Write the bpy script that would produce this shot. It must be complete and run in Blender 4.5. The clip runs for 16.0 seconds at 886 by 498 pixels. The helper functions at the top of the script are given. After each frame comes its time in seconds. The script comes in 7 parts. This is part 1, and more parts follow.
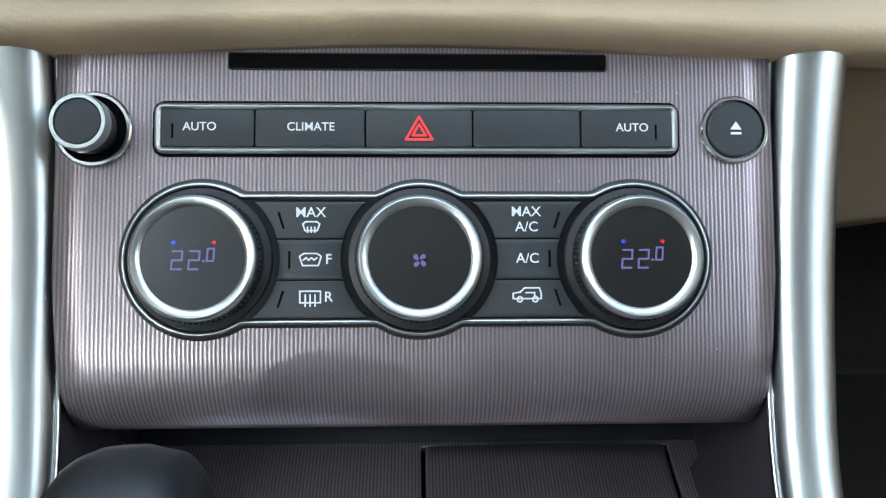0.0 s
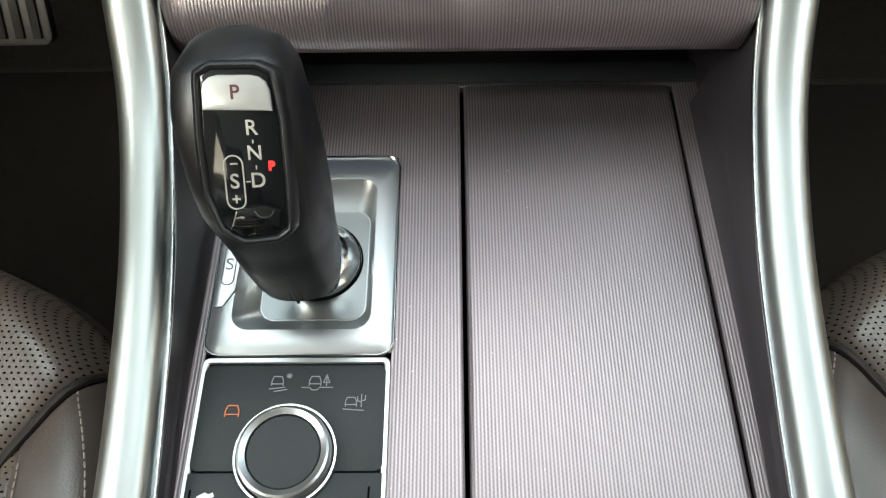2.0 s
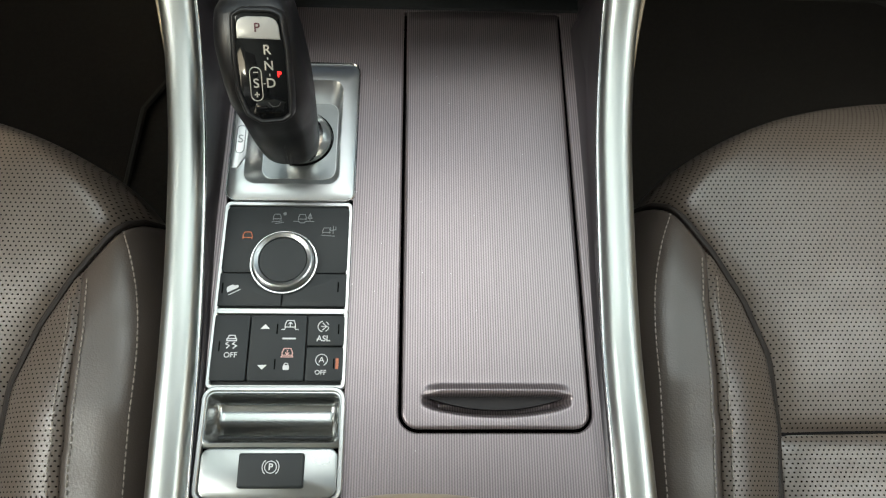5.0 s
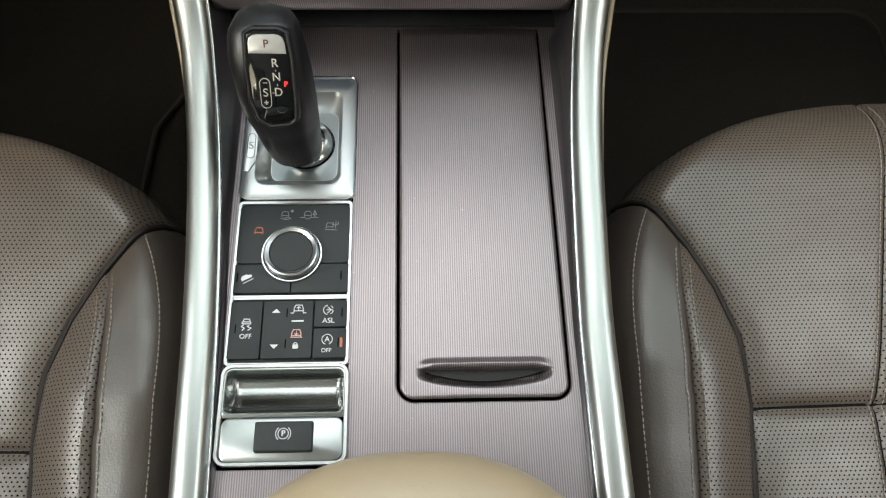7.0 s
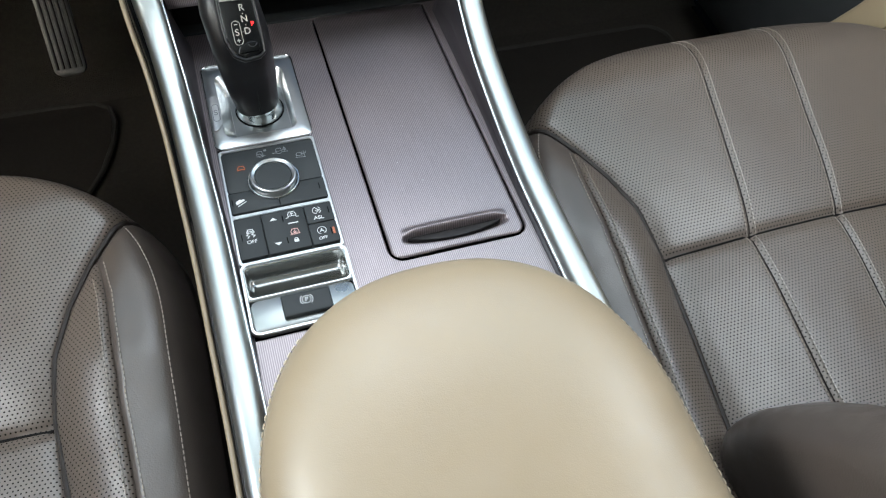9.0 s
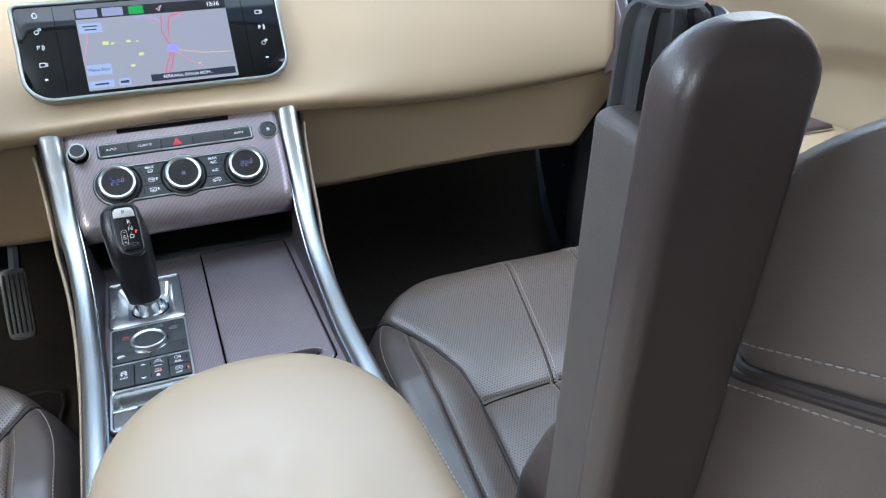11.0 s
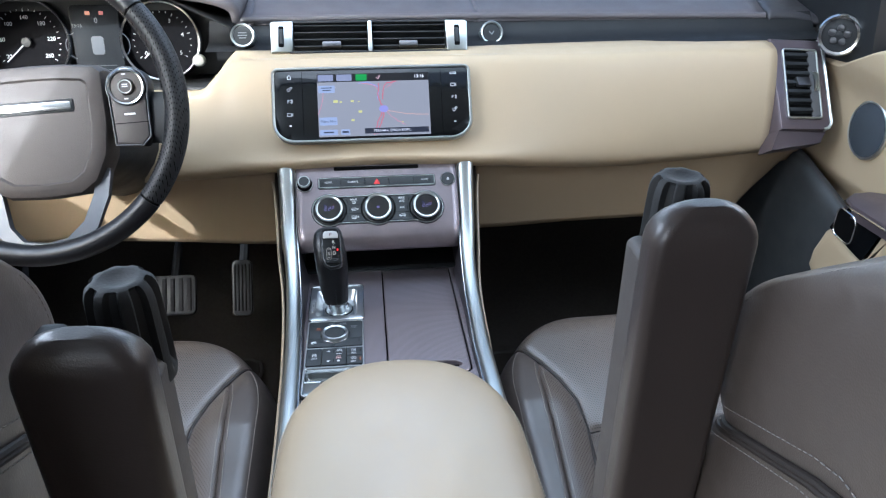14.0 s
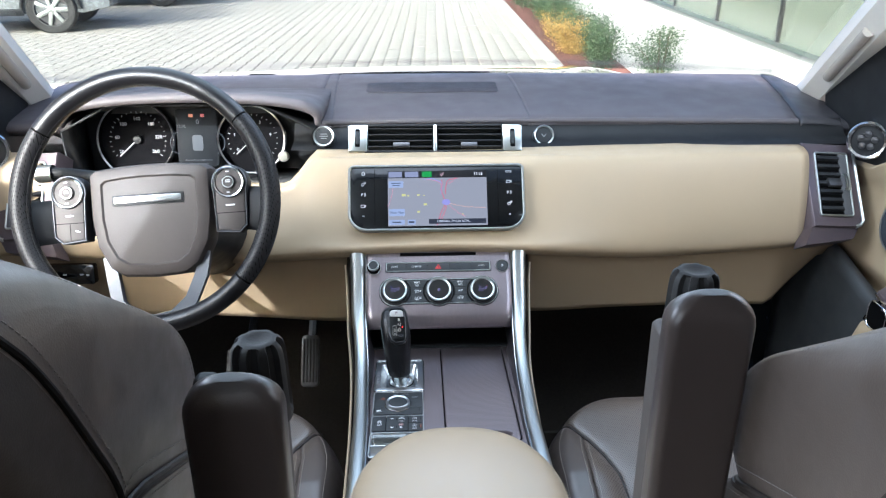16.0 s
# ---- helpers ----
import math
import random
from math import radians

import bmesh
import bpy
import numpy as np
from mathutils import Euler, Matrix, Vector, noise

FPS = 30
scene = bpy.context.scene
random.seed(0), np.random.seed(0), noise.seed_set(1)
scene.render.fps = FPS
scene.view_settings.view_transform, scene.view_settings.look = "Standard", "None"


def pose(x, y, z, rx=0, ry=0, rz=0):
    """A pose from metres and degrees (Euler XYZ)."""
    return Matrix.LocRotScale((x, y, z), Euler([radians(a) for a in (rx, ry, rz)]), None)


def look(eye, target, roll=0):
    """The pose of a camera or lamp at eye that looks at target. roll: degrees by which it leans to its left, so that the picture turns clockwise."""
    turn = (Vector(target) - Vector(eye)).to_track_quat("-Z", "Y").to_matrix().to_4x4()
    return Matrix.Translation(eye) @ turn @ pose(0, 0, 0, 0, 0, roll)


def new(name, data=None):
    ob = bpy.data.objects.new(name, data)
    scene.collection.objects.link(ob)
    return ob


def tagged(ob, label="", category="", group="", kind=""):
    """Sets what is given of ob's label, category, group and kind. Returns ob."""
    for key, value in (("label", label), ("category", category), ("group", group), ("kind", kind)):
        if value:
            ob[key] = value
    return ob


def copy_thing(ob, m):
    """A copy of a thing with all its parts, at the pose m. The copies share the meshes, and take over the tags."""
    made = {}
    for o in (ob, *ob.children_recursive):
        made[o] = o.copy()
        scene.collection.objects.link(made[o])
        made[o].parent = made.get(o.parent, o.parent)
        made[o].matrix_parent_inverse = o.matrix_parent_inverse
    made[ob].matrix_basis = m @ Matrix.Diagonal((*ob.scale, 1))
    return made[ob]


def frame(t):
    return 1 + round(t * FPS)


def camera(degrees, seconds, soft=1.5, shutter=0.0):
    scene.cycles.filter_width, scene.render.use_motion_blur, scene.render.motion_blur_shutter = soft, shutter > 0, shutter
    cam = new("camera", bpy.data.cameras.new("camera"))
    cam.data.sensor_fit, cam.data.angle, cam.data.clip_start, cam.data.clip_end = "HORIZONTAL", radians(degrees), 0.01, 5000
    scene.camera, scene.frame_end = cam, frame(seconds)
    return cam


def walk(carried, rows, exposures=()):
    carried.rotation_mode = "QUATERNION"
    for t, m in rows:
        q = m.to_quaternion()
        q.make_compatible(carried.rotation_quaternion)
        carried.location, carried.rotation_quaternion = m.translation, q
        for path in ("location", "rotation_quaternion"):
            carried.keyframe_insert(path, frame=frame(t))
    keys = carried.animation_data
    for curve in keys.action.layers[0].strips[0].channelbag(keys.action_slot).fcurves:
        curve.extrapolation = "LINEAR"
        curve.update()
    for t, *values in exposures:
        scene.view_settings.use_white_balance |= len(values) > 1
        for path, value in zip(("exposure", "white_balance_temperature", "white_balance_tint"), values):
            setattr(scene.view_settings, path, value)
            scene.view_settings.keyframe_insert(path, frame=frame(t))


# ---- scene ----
cam = camera(60.8, 16.0, 1.2)
PATH = [
    (0, (-0.001, 0.066, 0.768), (0.069, 1.495, -0.629), 1.8),
    (0.5, (-0.002, 0.058, 0.763), (0.047, 1.447, -0.675), 1.5),
    (1, (-0.008, 0.034, 0.766), (-0.009, 1.263, -0.811), 0.8),
    (1.5, (-0.005, 0.016, 0.769), (-0.033, 1.068, -0.932), -0.6),
    (2, (-0.004, -0.005, 0.784), (-0.026, 0.894, -1.002), -1.6),
    (2.5, (-0.005, -0.021, 0.806), (-0.016, 0.738, -1.044), -0.7),
    (3, (-0.003, -0.037, 0.833), (0.005, 0.615, -1.057), 1.1),
    (3.5, (0.003, -0.047, 0.853), (0.032, 0.55, -1.056), 3.2),
    (4, (0.005, -0.056, 0.868), (0.057, 0.531, -1.043), 5.5),
    (6.3, (0.014, -0.105, 0.962), (0.109, 0.612, -0.903), 7.0),
    (6.5, (0.015, -0.107, 0.96), (0.105, 0.609, -0.906), 6.5),
    (7, (0.014, -0.113, 0.957), (0.082, 0.578, -0.919), 4.7),
    (7.5, (-0.027, -0.145, 0.954), (0.009, 0.533, -0.928), 1.6),
    (8, (-0.074, -0.181, 0.936), (0.025, 0.536, -0.928), 3.0),
    (8.5, (-0.09, -0.234, 0.954), (0.192, 0.603, -0.841), 7.7),
    (9, (-0.081, -0.307, 0.968), (0.358, 0.662, -0.726), 8.4),
    (9.5, (-0.042, -0.383, 0.947), (0.462, 0.752, -0.621), 5.2),
    (10, (-0.019, -0.459, 0.926), (0.56, 0.868, -0.453), 3.4),
    (10.2, (-0.016, -0.499, 0.934), (0.563, 0.899, -0.375), 2.0),
    (12.3, (-0.021, -0.685, 1.022), (0.687, 0.992, 0.194), 0.8),
    (12.5, (-0.023, -0.688, 1.019), (0.669, 0.994, 0.188), 1.0),
    (13, (-0.026, -0.689, 1.017), (0.614, 1.003, 0.164), 0.9),
    (13.5, (-0.017, -0.703, 1.036), (0.422, 1.01, 0.103), 0.8),
    (14, (-0.011, -0.772, 1.1), (0.174, 0.953, 0.105), 0.4),
    (14.5, (-0.014, -0.842, 1.154), (0.07, 0.917, 0.206), -0.1),
    (15, (-0.024, -0.866, 1.165), (0.036, 0.915, 0.257), 0.3),
    (15.5, (-0.025, -0.881, 1.165), (0.028, 0.909, 0.274), 0.0),
    (16, (-0.029, -0.877, 1.153), (0.03, 0.956, 0.355), -0.2),
]
walk(cam, [(t, look(eye, target, roll)) for t, eye, target, roll in PATH], exposures=[(0, 2.50, 5500, 4), (1, 2.80, 6300, 2), (2, 2.55, 6600, 2), (4, 2.20, 6800, 2), (7, 2.29, 6850, 3), (8, 2.38, 6600, 4), (9.5, 2.70, 5950, 6), (10.2, 2.80, 5700, 8), (12.3, 2.56, 5250, 9), (14, 2.57, 5350, 9), (16, 2.56, 5450, 9)])


# ---- world, sun and sky ----
world = bpy.data.worlds.new("daylight")
scene.world = world
world.use_nodes = True
sky = world.node_tree.nodes.new("ShaderNodeTexSky")
sky.sky_type, sky.sun_disc = "NISHITA", False
SUN_DIR = Vector((-1.0, -1.47, 0.92)).normalized()
sky.sun_elevation = math.asin(SUN_DIR.z)
sky.sun_rotation = math.atan2(SUN_DIR.x, SUN_DIR.y)
sky.air_density, sky.dust_density, sky.ozone_density = 0.7, 9.0, 0.5
background = world.node_tree.nodes["Background"]
background.inputs["Strength"].default_value = 0.15
world.node_tree.links.new(sky.outputs["Color"], background.inputs["Color"])
sun = new("sun", bpy.data.lights.new("sun", "SUN"))
sun.data.energy, sun.data.angle, sun.data.color = 1.2, radians(0.8), (1.0, 0.94, 0.85)
sun.matrix_world = look(SUN_DIR * 30, (0, 0, 0))


# added area lamps that boost the sky light in the upper part of the windscreen, of the two front side windows and of
# the left rear one
def sky_lamp(name, at_point, towards, wide, high, watts, colour=(0.95, 0.98, 1.0)):
    lamp = new(name, bpy.data.lights.new(name, "AREA"))
    lamp.data.shape, lamp.data.size, lamp.data.size_y = "RECTANGLE", wide, high
    lamp.data.energy, lamp.data.color = watts, colour
    lamp.matrix_world = look(at_point, towards)


sky_lamp("windscreen_sky", (0.0, 0.330, 1.168), (0.0, 0.02, 0.68), 1.10, 0.36, 1.02)
sky_lamp("right_window_sky", (0.670, 0.02, 1.145), (0.52, 0.04, 0.40), 0.56, 0.22, 0.57)
sky_lamp("left_window_sky", (-0.655, -0.20, 1.140), (0.35, -0.45, 0.78), 0.62, 0.20, 1.30)
# added fill inside the dark rear glass, to brighten the passenger's backrest
sky_lamp("left_rear_fill_lamp", (-0.690, -1.02, 1.080), (0.30, -0.46, 0.78), 0.70, 0.26, 1.5)


# ---- materials ----
class Nodes:
    """A small wrapper to write shader graphs in few lines."""

    def __init__(self, name):
        self.mat = bpy.data.materials.new(name)
        self.mat.use_nodes = True
        self.tree = self.mat.node_tree
        self.bsdf = self.tree.nodes["Principled BSDF"]
        self.coord = self.tree.nodes.new("ShaderNodeTexCoord").outputs["Object"]

    def put(self, socket, value):
        if isinstance(value, bpy.types.NodeSocket):
            self.tree.links.new(value, socket)
        else:
            socket.default_value = value

    def math(self, op, a, b=0.0, c=0.0):
        n = self.tree.nodes.new("ShaderNodeMath")
        n.operation = op
        for s, v in zip(n.inputs, (a, b, c)):
            self.put(s, v)
        return n.outputs[0]

    def noise(self, scale, detail=3.0, rough=0.5, vec=None):
        n = self.tree.nodes.new("ShaderNodeTexNoise")
        n.inputs["Scale"].default_value, n.inputs["Detail"].default_value, n.inputs["Roughness"].default_value = scale, detail, rough
        self.put(n.inputs["Vector"], vec or self.coord)
        return n.outputs["Fac"]

    def voronoi(self, scale, feature="F1", out="Distance"):
        n = self.tree.nodes.new("ShaderNodeTexVoronoi")
        n.feature = feature
        n.inputs["Scale"].default_value = scale
        self.put(n.inputs["Vector"], self.coord)
        return n.outputs[out]

    def mapped(self, scale):
        n = self.tree.nodes.new("ShaderNodeMapping")
        n.inputs["Scale"].default_value = scale
        self.put(n.inputs["Vector"], self.coord)
        return n.outputs[0]

    def xyz(self):
        n = self.tree.nodes.new("ShaderNodeSeparateXYZ")
        self.put(n.inputs[0], self.coord)
        return n.outputs

    def mix(self, fac, a, b):
        n = self.tree.nodes.new("ShaderNodeMix")
        n.data_type = "RGBA"
        for s, v in ((n.inputs[0], fac), (n.inputs[6], a), (n.inputs[7], b)):
            self.put(s, v if isinstance(v, (float, bpy.types.NodeSocket)) else (*v, 1.0)[:4])
        return n.outputs[2]

    def span(self, v, a, b, c, d):
        n = self.tree.nodes.new("ShaderNodeMapRange")
        for s, x in zip(n.inputs, (v, a, b, c, d)):
            self.put(s, x)
        return n.outputs[0]

    def bump(self, height, distance, strength=1.0, normal=None):
        n = self.tree.nodes.new("ShaderNodeBump")
        n.inputs["Distance"].default_value, n.inputs["Strength"].default_value = distance, strength
        self.put(n.inputs["Height"], height)
        if normal:
            self.put(n.inputs["Normal"], normal)
        return n.outputs[0]

    def set(self, **kw):
        names = dict(color="Base Color", rough="Roughness", metal="Metallic", normal="Normal", spec="Specular IOR Level", coat="Coat Weight",
                     coat_rough="Coat Roughness", sheen="Sheen Weight", emit="Emission Color", power="Emission Strength", alpha="Alpha", trans="Transmission Weight",
                     aniso="Anisotropic", ior="IOR", sheen_rough="Sheen Roughness")
        for k, v in kw.items():
            self.put(self.bsdf.inputs[names[k]], (*v, 1.0) if isinstance(v, tuple) and len(v) == 3 else v)
        return self.mat


def shade(c, k):
    return tuple(min(1.0, x * k) for x in c)


def plain(name, col, rough=0.5, metal=0.0, var=0.12, scale=25, bump=0.0, bscale=900, spec=0.5, coat=0.0, rvar=0.08):
    """Paint, plastic or metal: colour and gloss vary at two scales, with a fine relief."""
    g = Nodes(name)
    a, b = g.noise(scale, 4), g.noise(scale * 11, 3)
    f = g.math("ADD", g.math("MULTIPLY", a, 0.6), g.math("MULTIPLY", b, 0.4))
    kw = dict(color=g.mix(f, shade(col, 1 - var), shade(col, 1 + var)), rough=g.span(a, 0.3, 0.7, max(0.02, rough - rvar), rough + rvar), metal=metal, spec=spec)
    if coat:
        kw["coat"] = coat
    if bump:
        kw["normal"] = g.bump(g.noise(bscale, 2), bump)
    return g.set(**kw)


def leather(name, col, rough=0.45, cell=700, depth=0.0003, var=0.1, holes=0.0, spec=0.45):
    """Grained hide; holes is the pitch of punched perforations in metres."""
    g = Nodes(name)
    grain = g.math("SUBTRACT", 1.0, g.voronoi(cell))
    big, mid = g.noise(6, 3), g.noise(60, 3)
    f = g.math("ADD", g.math("MULTIPLY", big, 0.6), g.math("MULTIPLY", mid, 0.4))
    color = g.mix(f, shade(col, 1 - var), shade(col, 1 + var))
    normal = g.bump(grain, depth, 0.6, g.bump(mid, 0.0005, 0.4))
    if holes:
        x, y, z = g.xyz()
        row = g.math("DIVIDE", y, holes * 0.866)
        odd = g.math("MULTIPLY", g.math("MODULO", g.math("FLOOR", g.math("ADD", row, 1000.0)), 2.0), 0.5)
        u = g.math("SUBTRACT", g.math("FRACT", g.math("ADD", g.math("ADD", g.math("DIVIDE", x, holes), odd), 500.0)), 0.5)
        v = g.math("SUBTRACT", g.math("FRACT", g.math("ADD", row, 500.0)), 0.5)
        d = g.math("SQRT", g.math("ADD", g.math("MULTIPLY", u, u), g.math("MULTIPLY", v, v)))
        hole = g.span(d, 0.14, 0.225, 1.0, 0.0)
        color = g.mix(hole, color, shade(col, 0.02))
        spec = g.span(hole, 0.0, 1.0, spec, 0.0)
        normal = g.bump(g.math("SUBTRACT", 1.0, hole), 0.0004, 0.6, normal)
    return g.set(color=color, rough=g.span(mid, 0.3, 0.7, rough - 0.06, rough + 0.08), normal=normal, spec=spec)


def ribbed(name, col, pitch=0.00142):
    """Dark metallic film with a woven rib: uneven lines along y, broken across."""
    g = Nodes(name)
    x, y, z = g.xyz()
    rib = g.math("SINE", g.math("MULTIPLY", x, 2 * math.pi / pitch))
    tick = g.math("SINE", g.math("ADD", g.math("MULTIPLY", y, 2 * math.pi / 0.0019), g.math("MULTIPLY", g.math("FLOOR", g.math("DIVIDE", x, pitch)), math.pi)))
    weave = g.math("ADD", g.math("MULTIPLY", rib, 0.88), g.math("MULTIPLY", tick, 0.12))
    w = g.span(weave, -0.9, 0.9, 0.0, 1.0)
    thread = g.noise(1.0, 1.0, 0.5, g.mapped((1400.0, 90.0, 90.0)))
    strand = g.noise(1.0, 2.0, 0.5, g.mapped((420.0, 24.0, 24.0)))
    big = g.noise(14, 3)
    lines = g.math("ADD", g.math("MULTIPLY", thread, 0.55), g.math("MULTIPLY", strand, 0.45))
    k = g.math("ADD", g.math("MULTIPLY", w, 0.86), g.math("MULTIPLY", g.span(lines, 0.30, 0.70, 0.0, 1.0), 0.14))
    color = g.mix(k, g.mix(big, shade(col, 0.50), shade(col, 0.58)), g.mix(big, shade(col, 1.16), shade(col, 1.30)))
    # stray specks of dust
    speck = g.math("MULTIPLY", g.span(g.voronoi(190), 0.035, 0.055, 1.0, 0.0), g.math("GREATER_THAN", g.noise(120, 1), 0.60))
    color = g.mix(speck, color, (0.62, 0.62, 0.62))
    return g.set(color=color, metal=0.72, rough=g.span(k, 0.0, 1.0, 0.38, 0.285), normal=g.bump(w, 0.00008, 0.7), spec=0.5)


def glow(name, col, power):
    return Nodes(name).set(color=(0.0, 0.0, 0.0), emit=col, power=power * 0.25, rough=0.3)


def pane(name, tint, rough=0.0):
    """Thin glass: clear, with a mirror's gloss that grows at flat angles."""
    g = Nodes(name)
    t = g.tree
    clear, gloss, mixer, lw = (t.nodes.new(k) for k in ("ShaderNodeBsdfTransparent", "ShaderNodeBsdfGlossy", "ShaderNodeMixShader", "ShaderNodeLayerWeight"))
    clear.inputs[0].default_value = (*tint, 1)
    gloss.inputs["Roughness"].default_value = rough
    lw.inputs[0].default_value = 0.5
    edge = g.math("POWER", lw.outputs["Facing"], 4.0)
    t.links.new(g.math("ADD", 0.035, g.math("MULTIPLY", edge, 0.5)), mixer.inputs[0])
    t.links.new(clear.outputs[0], mixer.inputs[1])
    t.links.new(gloss.outputs[0], mixer.inputs[2])
    t.links.new(mixer.outputs[0], t.nodes["Material Output"].inputs[0])
    return g.mat


PLUM = ribbed("plum_weave", (0.285, 0.245, 0.255))
PLUM_PLAIN = plain("plum_plain", (0.125, 0.102, 0.112), 0.36, 0.6, bump=0.00005, rvar=0.06)
WALL_PLUM = plain("dark_plum_gloss", (0.045, 0.040, 0.044), 0.31, 0.4, bump=0.00003, rvar=0.02)
SATIN = plain("satin_aluminium", (0.54, 0.57, 0.555), 0.305, 1.0, var=0.04, rvar=0.02, bump=0.00002, bscale=300)
RAIL = plain("satin_rail_metal", (0.41, 0.43, 0.415), 0.33, 1.0, var=0.03, rvar=0.02, scale=8)
BRUSHED = plain("brushed_aluminium", (0.55, 0.56, 0.56), 0.315, 1.0, var=0.05, rvar=0.03, bump=0.00003, bscale=500)
CHROME = plain("bright_chrome", (0.60, 0.61, 0.61), 0.17, 1.0, var=0.03, rvar=0.03)
BLACK = plain("black_soft_plastic", (0.014, 0.015, 0.016), 0.5, bump=0.0001, bscale=1500, spec=0.3)
SWITCH = plain("charcoal_switch_plastic", (0.022, 0.025, 0.0265), 0.55, bump=0.00006, bscale=2500, spec=0.35)
GLOSS = plain("gloss_black", (0.004, 0.0045, 0.005), 0.06, var=0.2, rvar=0.03, spec=0.4)
RUBBER = plain("black_rubber", (0.014, 0.014, 0.014), 0.7, bump=0.0002, bscale=600)
# near-black that stands in for shade inside gaps, slots and wells
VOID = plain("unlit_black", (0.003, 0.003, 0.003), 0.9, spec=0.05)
DARKMETAL = plain("dark_smoked_metal", (0.12, 0.12, 0.125), 0.32, 0.9, rvar=0.03)
BEIGE = leather("beige_leather", (0.390, 0.305, 0.195), 0.45, 900, 0.00020, 0.05)
BEIGE_SMOOTH = leather("beige_smooth_leather", (0.350, 0.274, 0.180), 0.36, 1300, 0.00008, 0.06, spec=0.75)
BROWN = leather("brown_leather", (0.078, 0.062, 0.052), 0.37, 800, 0.00014, 0.14, spec=0.9)
PERF = leather("brown_perforated_leather", (0.121, 0.095, 0.076), 0.35, 800, 0.00014, 0.16, holes=0.0035, spec=1.0)
HIDE = leather("black_grained_hide", (0.006, 0.006, 0.007), 0.36, 1100, 0.00003, 0.15, spec=0.40)
HIDE_PERF = leather("black_perforated_hide", (0.010, 0.010, 0.011), 0.46, 1100, 0.00005, 0.15, holes=0.0030, spec=0.35)
DASH = plain("dark_dashboard_skin", (0.100, 0.091, 0.096), 0.55, var=0.02, bump=0.00012, bscale=900, spec=0.3)
# near-black for the shade laid into seam grooves, and for dark piping
SHELL = plain("seam_shade_and_piping_black", (0.010, 0.009, 0.009), 0.8, bump=0.0002, bscale=900, spec=0.12)
# darkened copy of the brown leather: puts shade into the rear panels; also piping
BACKPANEL = leather("shaded_brown_leather", (0.030, 0.024, 0.021), 0.50, 800, 0.00014, 0.14, spec=0.35)
THREAD_DARK = plain("dark_thread", (0.36, 0.32, 0.28), 0.8)
THREAD_BACK = plain("grey_thread", (0.20, 0.187, 0.177), 0.8)
THREAD_BEIGE = plain("beige_thread", (0.52, 0.45, 0.34), 0.8)
WHITE_INK = plain("white_ink", (0.60, 0.61, 0.62), 0.5, var=0.03)
GREY_INK = plain("grey_ink", (0.20, 0.21, 0.22), 0.5, var=0.05)
RED_INK = plain("red_ink", (0.75, 0.03, 0.03), 0.45, var=0.05)
SILVER_INK = plain("silver_ink", (0.36, 0.34, 0.30), 0.4, 0.3, var=0.05)
CARPET = plain("black_carpet", (0.062, 0.055, 0.047), 0.95, var=0.5, scale=160, bump=0.0015, bscale=900, spec=0.1)
LINING = plain("pale_roof_lining", (0.56, 0.56, 0.54), 0.9, bump=0.0004, bscale=900, spec=0.2)
CREAM = plain("cream_pillar_trim", (0.68, 0.65, 0.59), 0.6, bump=0.0002, bscale=700)
CLEAR = pane("clear_glass", (0.76, 0.79, 0.77))
# for unseen rear panes: tint chosen to keep sun and sky out
REAR_TINT = pane("unseen_rear_glass", (0.12, 0.125, 0.125))

# ---- building helpers ----
WORLD = {}
IDENT = Matrix.Identity(4)


def thing(name, at, label, category, group="", kind=""):
    ob = new(name)
    ob.empty_display_size = 0.05
    ob.location = at
    WORLD[ob] = Matrix.Translation(at)
    return tagged(ob, label, category, group, kind)


def finish(bm, sharp=38):
    bmesh.ops.recalc_face_normals(bm, faces=bm.faces)
    lim = radians(sharp)
    for e in bm.edges:
        e.smooth = not (len(e.link_faces) == 2 and e.calc_face_angle(0.0) > lim)
    for f in bm.faces:
        f.smooth = True


def part(name, bm, material, parent=None, label="", m=IDENT, sharp=38, kind=""):
    """Links a bmesh as one mesh object under a thing or a part; its vertices are in the frame m."""
    me = bpy.data.meshes.new(name)
    finish(bm, sharp)
    bm.to_mesh(me)
    bm.free()
    me.materials.append(material)
    return place(name, me, parent, label, m, kind)


def place(name, me, parent=None, label="", m=IDENT, kind=""):
    ob = new(name, me)
    ob.matrix_basis = m
    if parent:
        ob.parent = parent
        ob.matrix_parent_inverse = WORLD[parent].inverted()
    WORLD[ob] = m
    return tagged(ob, label, kind=kind)


def B():
    return bmesh.new()


def box(bm, size, at=(0, 0, 0), bevel=0.0, seg=2, rot=None):
    m = Matrix.Translation(at) @ (rot or IDENT) @ Matrix.Diagonal((*size, 1))
    geo = bmesh.ops.create_cube(bm, size=1, matrix=m)
    if bevel:
        edges = {e for v in geo["verts"] for e in v.link_edges}
        bmesh.ops.bevel(bm, geom=list(edges), offset=bevel, segments=seg, profile=0.6, affect="EDGES", clamp_overlap=True)
    return bm


def loft(bm, rings, closed=True, cap=True):
    """Skins a list of rings of points."""
    rows = [[bm.verts.new(p) for p in r] for r in rings]
    n = len(rows[0])
    for a, b in zip(rows, rows[1:]):
        for i in range(n if closed else n - 1):
            j = (i + 1) % n
            bm.faces.new((a[i], a[j], b[j], b[i]))
    if cap and closed:
        bm.faces.new(rows[0][::-1])
        bm.faces.new(rows[-1])
    return bm


def circle(r, n=40, c=(0, 0), z=0.0):
    return [(c[0] + r * math.cos(2 * math.pi * i / n), c[1] + r * math.sin(2 * math.pi * i / n), z) for i in range(n)]


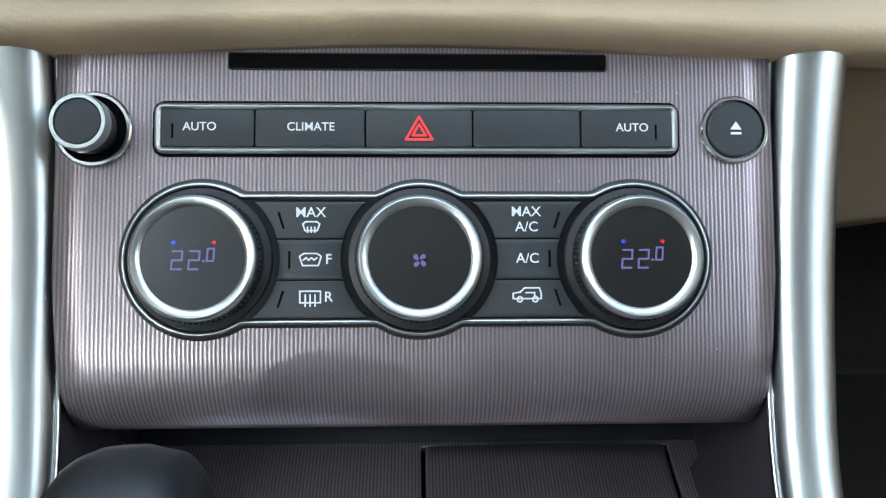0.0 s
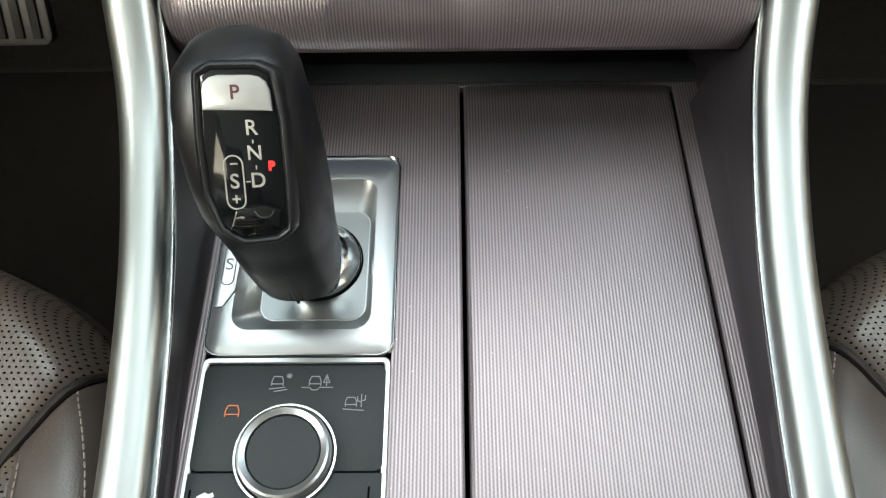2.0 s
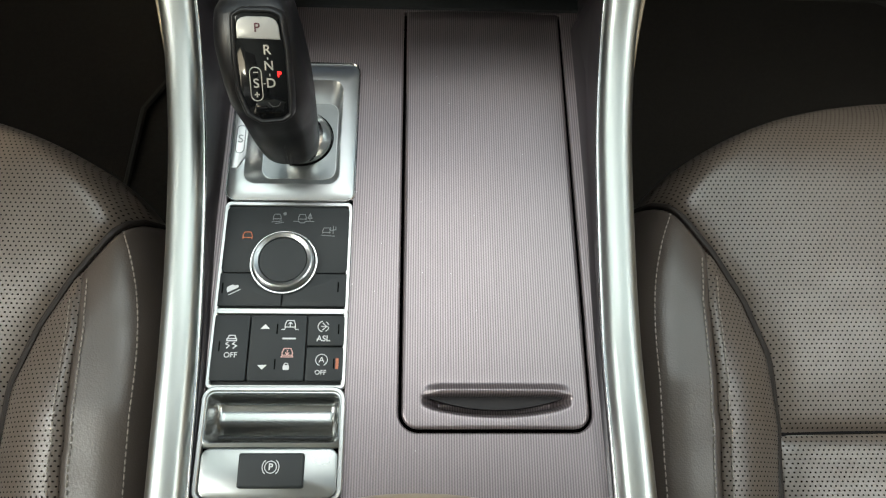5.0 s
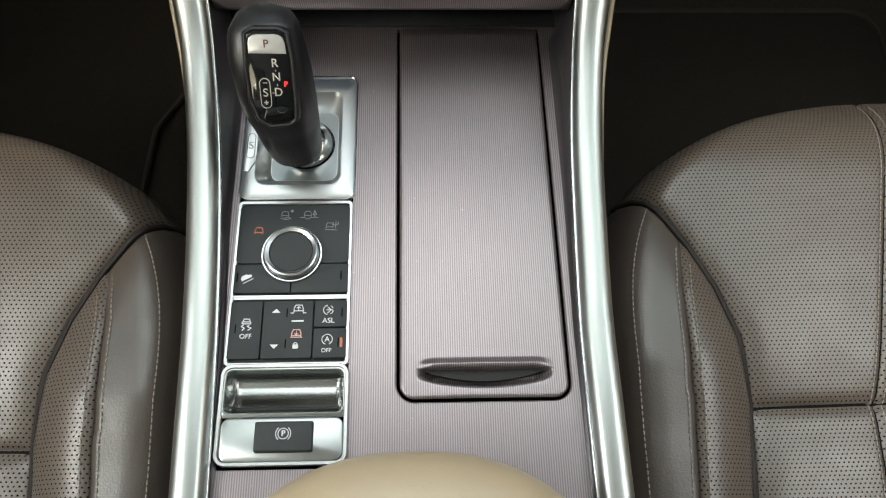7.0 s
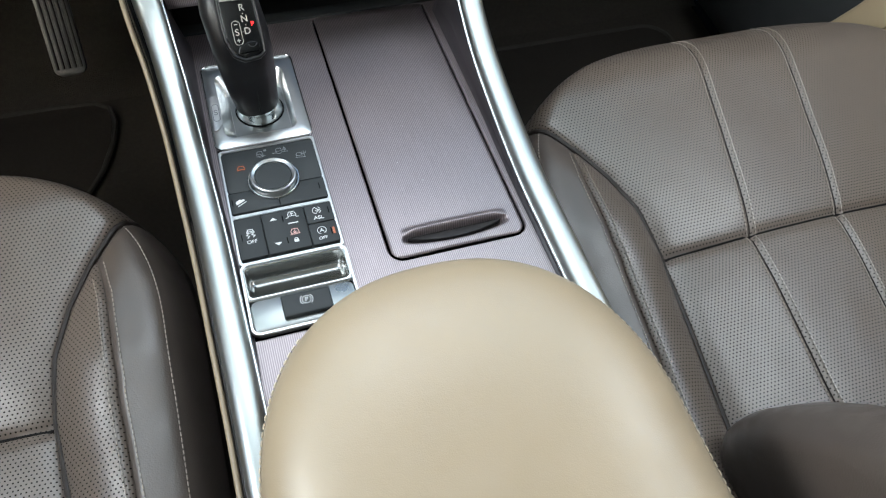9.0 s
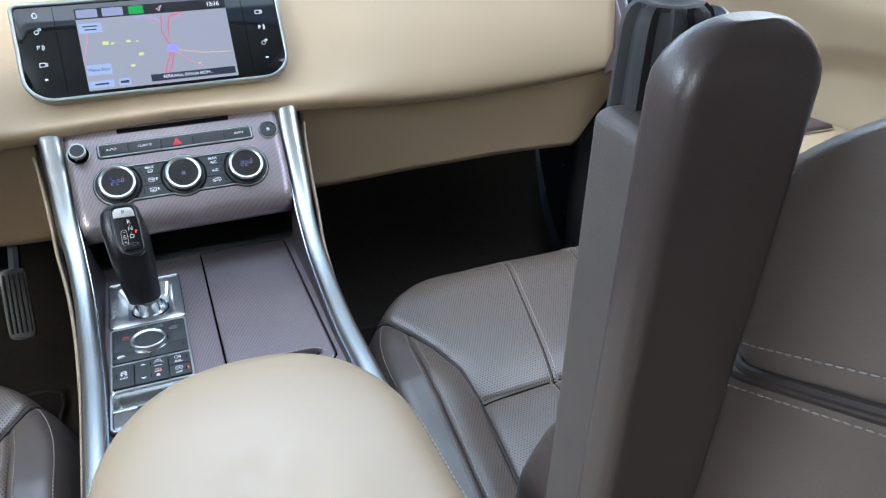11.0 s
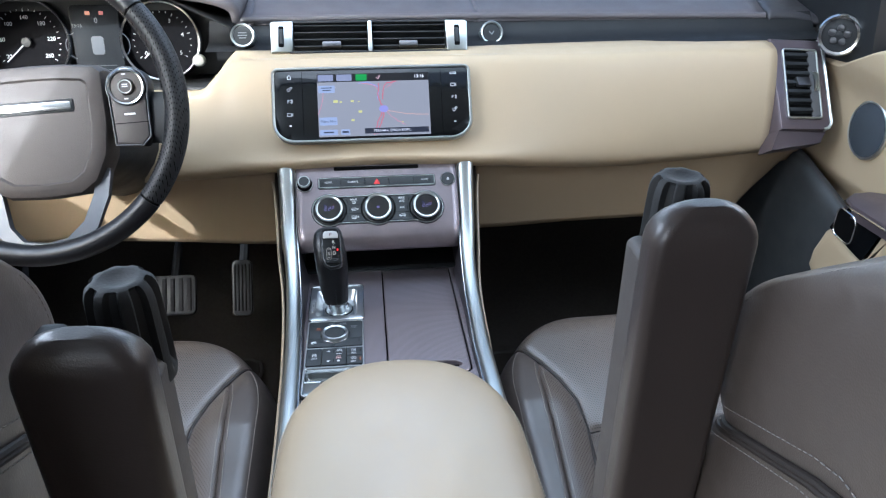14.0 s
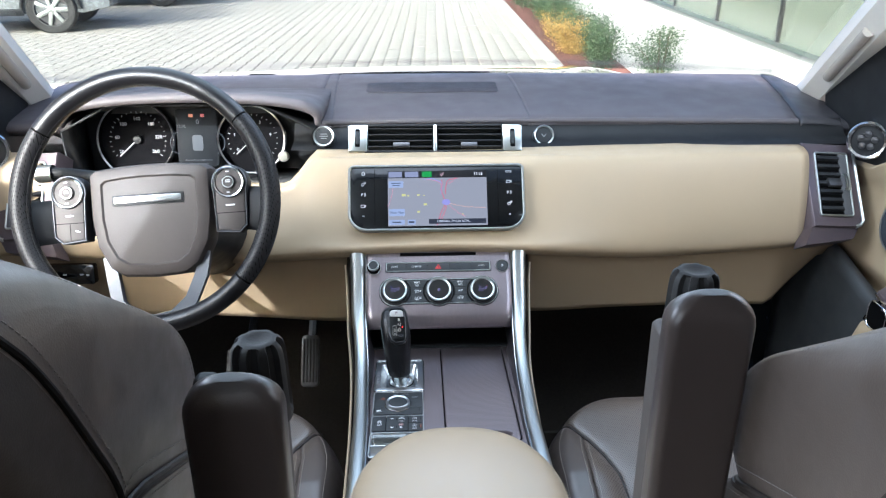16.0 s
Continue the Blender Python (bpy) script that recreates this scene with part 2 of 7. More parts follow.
def rrect(w, h, r, k=6, c=(0, 0)):
    """Outline of a rounded rectangle, anticlockwise."""
    out = []
    for sx, sy, a0 in ((1, 1, 0), (-1, 1, 90), (-1, -1, 180), (1, -1, 270)):
        for i in range(k + 1):
            a = radians(a0 + 90 * i / k)
            out.append((c[0] + sx * (w / 2 - r) + r * math.cos(a), c[1] + sy * (h / 2 - r) + r * math.sin(a)))
    return out


def grow(pts, d):
    """Moves an anticlockwise outline outwards by d."""
    n, out = len(pts), []
    for i in range(n):
        p, q = Vector(pts[i - 1][:2]), Vector(pts[(i + 1) % n][:2])
        t = (q - p).normalized()
        out.append((pts[i][0] + t.y * d, pts[i][1] - t.x * d))
    return out


def lift(pts, z):
    return [(p[0], p[1], z) for p in pts]


def slab(bm, pts, z0, z1, soft=0.0006):
    """A plate with a softened upper edge."""
    if soft:
        loft(bm, [lift(pts, z0), lift(pts, z1 - soft), lift(grow(pts, -soft * 0.3), z1 - soft * 0.3), lift(grow(pts, -soft), z1)])
    else:
        loft(bm, [lift(pts, z0), lift(pts, z1)])
    return bm


def hoop(bm, pts, width, z0, z1, soft=0.0005):
    """A raised frame that follows an outline inwards."""
    inner = grow(pts, -width)
    rings = [lift(pts, z0), lift(pts, z1 - soft), lift(grow(pts, -soft), z1), lift(grow(inner, soft), z1), lift(inner, z1 - soft), lift(inner, z0)]
    return loft(bm, rings + [rings[0]], cap=False)


def lathe(bm, profile, n=48, c=(0, 0, 0)):
    """Turns (radius, height) pairs about z."""
    return loft(bm, [[(c[0] + r * math.cos(2 * math.pi * i / n), c[1] + r * math.sin(2 * math.pi * i / n), c[2] + z) for i in range(n)] for r, z in profile], cap=False)


def smooth_path(pts, n):
    """Catmull-Rom through points."""
    p = [Vector(q) for q in pts]
    p = [p[0] * 2 - p[1]] + p + [p[-1] * 2 - p[-2]]
    out, segs = [], len(p) - 3
    for k in range(n + 1):
        s = min(k / n * segs, segs - 1e-6)
        i, t = int(s), s - int(s)
        a, b, c, d = p[i : i + 4]
        out.append(0.5 * ((2 * b) + (c - a) * t + (2 * a - 5 * b + 4 * c - d) * t * t + (3 * b - a - 3 * c + d) * t ** 3))
    return out


def sweep(bm, path, section, up=(0, 0, 1), scale=None, closed=False):
    """Carries a 2D section (side, up) along a path."""
    rings, n = [], len(path)
    for i, p in enumerate(path):
        a, b = path[(i - 1) % n if closed else max(i - 1, 0)], path[(i + 1) % n if closed else min(i + 1, n - 1)]
        t = (Vector(b) - Vector(a)).normalized()
        s = t.cross(Vector(up)).normalized()
        u = s.cross(t)
        k = scale(i / (n - 1)) if scale else 1.0
        rings.append([tuple(Vector(p) + s * q[0] * k + u * q[1] * k) for q in section])
    return loft(bm, rings + [rings[0]] if closed else rings, cap=not closed)


def tube(bm, path, r, n=8, up=(0, 0, 1), closed=False):
    return sweep(bm, path, [q[:2] for q in circle(r, n)], up, closed=closed)


def sheet(bm, f, nu, nv, u0=0.0, u1=1.0, v0=0.0, v1=1.0):
    """A grid over f(u, v)."""
    loft(bm, [[f(u0 + (u1 - u0) * i / nu, v0 + (v1 - v0) * j / nv) for i in range(nu + 1)] for j in range(nv + 1)], closed=False)
    return bm


def thick(ob, d, eye=(0.0, -0.3, 1.0)):
    """Thickens a sheet on the side away from a point in the cabin."""
    to = WORLD[ob].inverted() @ Vector(eye)
    facing = sum(p.normal.dot(to - p.center) * p.area for p in ob.data.polygons)
    mod = ob.modifiers.new("thickness", "SOLIDIFY")
    mod.thickness, mod.offset = d, -1.0 if facing > 0 else 1.0
    return ob


def stitches(bm, path, pitch=0.0042, length=0.003, r=0.0005, up=(0, 0, 1)):
    """Short raised threads along a polyline."""
    acc = 0.0
    for a, b in zip(path, path[1:]):
        a, b = Vector(a), Vector(b)
        d = (b - a).length
        if d < 1e-6:
            continue
        t = (b - a) / d
        while acc < d:
            c = a + t * acc
            s = t.cross(Vector(up)).normalized()
            u = s.cross(t)
            loft(bm, [[tuple(c + t * k * length / 2 + s * x * r * w + u * y * r * w) for x, y in ((1, 0), (0, 1), (-1, 0), (0, -1))] for k, w in ((-1, 0.5), (-0.5, 1), (0.5, 1), (1, 0.5))])
            acc += pitch
        acc -= d
    return bm


def letters(text, size, material, parent, m, name="lettering", bold=0.0, align="CENTER"):
    cu = bpy.data.curves.new("type", "FONT")
    cu.body, cu.size, cu.align_x, cu.align_y, cu.extrude, cu.offset = text, size, align, "CENTER", 0.00008, bold * size
    tmp = bpy.data.objects.new("type", cu)
    me = bpy.data.meshes.new_from_object(tmp)
    bpy.data.objects.remove(tmp)
    me.name = name
    me.materials.clear()
    me.materials.append(material)
    return place(name, me, parent, "", m)


def strokes(bm, lines, w, z=0.0, h=0.00015):
    """Flat printed lines: polylines of 2D points drawn w wide."""
    for line in lines:
        for (x0, y0), (x1, y1) in zip(line, line[1:]):
            d = math.hypot(x1 - x0, y1 - y0) or 1e-6
            nx, ny = -(y1 - y0) / d * w / 2, (x1 - x0) / d * w / 2
            ex, ey = (x1 - x0) / d * w * 0.3, (y1 - y0) / d * w * 0.3
            q = [(x0 + nx - ex, y0 + ny - ey), (x0 - nx - ex, y0 - ny - ey), (x1 - nx + ex, y1 - ny + ey), (x1 + nx + ex, y1 + ny + ey)]
            loft(bm, [lift(q[::-1], z), lift(q[::-1], z + h)])
    return bm


def at(m, x, y, z=0.0):
    return m @ Matrix.Translation((x, y, z))


def arc2(cx, cy, r, a0, a1, n=10):
    return [(cx + r * math.cos(radians(a0 + (a1 - a0) * i / n)), cy + r * math.sin(radians(a0 + (a1 - a0) * i / n))) for i in range(n + 1)]


def lerp(table, x):
    """Linear interpolation in a list of (x, y)."""
    return float(np.interp(x, [p[0] for p in table], [p[1] for p in table]))


def basis(o, u, v):
    u, v = Vector(u).normalized(), Vector(v)
    n = u.cross(v).normalized()
    v = n.cross(u)
    return Matrix(((u.x, v.x, n.x, o[0]), (u.y, v.y, n.y, o[1]), (u.z, v.z, n.z, o[2]), (0, 0, 0, 1)))


PANEL = basis((0, 0.277, 0.617), (1, 0, 0), (0, 0.742, 0.670))
DECK = basis((0, 0.236, 0.483), (1, 0, 0), (0, 1, -0.07))

# ---- centre console ----
console = thing("centre_console", (0.01, -0.05, 0.0), "centre console with dark plum woven trim between silver rails", "console")


def ring_plate(hole, x0, x1, y0, y1, z0, z1):
    """A rectangular plate with a shaped hole."""
    bm = B()
    cx, cy = sum(p[0] for p in hole) / len(hole), sum(p[1] for p in hole) / len(hole)
    outer = []
    for px, py in hole:
        dx, dy = px - cx, py - cy
        k = min((x1 - cx) / dx if dx > 1e-9 else (x0 - cx) / dx if dx < -1e-9 else 9e9, (y1 - cy) / dy if dy > 1e-9 else (y0 - cy) / dy if dy < -1e-9 else 9e9)
        outer.append((cx + dx * k, cy + dy * k))
    for c in ((x0, y0), (x0, y1), (x1, y0), (x1, y1)):
        k = min(range(len(outer)), key=lambda i: math.hypot(outer[i][0] - c[0], outer[i][1] - c[1]))
        outer[k] = c
    soft = 0.0008
    rings = [lift(hole, z0), lift(hole, z1 - soft), lift(grow(hole, soft), z1), lift(outer, z1), lift(outer, z0)]
    return loft(bm, rings + [rings[0]], cap=False)


def lid_outline(gap):
    """Rear corners rounded, front nearly square."""
    x0, x1, y0, y1, r = 0.0006 + gap, 0.1068 - gap, -0.2795 + gap, 0.0012, 0.011 - gap
    pts = [(x1, y1), ((x0 + x1) / 2, y1), (x0, y1)]
    pts += [(x0, y0 + (y1 - y0) * k / 6) for k in (5, 4, 3, 2, 1)]
    pts += [(x0 + r - r * math.cos(radians(a)), y0 + r - r * math.sin(radians(a))) for a in range(0, 91, 15)]
    pts += [(x0 + (x1 - x0) * k / 4, y0) for k in (1, 2, 3)]
    pts += [(x1 - r + r * math.sin(radians(a)), y0 + r - r * math.cos(radians(a))) for a in range(0, 91, 15)]
    pts += [(x1, y0 + (y1 - y0) * k / 6) for k in (1, 2, 3, 4, 5)]
    return pts


part("deck", ring_plate(lid_outline(0.0), -0.0285, 0.130, -0.50, 0.0032, -0.004, 0.0), PLUM, console, m=DECK)
for x0, x1, y0, y1 in ((-0.124, -0.1036, -0.50, 0.0032), (-0.1036, -0.0285, -0.50, -0.3170), (-0.1036, -0.0285, -0.0430, 0.0032)):
    part("deck", box(B(), (x1 - x0, y1 - y0, 0.004), ((x0 + x1) / 2, (y0 + y1) / 2, -0.002)), PLUM, console, m=DECK)
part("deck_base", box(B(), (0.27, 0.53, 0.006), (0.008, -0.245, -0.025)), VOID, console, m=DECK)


def lid_top(u, v):
    x0, x1, y0, y1 = 0.0024, 0.1050, -0.2777, 0.0008
    x, y = x0 + (x1 - x0) * u, y0 + (y1 - y0) * v
    r = 0.0092
    for sx in (x0, x1):
        dx = r - abs(x - sx)
        dy = r - (y - y0)
        if dx > 0 and dy > 0:
            # pull the square corner on to the arc
            k = max(dx, dy) / math.hypot(dx, dy)
            cx, cy = sx + (r if sx == x0 else -r), y0 + r
            x, y = cx + (x - cx) * k, cy + (y - cy) * k
    z = 0.0005 + 0.0012 * math.sin(math.pi * min(1, max(0, u)))
    edge = min(u * (x1 - x0), (1 - u) * (x1 - x0), v * (y1 - y0))
    z -= 0.0012 * max(0.0, 1 - edge / 0.002) ** 2
    # finger grip: a scooped brow
    gx, gy = (x - 0.0545) / 0.0385, (y + 0.2603) / 0.0065
    if abs(gx) < 1.25 and abs(gy) < 2.2:
        w = max(0.0, 1 - max(0.0, abs(gx) - 0.82) / 0.25)
        sag = -0.30 - 0.75 * max(0.0, 1 - gx * gx)
        z += 0.0034 * w * math.exp(-((gy - 0.45) / 0.42) ** 2)
        z -= 0.0165 * w * math.exp(-(min(0.0, gy - sag) / 0.35) ** 2) * max(0.0, min(1.0, (0.16 - gy) / 0.26))
    return (x, y, z)


bm = sheet(B(), lid_top, 90, 30, 0, 1, 0.14, 1)
sheet(bm, lid_top, 90, 90, 0, 1, 0.0, 0.14)
bmesh.ops.remove_doubles(bm, verts=bm.verts, dist=1e-6)
lid = part("storage_lid", bm, PLUM, console, "sliding plum woven lid with a moulded finger grip", DECK, 60)
thick(lid, 0.004)
pocket = [(0.0545 + 0.0365 * k / 12, -0.2596) for k in range(12, -13, -1)] + [(0.0545 + 0.0365 * k / 12, -0.2606 - 0.0062 * (1 - (k / 12) ** 2)) for k in range(-12, 13)]
part("grip_pocket", slab(B(), pocket, -0.0060, -0.0022, 0), plain("dark_pocket_plastic", (0.022, 0.020, 0.021), 0.6, spec=0.2), lid, "smooth dark finger pocket", DECK)


def rail_path(side):
    if side < 0:
        pts = [(-0.1385, 0.312, 0.646), (-0.1365, 0.296, 0.628), (-0.1345, 0.262, 0.592), (-0.1330, 0.225, 0.561), (-0.1285, 0.185, 0.538), (-0.1240, 0.130, 0.521), (-0.1210, 0.070, 0.512), (-0.1180, 0.006, 0.510), (-0.1165, -0.048, 0.511), (-0.114, -0.15, 0.514), (-0.113, -0.34, 0.518)]
    else:
        pts = [(0.1385, 0.312, 0.646), (0.1365, 0.296, 0.628), (0.1345, 0.262, 0.592), (0.1325, 0.225, 0.561), (0.1290, 0.185, 0.538), (0.1265, 0.130, 0.521), (0.1255, 0.070, 0.512), (0.1240, 0.006, 0.510), (0.1245, -0.048, 0.511), (0.126, -0.15, 0.514), (0.132, -0.34, 0.518)]
    return smooth_path(pts, 60)


def rail_section(side):
    """Broad and softly domed, rolled under along its outer edge."""
    out = []
    for i in range(36):
        a = 2 * math.pi * i / 36
        c, s = math.cos(a), math.sin(a)
        out.append((0.0105 * math.copysign(abs(c) ** 0.88, c), (0.0085 if s > 0 else 0.0100) * math.copysign(abs(s) ** 0.92, s)))
    return out


def rail_width(t):
    return 1.32 - 0.38 * min(1.0, t / 0.42)


for side in (-1, 1):
    path = rail_path(side)
    half_w = [0.0105 * rail_width(i / 60) for i in range(61)]
    part("rail", sweep(B(), path, rail_section(side), up=(0, -0.5, 1), scale=rail_width), RAIL, console, "curved satin silver rail", sharp=80)
    part("rail_bead", tube(B(), [p + Vector((-side * (w + 0.0003), -0.001, -0.0016)) for p, w in zip(path, half_w)], 0.0013, 10), CHROME, console, "thin bright bead inside the rail", sharp=80)
    # gloss black skirt with a thin beige edging outside the rail
    rings = []
    for p, w in zip(path, half_w):
        o = p.x + side * (w - 0.004)
        rings.append([(o, p.y, p.z - 0.006), (o + side * 0.007, p.y, p.z - 0.018), (o + side * 0.010, p.y, p.z - 0.06), (o + side * 0.012, p.y + 0.02, 0.06), (o - side * 0.015, p.y + 0.02, 0.06), (o - side * 0.012, p.y, p.z - 0.014)])
    part("skirt", loft(B(), rings), GLOSS, console, "gloss black skirt", sharp=70)
    edge = [Vector((p.x + side * (w + 0.0075), p.y, p.z - 0.038)) for p, w in zip(path, half_w)]
    part("edging", tube(B(), edge, 0.0022, 8), BEIGE_SMOOTH, console, "thin beige edging", sharp=80)
    # sloping inner wall between the deck and the rail, in two narrow steps
    wall_l = []
    for p, w in zip(path, half_w):
        top = p.x - side * (w + 0.0002)
        zt = p.z - 0.0035
        zd = min(zt - 0.004, 0.483 - 0.07 * (p.y - 0.236)) + 0.0006
        foot = min(abs(top) - 0.003, 0.1085 if side < 0 else 0.1130) * side if p.y < 0.23 else top - side * 0.003
        mid = foot + (top - foot) * 0.52
        wall_l.append([(top, p.y, zt), (mid + side * 0.0006, p.y, zd + (zt - zd) * 0.40), (mid, p.y, zd + (zt - zd) * 0.34), (foot, p.y, zd), (foot, p.y, zd - 0.004), (top, p.y, zt - 0.012)])
    part("inner_wall", loft(B(), wall_l), WALL_PLUM, console, "dark plum wall between deck and rail", sharp=30)

# cubby under the climate panel
cub = B()
box(cub, (0.262, 0.115, 0.004), (0.003, 0.298, 0.4720))
part("cubby_floor", cub, BLACK, console)
part("cubby_back", box(B(), (0.262, 0.006, 0.09), (0.003, 0.345, 0.52), 0.002), BLACK, console)
part("cubby_ledge", box(B(), (0.2440, 0.0120, 0.012), (0.004, 0.2455, 0.4790), 0.002), SWITCH, console, "grey plastic ledge across the cubby")
part("cubby_fin", loft(B(), [[(0.1215, 0.232, 0.484), (0.1215, 0.268, 0.484), (0.1235, 0.268, 0.520), (0.1235, 0.258, 0.520)], [(0.1235, 0.232, 0.484), (0.1235, 0.268, 0.484), (0.1255, 0.268, 0.520), (0.1255, 0.258, 0.520)]]), DARKMETAL, console, "smoked metal fin")
for x in (-0.1225, 0.1345):
    part("cubby_side", box(B(), (0.006, 0.10, 0.075), (x, 0.29, 0.507), 0.001), BLACK, console)

# ---- drive-mode switch pack, on the console deck ----
PDECK = DECK @ Matrix.Translation((0, 0.0055, 0))
pack = thing("switch_pack", (-0.066, 0.0, 0.485), "brushed silver switch pack with charcoal keys on the console", "switch panel")
PX, PW = -0.0658, 0.0755


# backing and silver frames
part("backing", slab(B(), rrect(PW - 0.002, 0.114, 0.002, c=(PX, -0.2060)), -0.004, 0.0012), BLACK, pack, m=PDECK)


def gate_plate():
    """Silver plate with a deep square recess for the lever."""
    bm = B()
    out = rrect(PW, 0.0985, 0.006, 6, c=(PX, -0.0995))
    rec = rrect(0.0565, 0.0740, 0.007, 6, c=(-0.0660, -0.1005))
    low = rrect(0.046, 0.056, 0.007, 6, c=(-0.0640, -0.1000))
    rings = [lift(out, 0.0), lift(out, 0.0026), lift(grow(out, -0.0008), 0.0032), lift(grow(rec, 0.0006), 0.0032), lift(rec, 0.0026), lift(low, -0.010)]
    loft(bm, rings, cap=False)
    bm.faces.new([bm.verts.new(p) for p in lift(low, -0.010)])
    bmesh.ops.remove_doubles(bm, verts=bm.verts, dist=1e-6)
    return bm


gate = part("gate_plate", gate_plate(), BRUSHED, pack, "brushed aluminium gate plate with a sunken well", PDECK)
part("gate_floor", slab(B(), rrect(0.0450, 0.0550, 0.0065, 6, c=(-0.0640, -0.1000)), -0.0100, -0.0096, 0), plain("smoked_gate_floor", (0.30, 0.315, 0.315), 0.31, 1.0, var=0.05, rvar=0.02), gate, "smoked metal gate floor", PDECK)
part("gate_edge", hoop(B(), rrect(PW + 0.002, 0.1005, 0.007, 6, c=(PX, -0.0995)), 0.0009, 0.0, 0.0036), CHROME, pack, m=PDECK)
part("sport_tab", slab(B(), [(-0.1025, -0.128), (-0.0990, -0.128), (-0.0945, -0.120), (-0.0945, -0.088), (-0.1025, -0.088)], 0.0030, 0.0040, 0.0003), BRUSHED, gate, m=PDECK)
letters("S", 0.0080, GREY_INK, gate, at(PDECK, -0.0985, -0.108, 0.0041), "letter")
part("symbol_ring", hoop(B(), rrect(0.0058, 0.0200, 0.0028, c=(-0.0985, -0.108)), 0.0006, 0.0038, 0.0042, 0.0001), GREY_INK, gate, m=PDECK)

part("frame_upper", hoop(B(), rrect(PW, 0.0700, 0.0035, c=(PX, -0.1850)), 0.0027, 0.0, 0.0030), BRUSHED, pack, "satin silver key frame", PDECK)
part("frame_lower", hoop(B(), rrect(PW, 0.0460, 0.0035, c=(PX, -0.2395)), 0.0027, 0.0, 0.0030), BRUSHED, pack, "satin silver key frame", PDECK)


def disc_cut(pts, c, r):
    """Pushes outline points that fall inside a circle on to it."""
    out = []
    for x, y in pts:
        d = math.hypot(x - c[0], y - c[1])
        out.append((c[0] + (x - c[0]) * r / d, c[1] + (y - c[1]) * r / d) if d < r else (x, y))
    return out


def dense(pts, step=0.0015):
    out = []
    for i, p in enumerate(pts):
        q = pts[(i + 1) % len(pts)]
        n = max(1, int(math.hypot(q[0] - p[0], q[1] - p[1]) / step))
        out += [(p[0] + (q[0] - p[0]) * k / n, p[1] + (q[1] - p[1]) * k / n) for k in range(n)]
    return out


DIAL = (-0.0662, -0.1892)
K = 0.0038  # key height
half = 0.0358
rot_plate = part("mode_plate", slab(B(), dense(rrect(0.0716, 0.0415, 0.003, c=(PX, -0.1745))), 0.0012, K - 0.0004, 0.0004), SWITCH, pack, "charcoal plate round the mode dial", PDECK)
low_l = disc_cut(dense([(PX - half, -0.2155), (PX - 0.0004, -0.2155), (PX - 0.0004, -0.1960), (PX - half, -0.1960)]), DIAL, 0.0197)
low_r = disc_cut(dense([(PX + 0.0004, -0.2155), (PX + half, -0.2155), (PX + half, -0.1960), (PX + 0.0004, -0.1960)]), DIAL, 0.0197)
key_hill = part("key", slab(B(), low_l, 0.0012, K, 0.0004), SWITCH, pack, "charcoal descent key", PDECK)
key_blank = part("key", slab(B(), low_r, 0.0012, K, 0.0004), SWITCH, pack, "blank charcoal key", PDECK)


def icon_car(s, roof=True):
    """Outline of a car's front."""
    return [[(-0.5 * s, -0.4 * s), (-0.5 * s, 0.02 * s), (-0.34 * s, 0.42 * s), (0.34 * s, 0.42 * s), (0.5 * s, 0.02 * s), (0.5 * s, -0.4 * s)], [(-0.5 * s, -0.25 * s), (0.5 * s, -0.25 * s)]]


def icon(lines, w, mat, parent, x, y, z, m=None, name="symbol"):
    return part(name, strokes(B(), lines, w), mat, parent, m=at(m or PDECK, x, y, z), sharp=10)


AMBER = glow("amber_lamp", (1.0, 0.27, 0.10), 0.45)
PALE_RED = plain("pale_red_ink", (0.60, 0.36, 0.33), 0.5)
icon(icon_car(0.0052), 0.0005, AMBER, rot_plate, -0.0884, -0.1725, K)
g1 = icon_car(0.0045) + [[(-0.003, -0.0032), (0.003, -0.0025)], [(-0.001, -0.0042), (0.004, -0.0034)], [(0.0034, 0.0022), (0.0054, 0.0022)], [(0.0044, 0.0012), (0.0044, 0.0032)], [(0.0037, 0.0015), (0.0051, 0.0029)], [(0.0037, 0.0029), (0.0051, 0.0015)]]
icon(g1, 0.0004, GREY_INK, rot_plate, -0.0722, -0.1605, K)
g2 = icon_car(0.0045) + [[(-0.005, -0.0026), (-0.002, -0.0026), (-0.001, -0.0036), (0.001, -0.0036), (0.002, -0.0026), (0.007, -0.0026)], [(0.0045, -0.002), (0.0045, 0.0026)], [(0.0033, -0.0006), (0.0045, 0.0026), (0.0057, -0.0006), (0.0033, -0.0006)]]
icon(g2, 0.0004, GREY_INK, rot_plate, -0.0575, -0.1605, K)
g3 = icon_car(0.0043) + [[(0.0040, -0.002), (0.0040, 0.003)], [(0.0025, 0.0022), (0.0025, 0.0004), (0.0040, 0.0)], [(0.0055, 0.0026), (0.0055, 0.0008), (0.0040, 0.0003)], [(-0.003, -0.0028), (0.005, -0.0034)]]
icon(g3, 0.0004, GREY_INK, rot_plate, -0.0430, -0.1690, K)
tilt = Matrix.Rotation(radians(28), 4, "Z")
part("symbol", slab(B(), [(-0.0035, -0.0012), (0.0035, -0.0012), (0.0035, 0.0004), (0.0018, 0.0006), (0.0010, 0.0018), (-0.0022, 0.0018), (-0.0032, 0.0006)], 0, 0.00015, 0), WHITE_INK, key_hill, m=at(PDECK, -0.0940, -0.2050, K) @ tilt)
part("symbol", strokes(B(), [[(-0.0035, -0.0022), (0.0035, -0.0022)]], 0.0004), WHITE_INK, key_hill, m=at(PDECK, -0.0936, -0.2055, K) @ tilt)
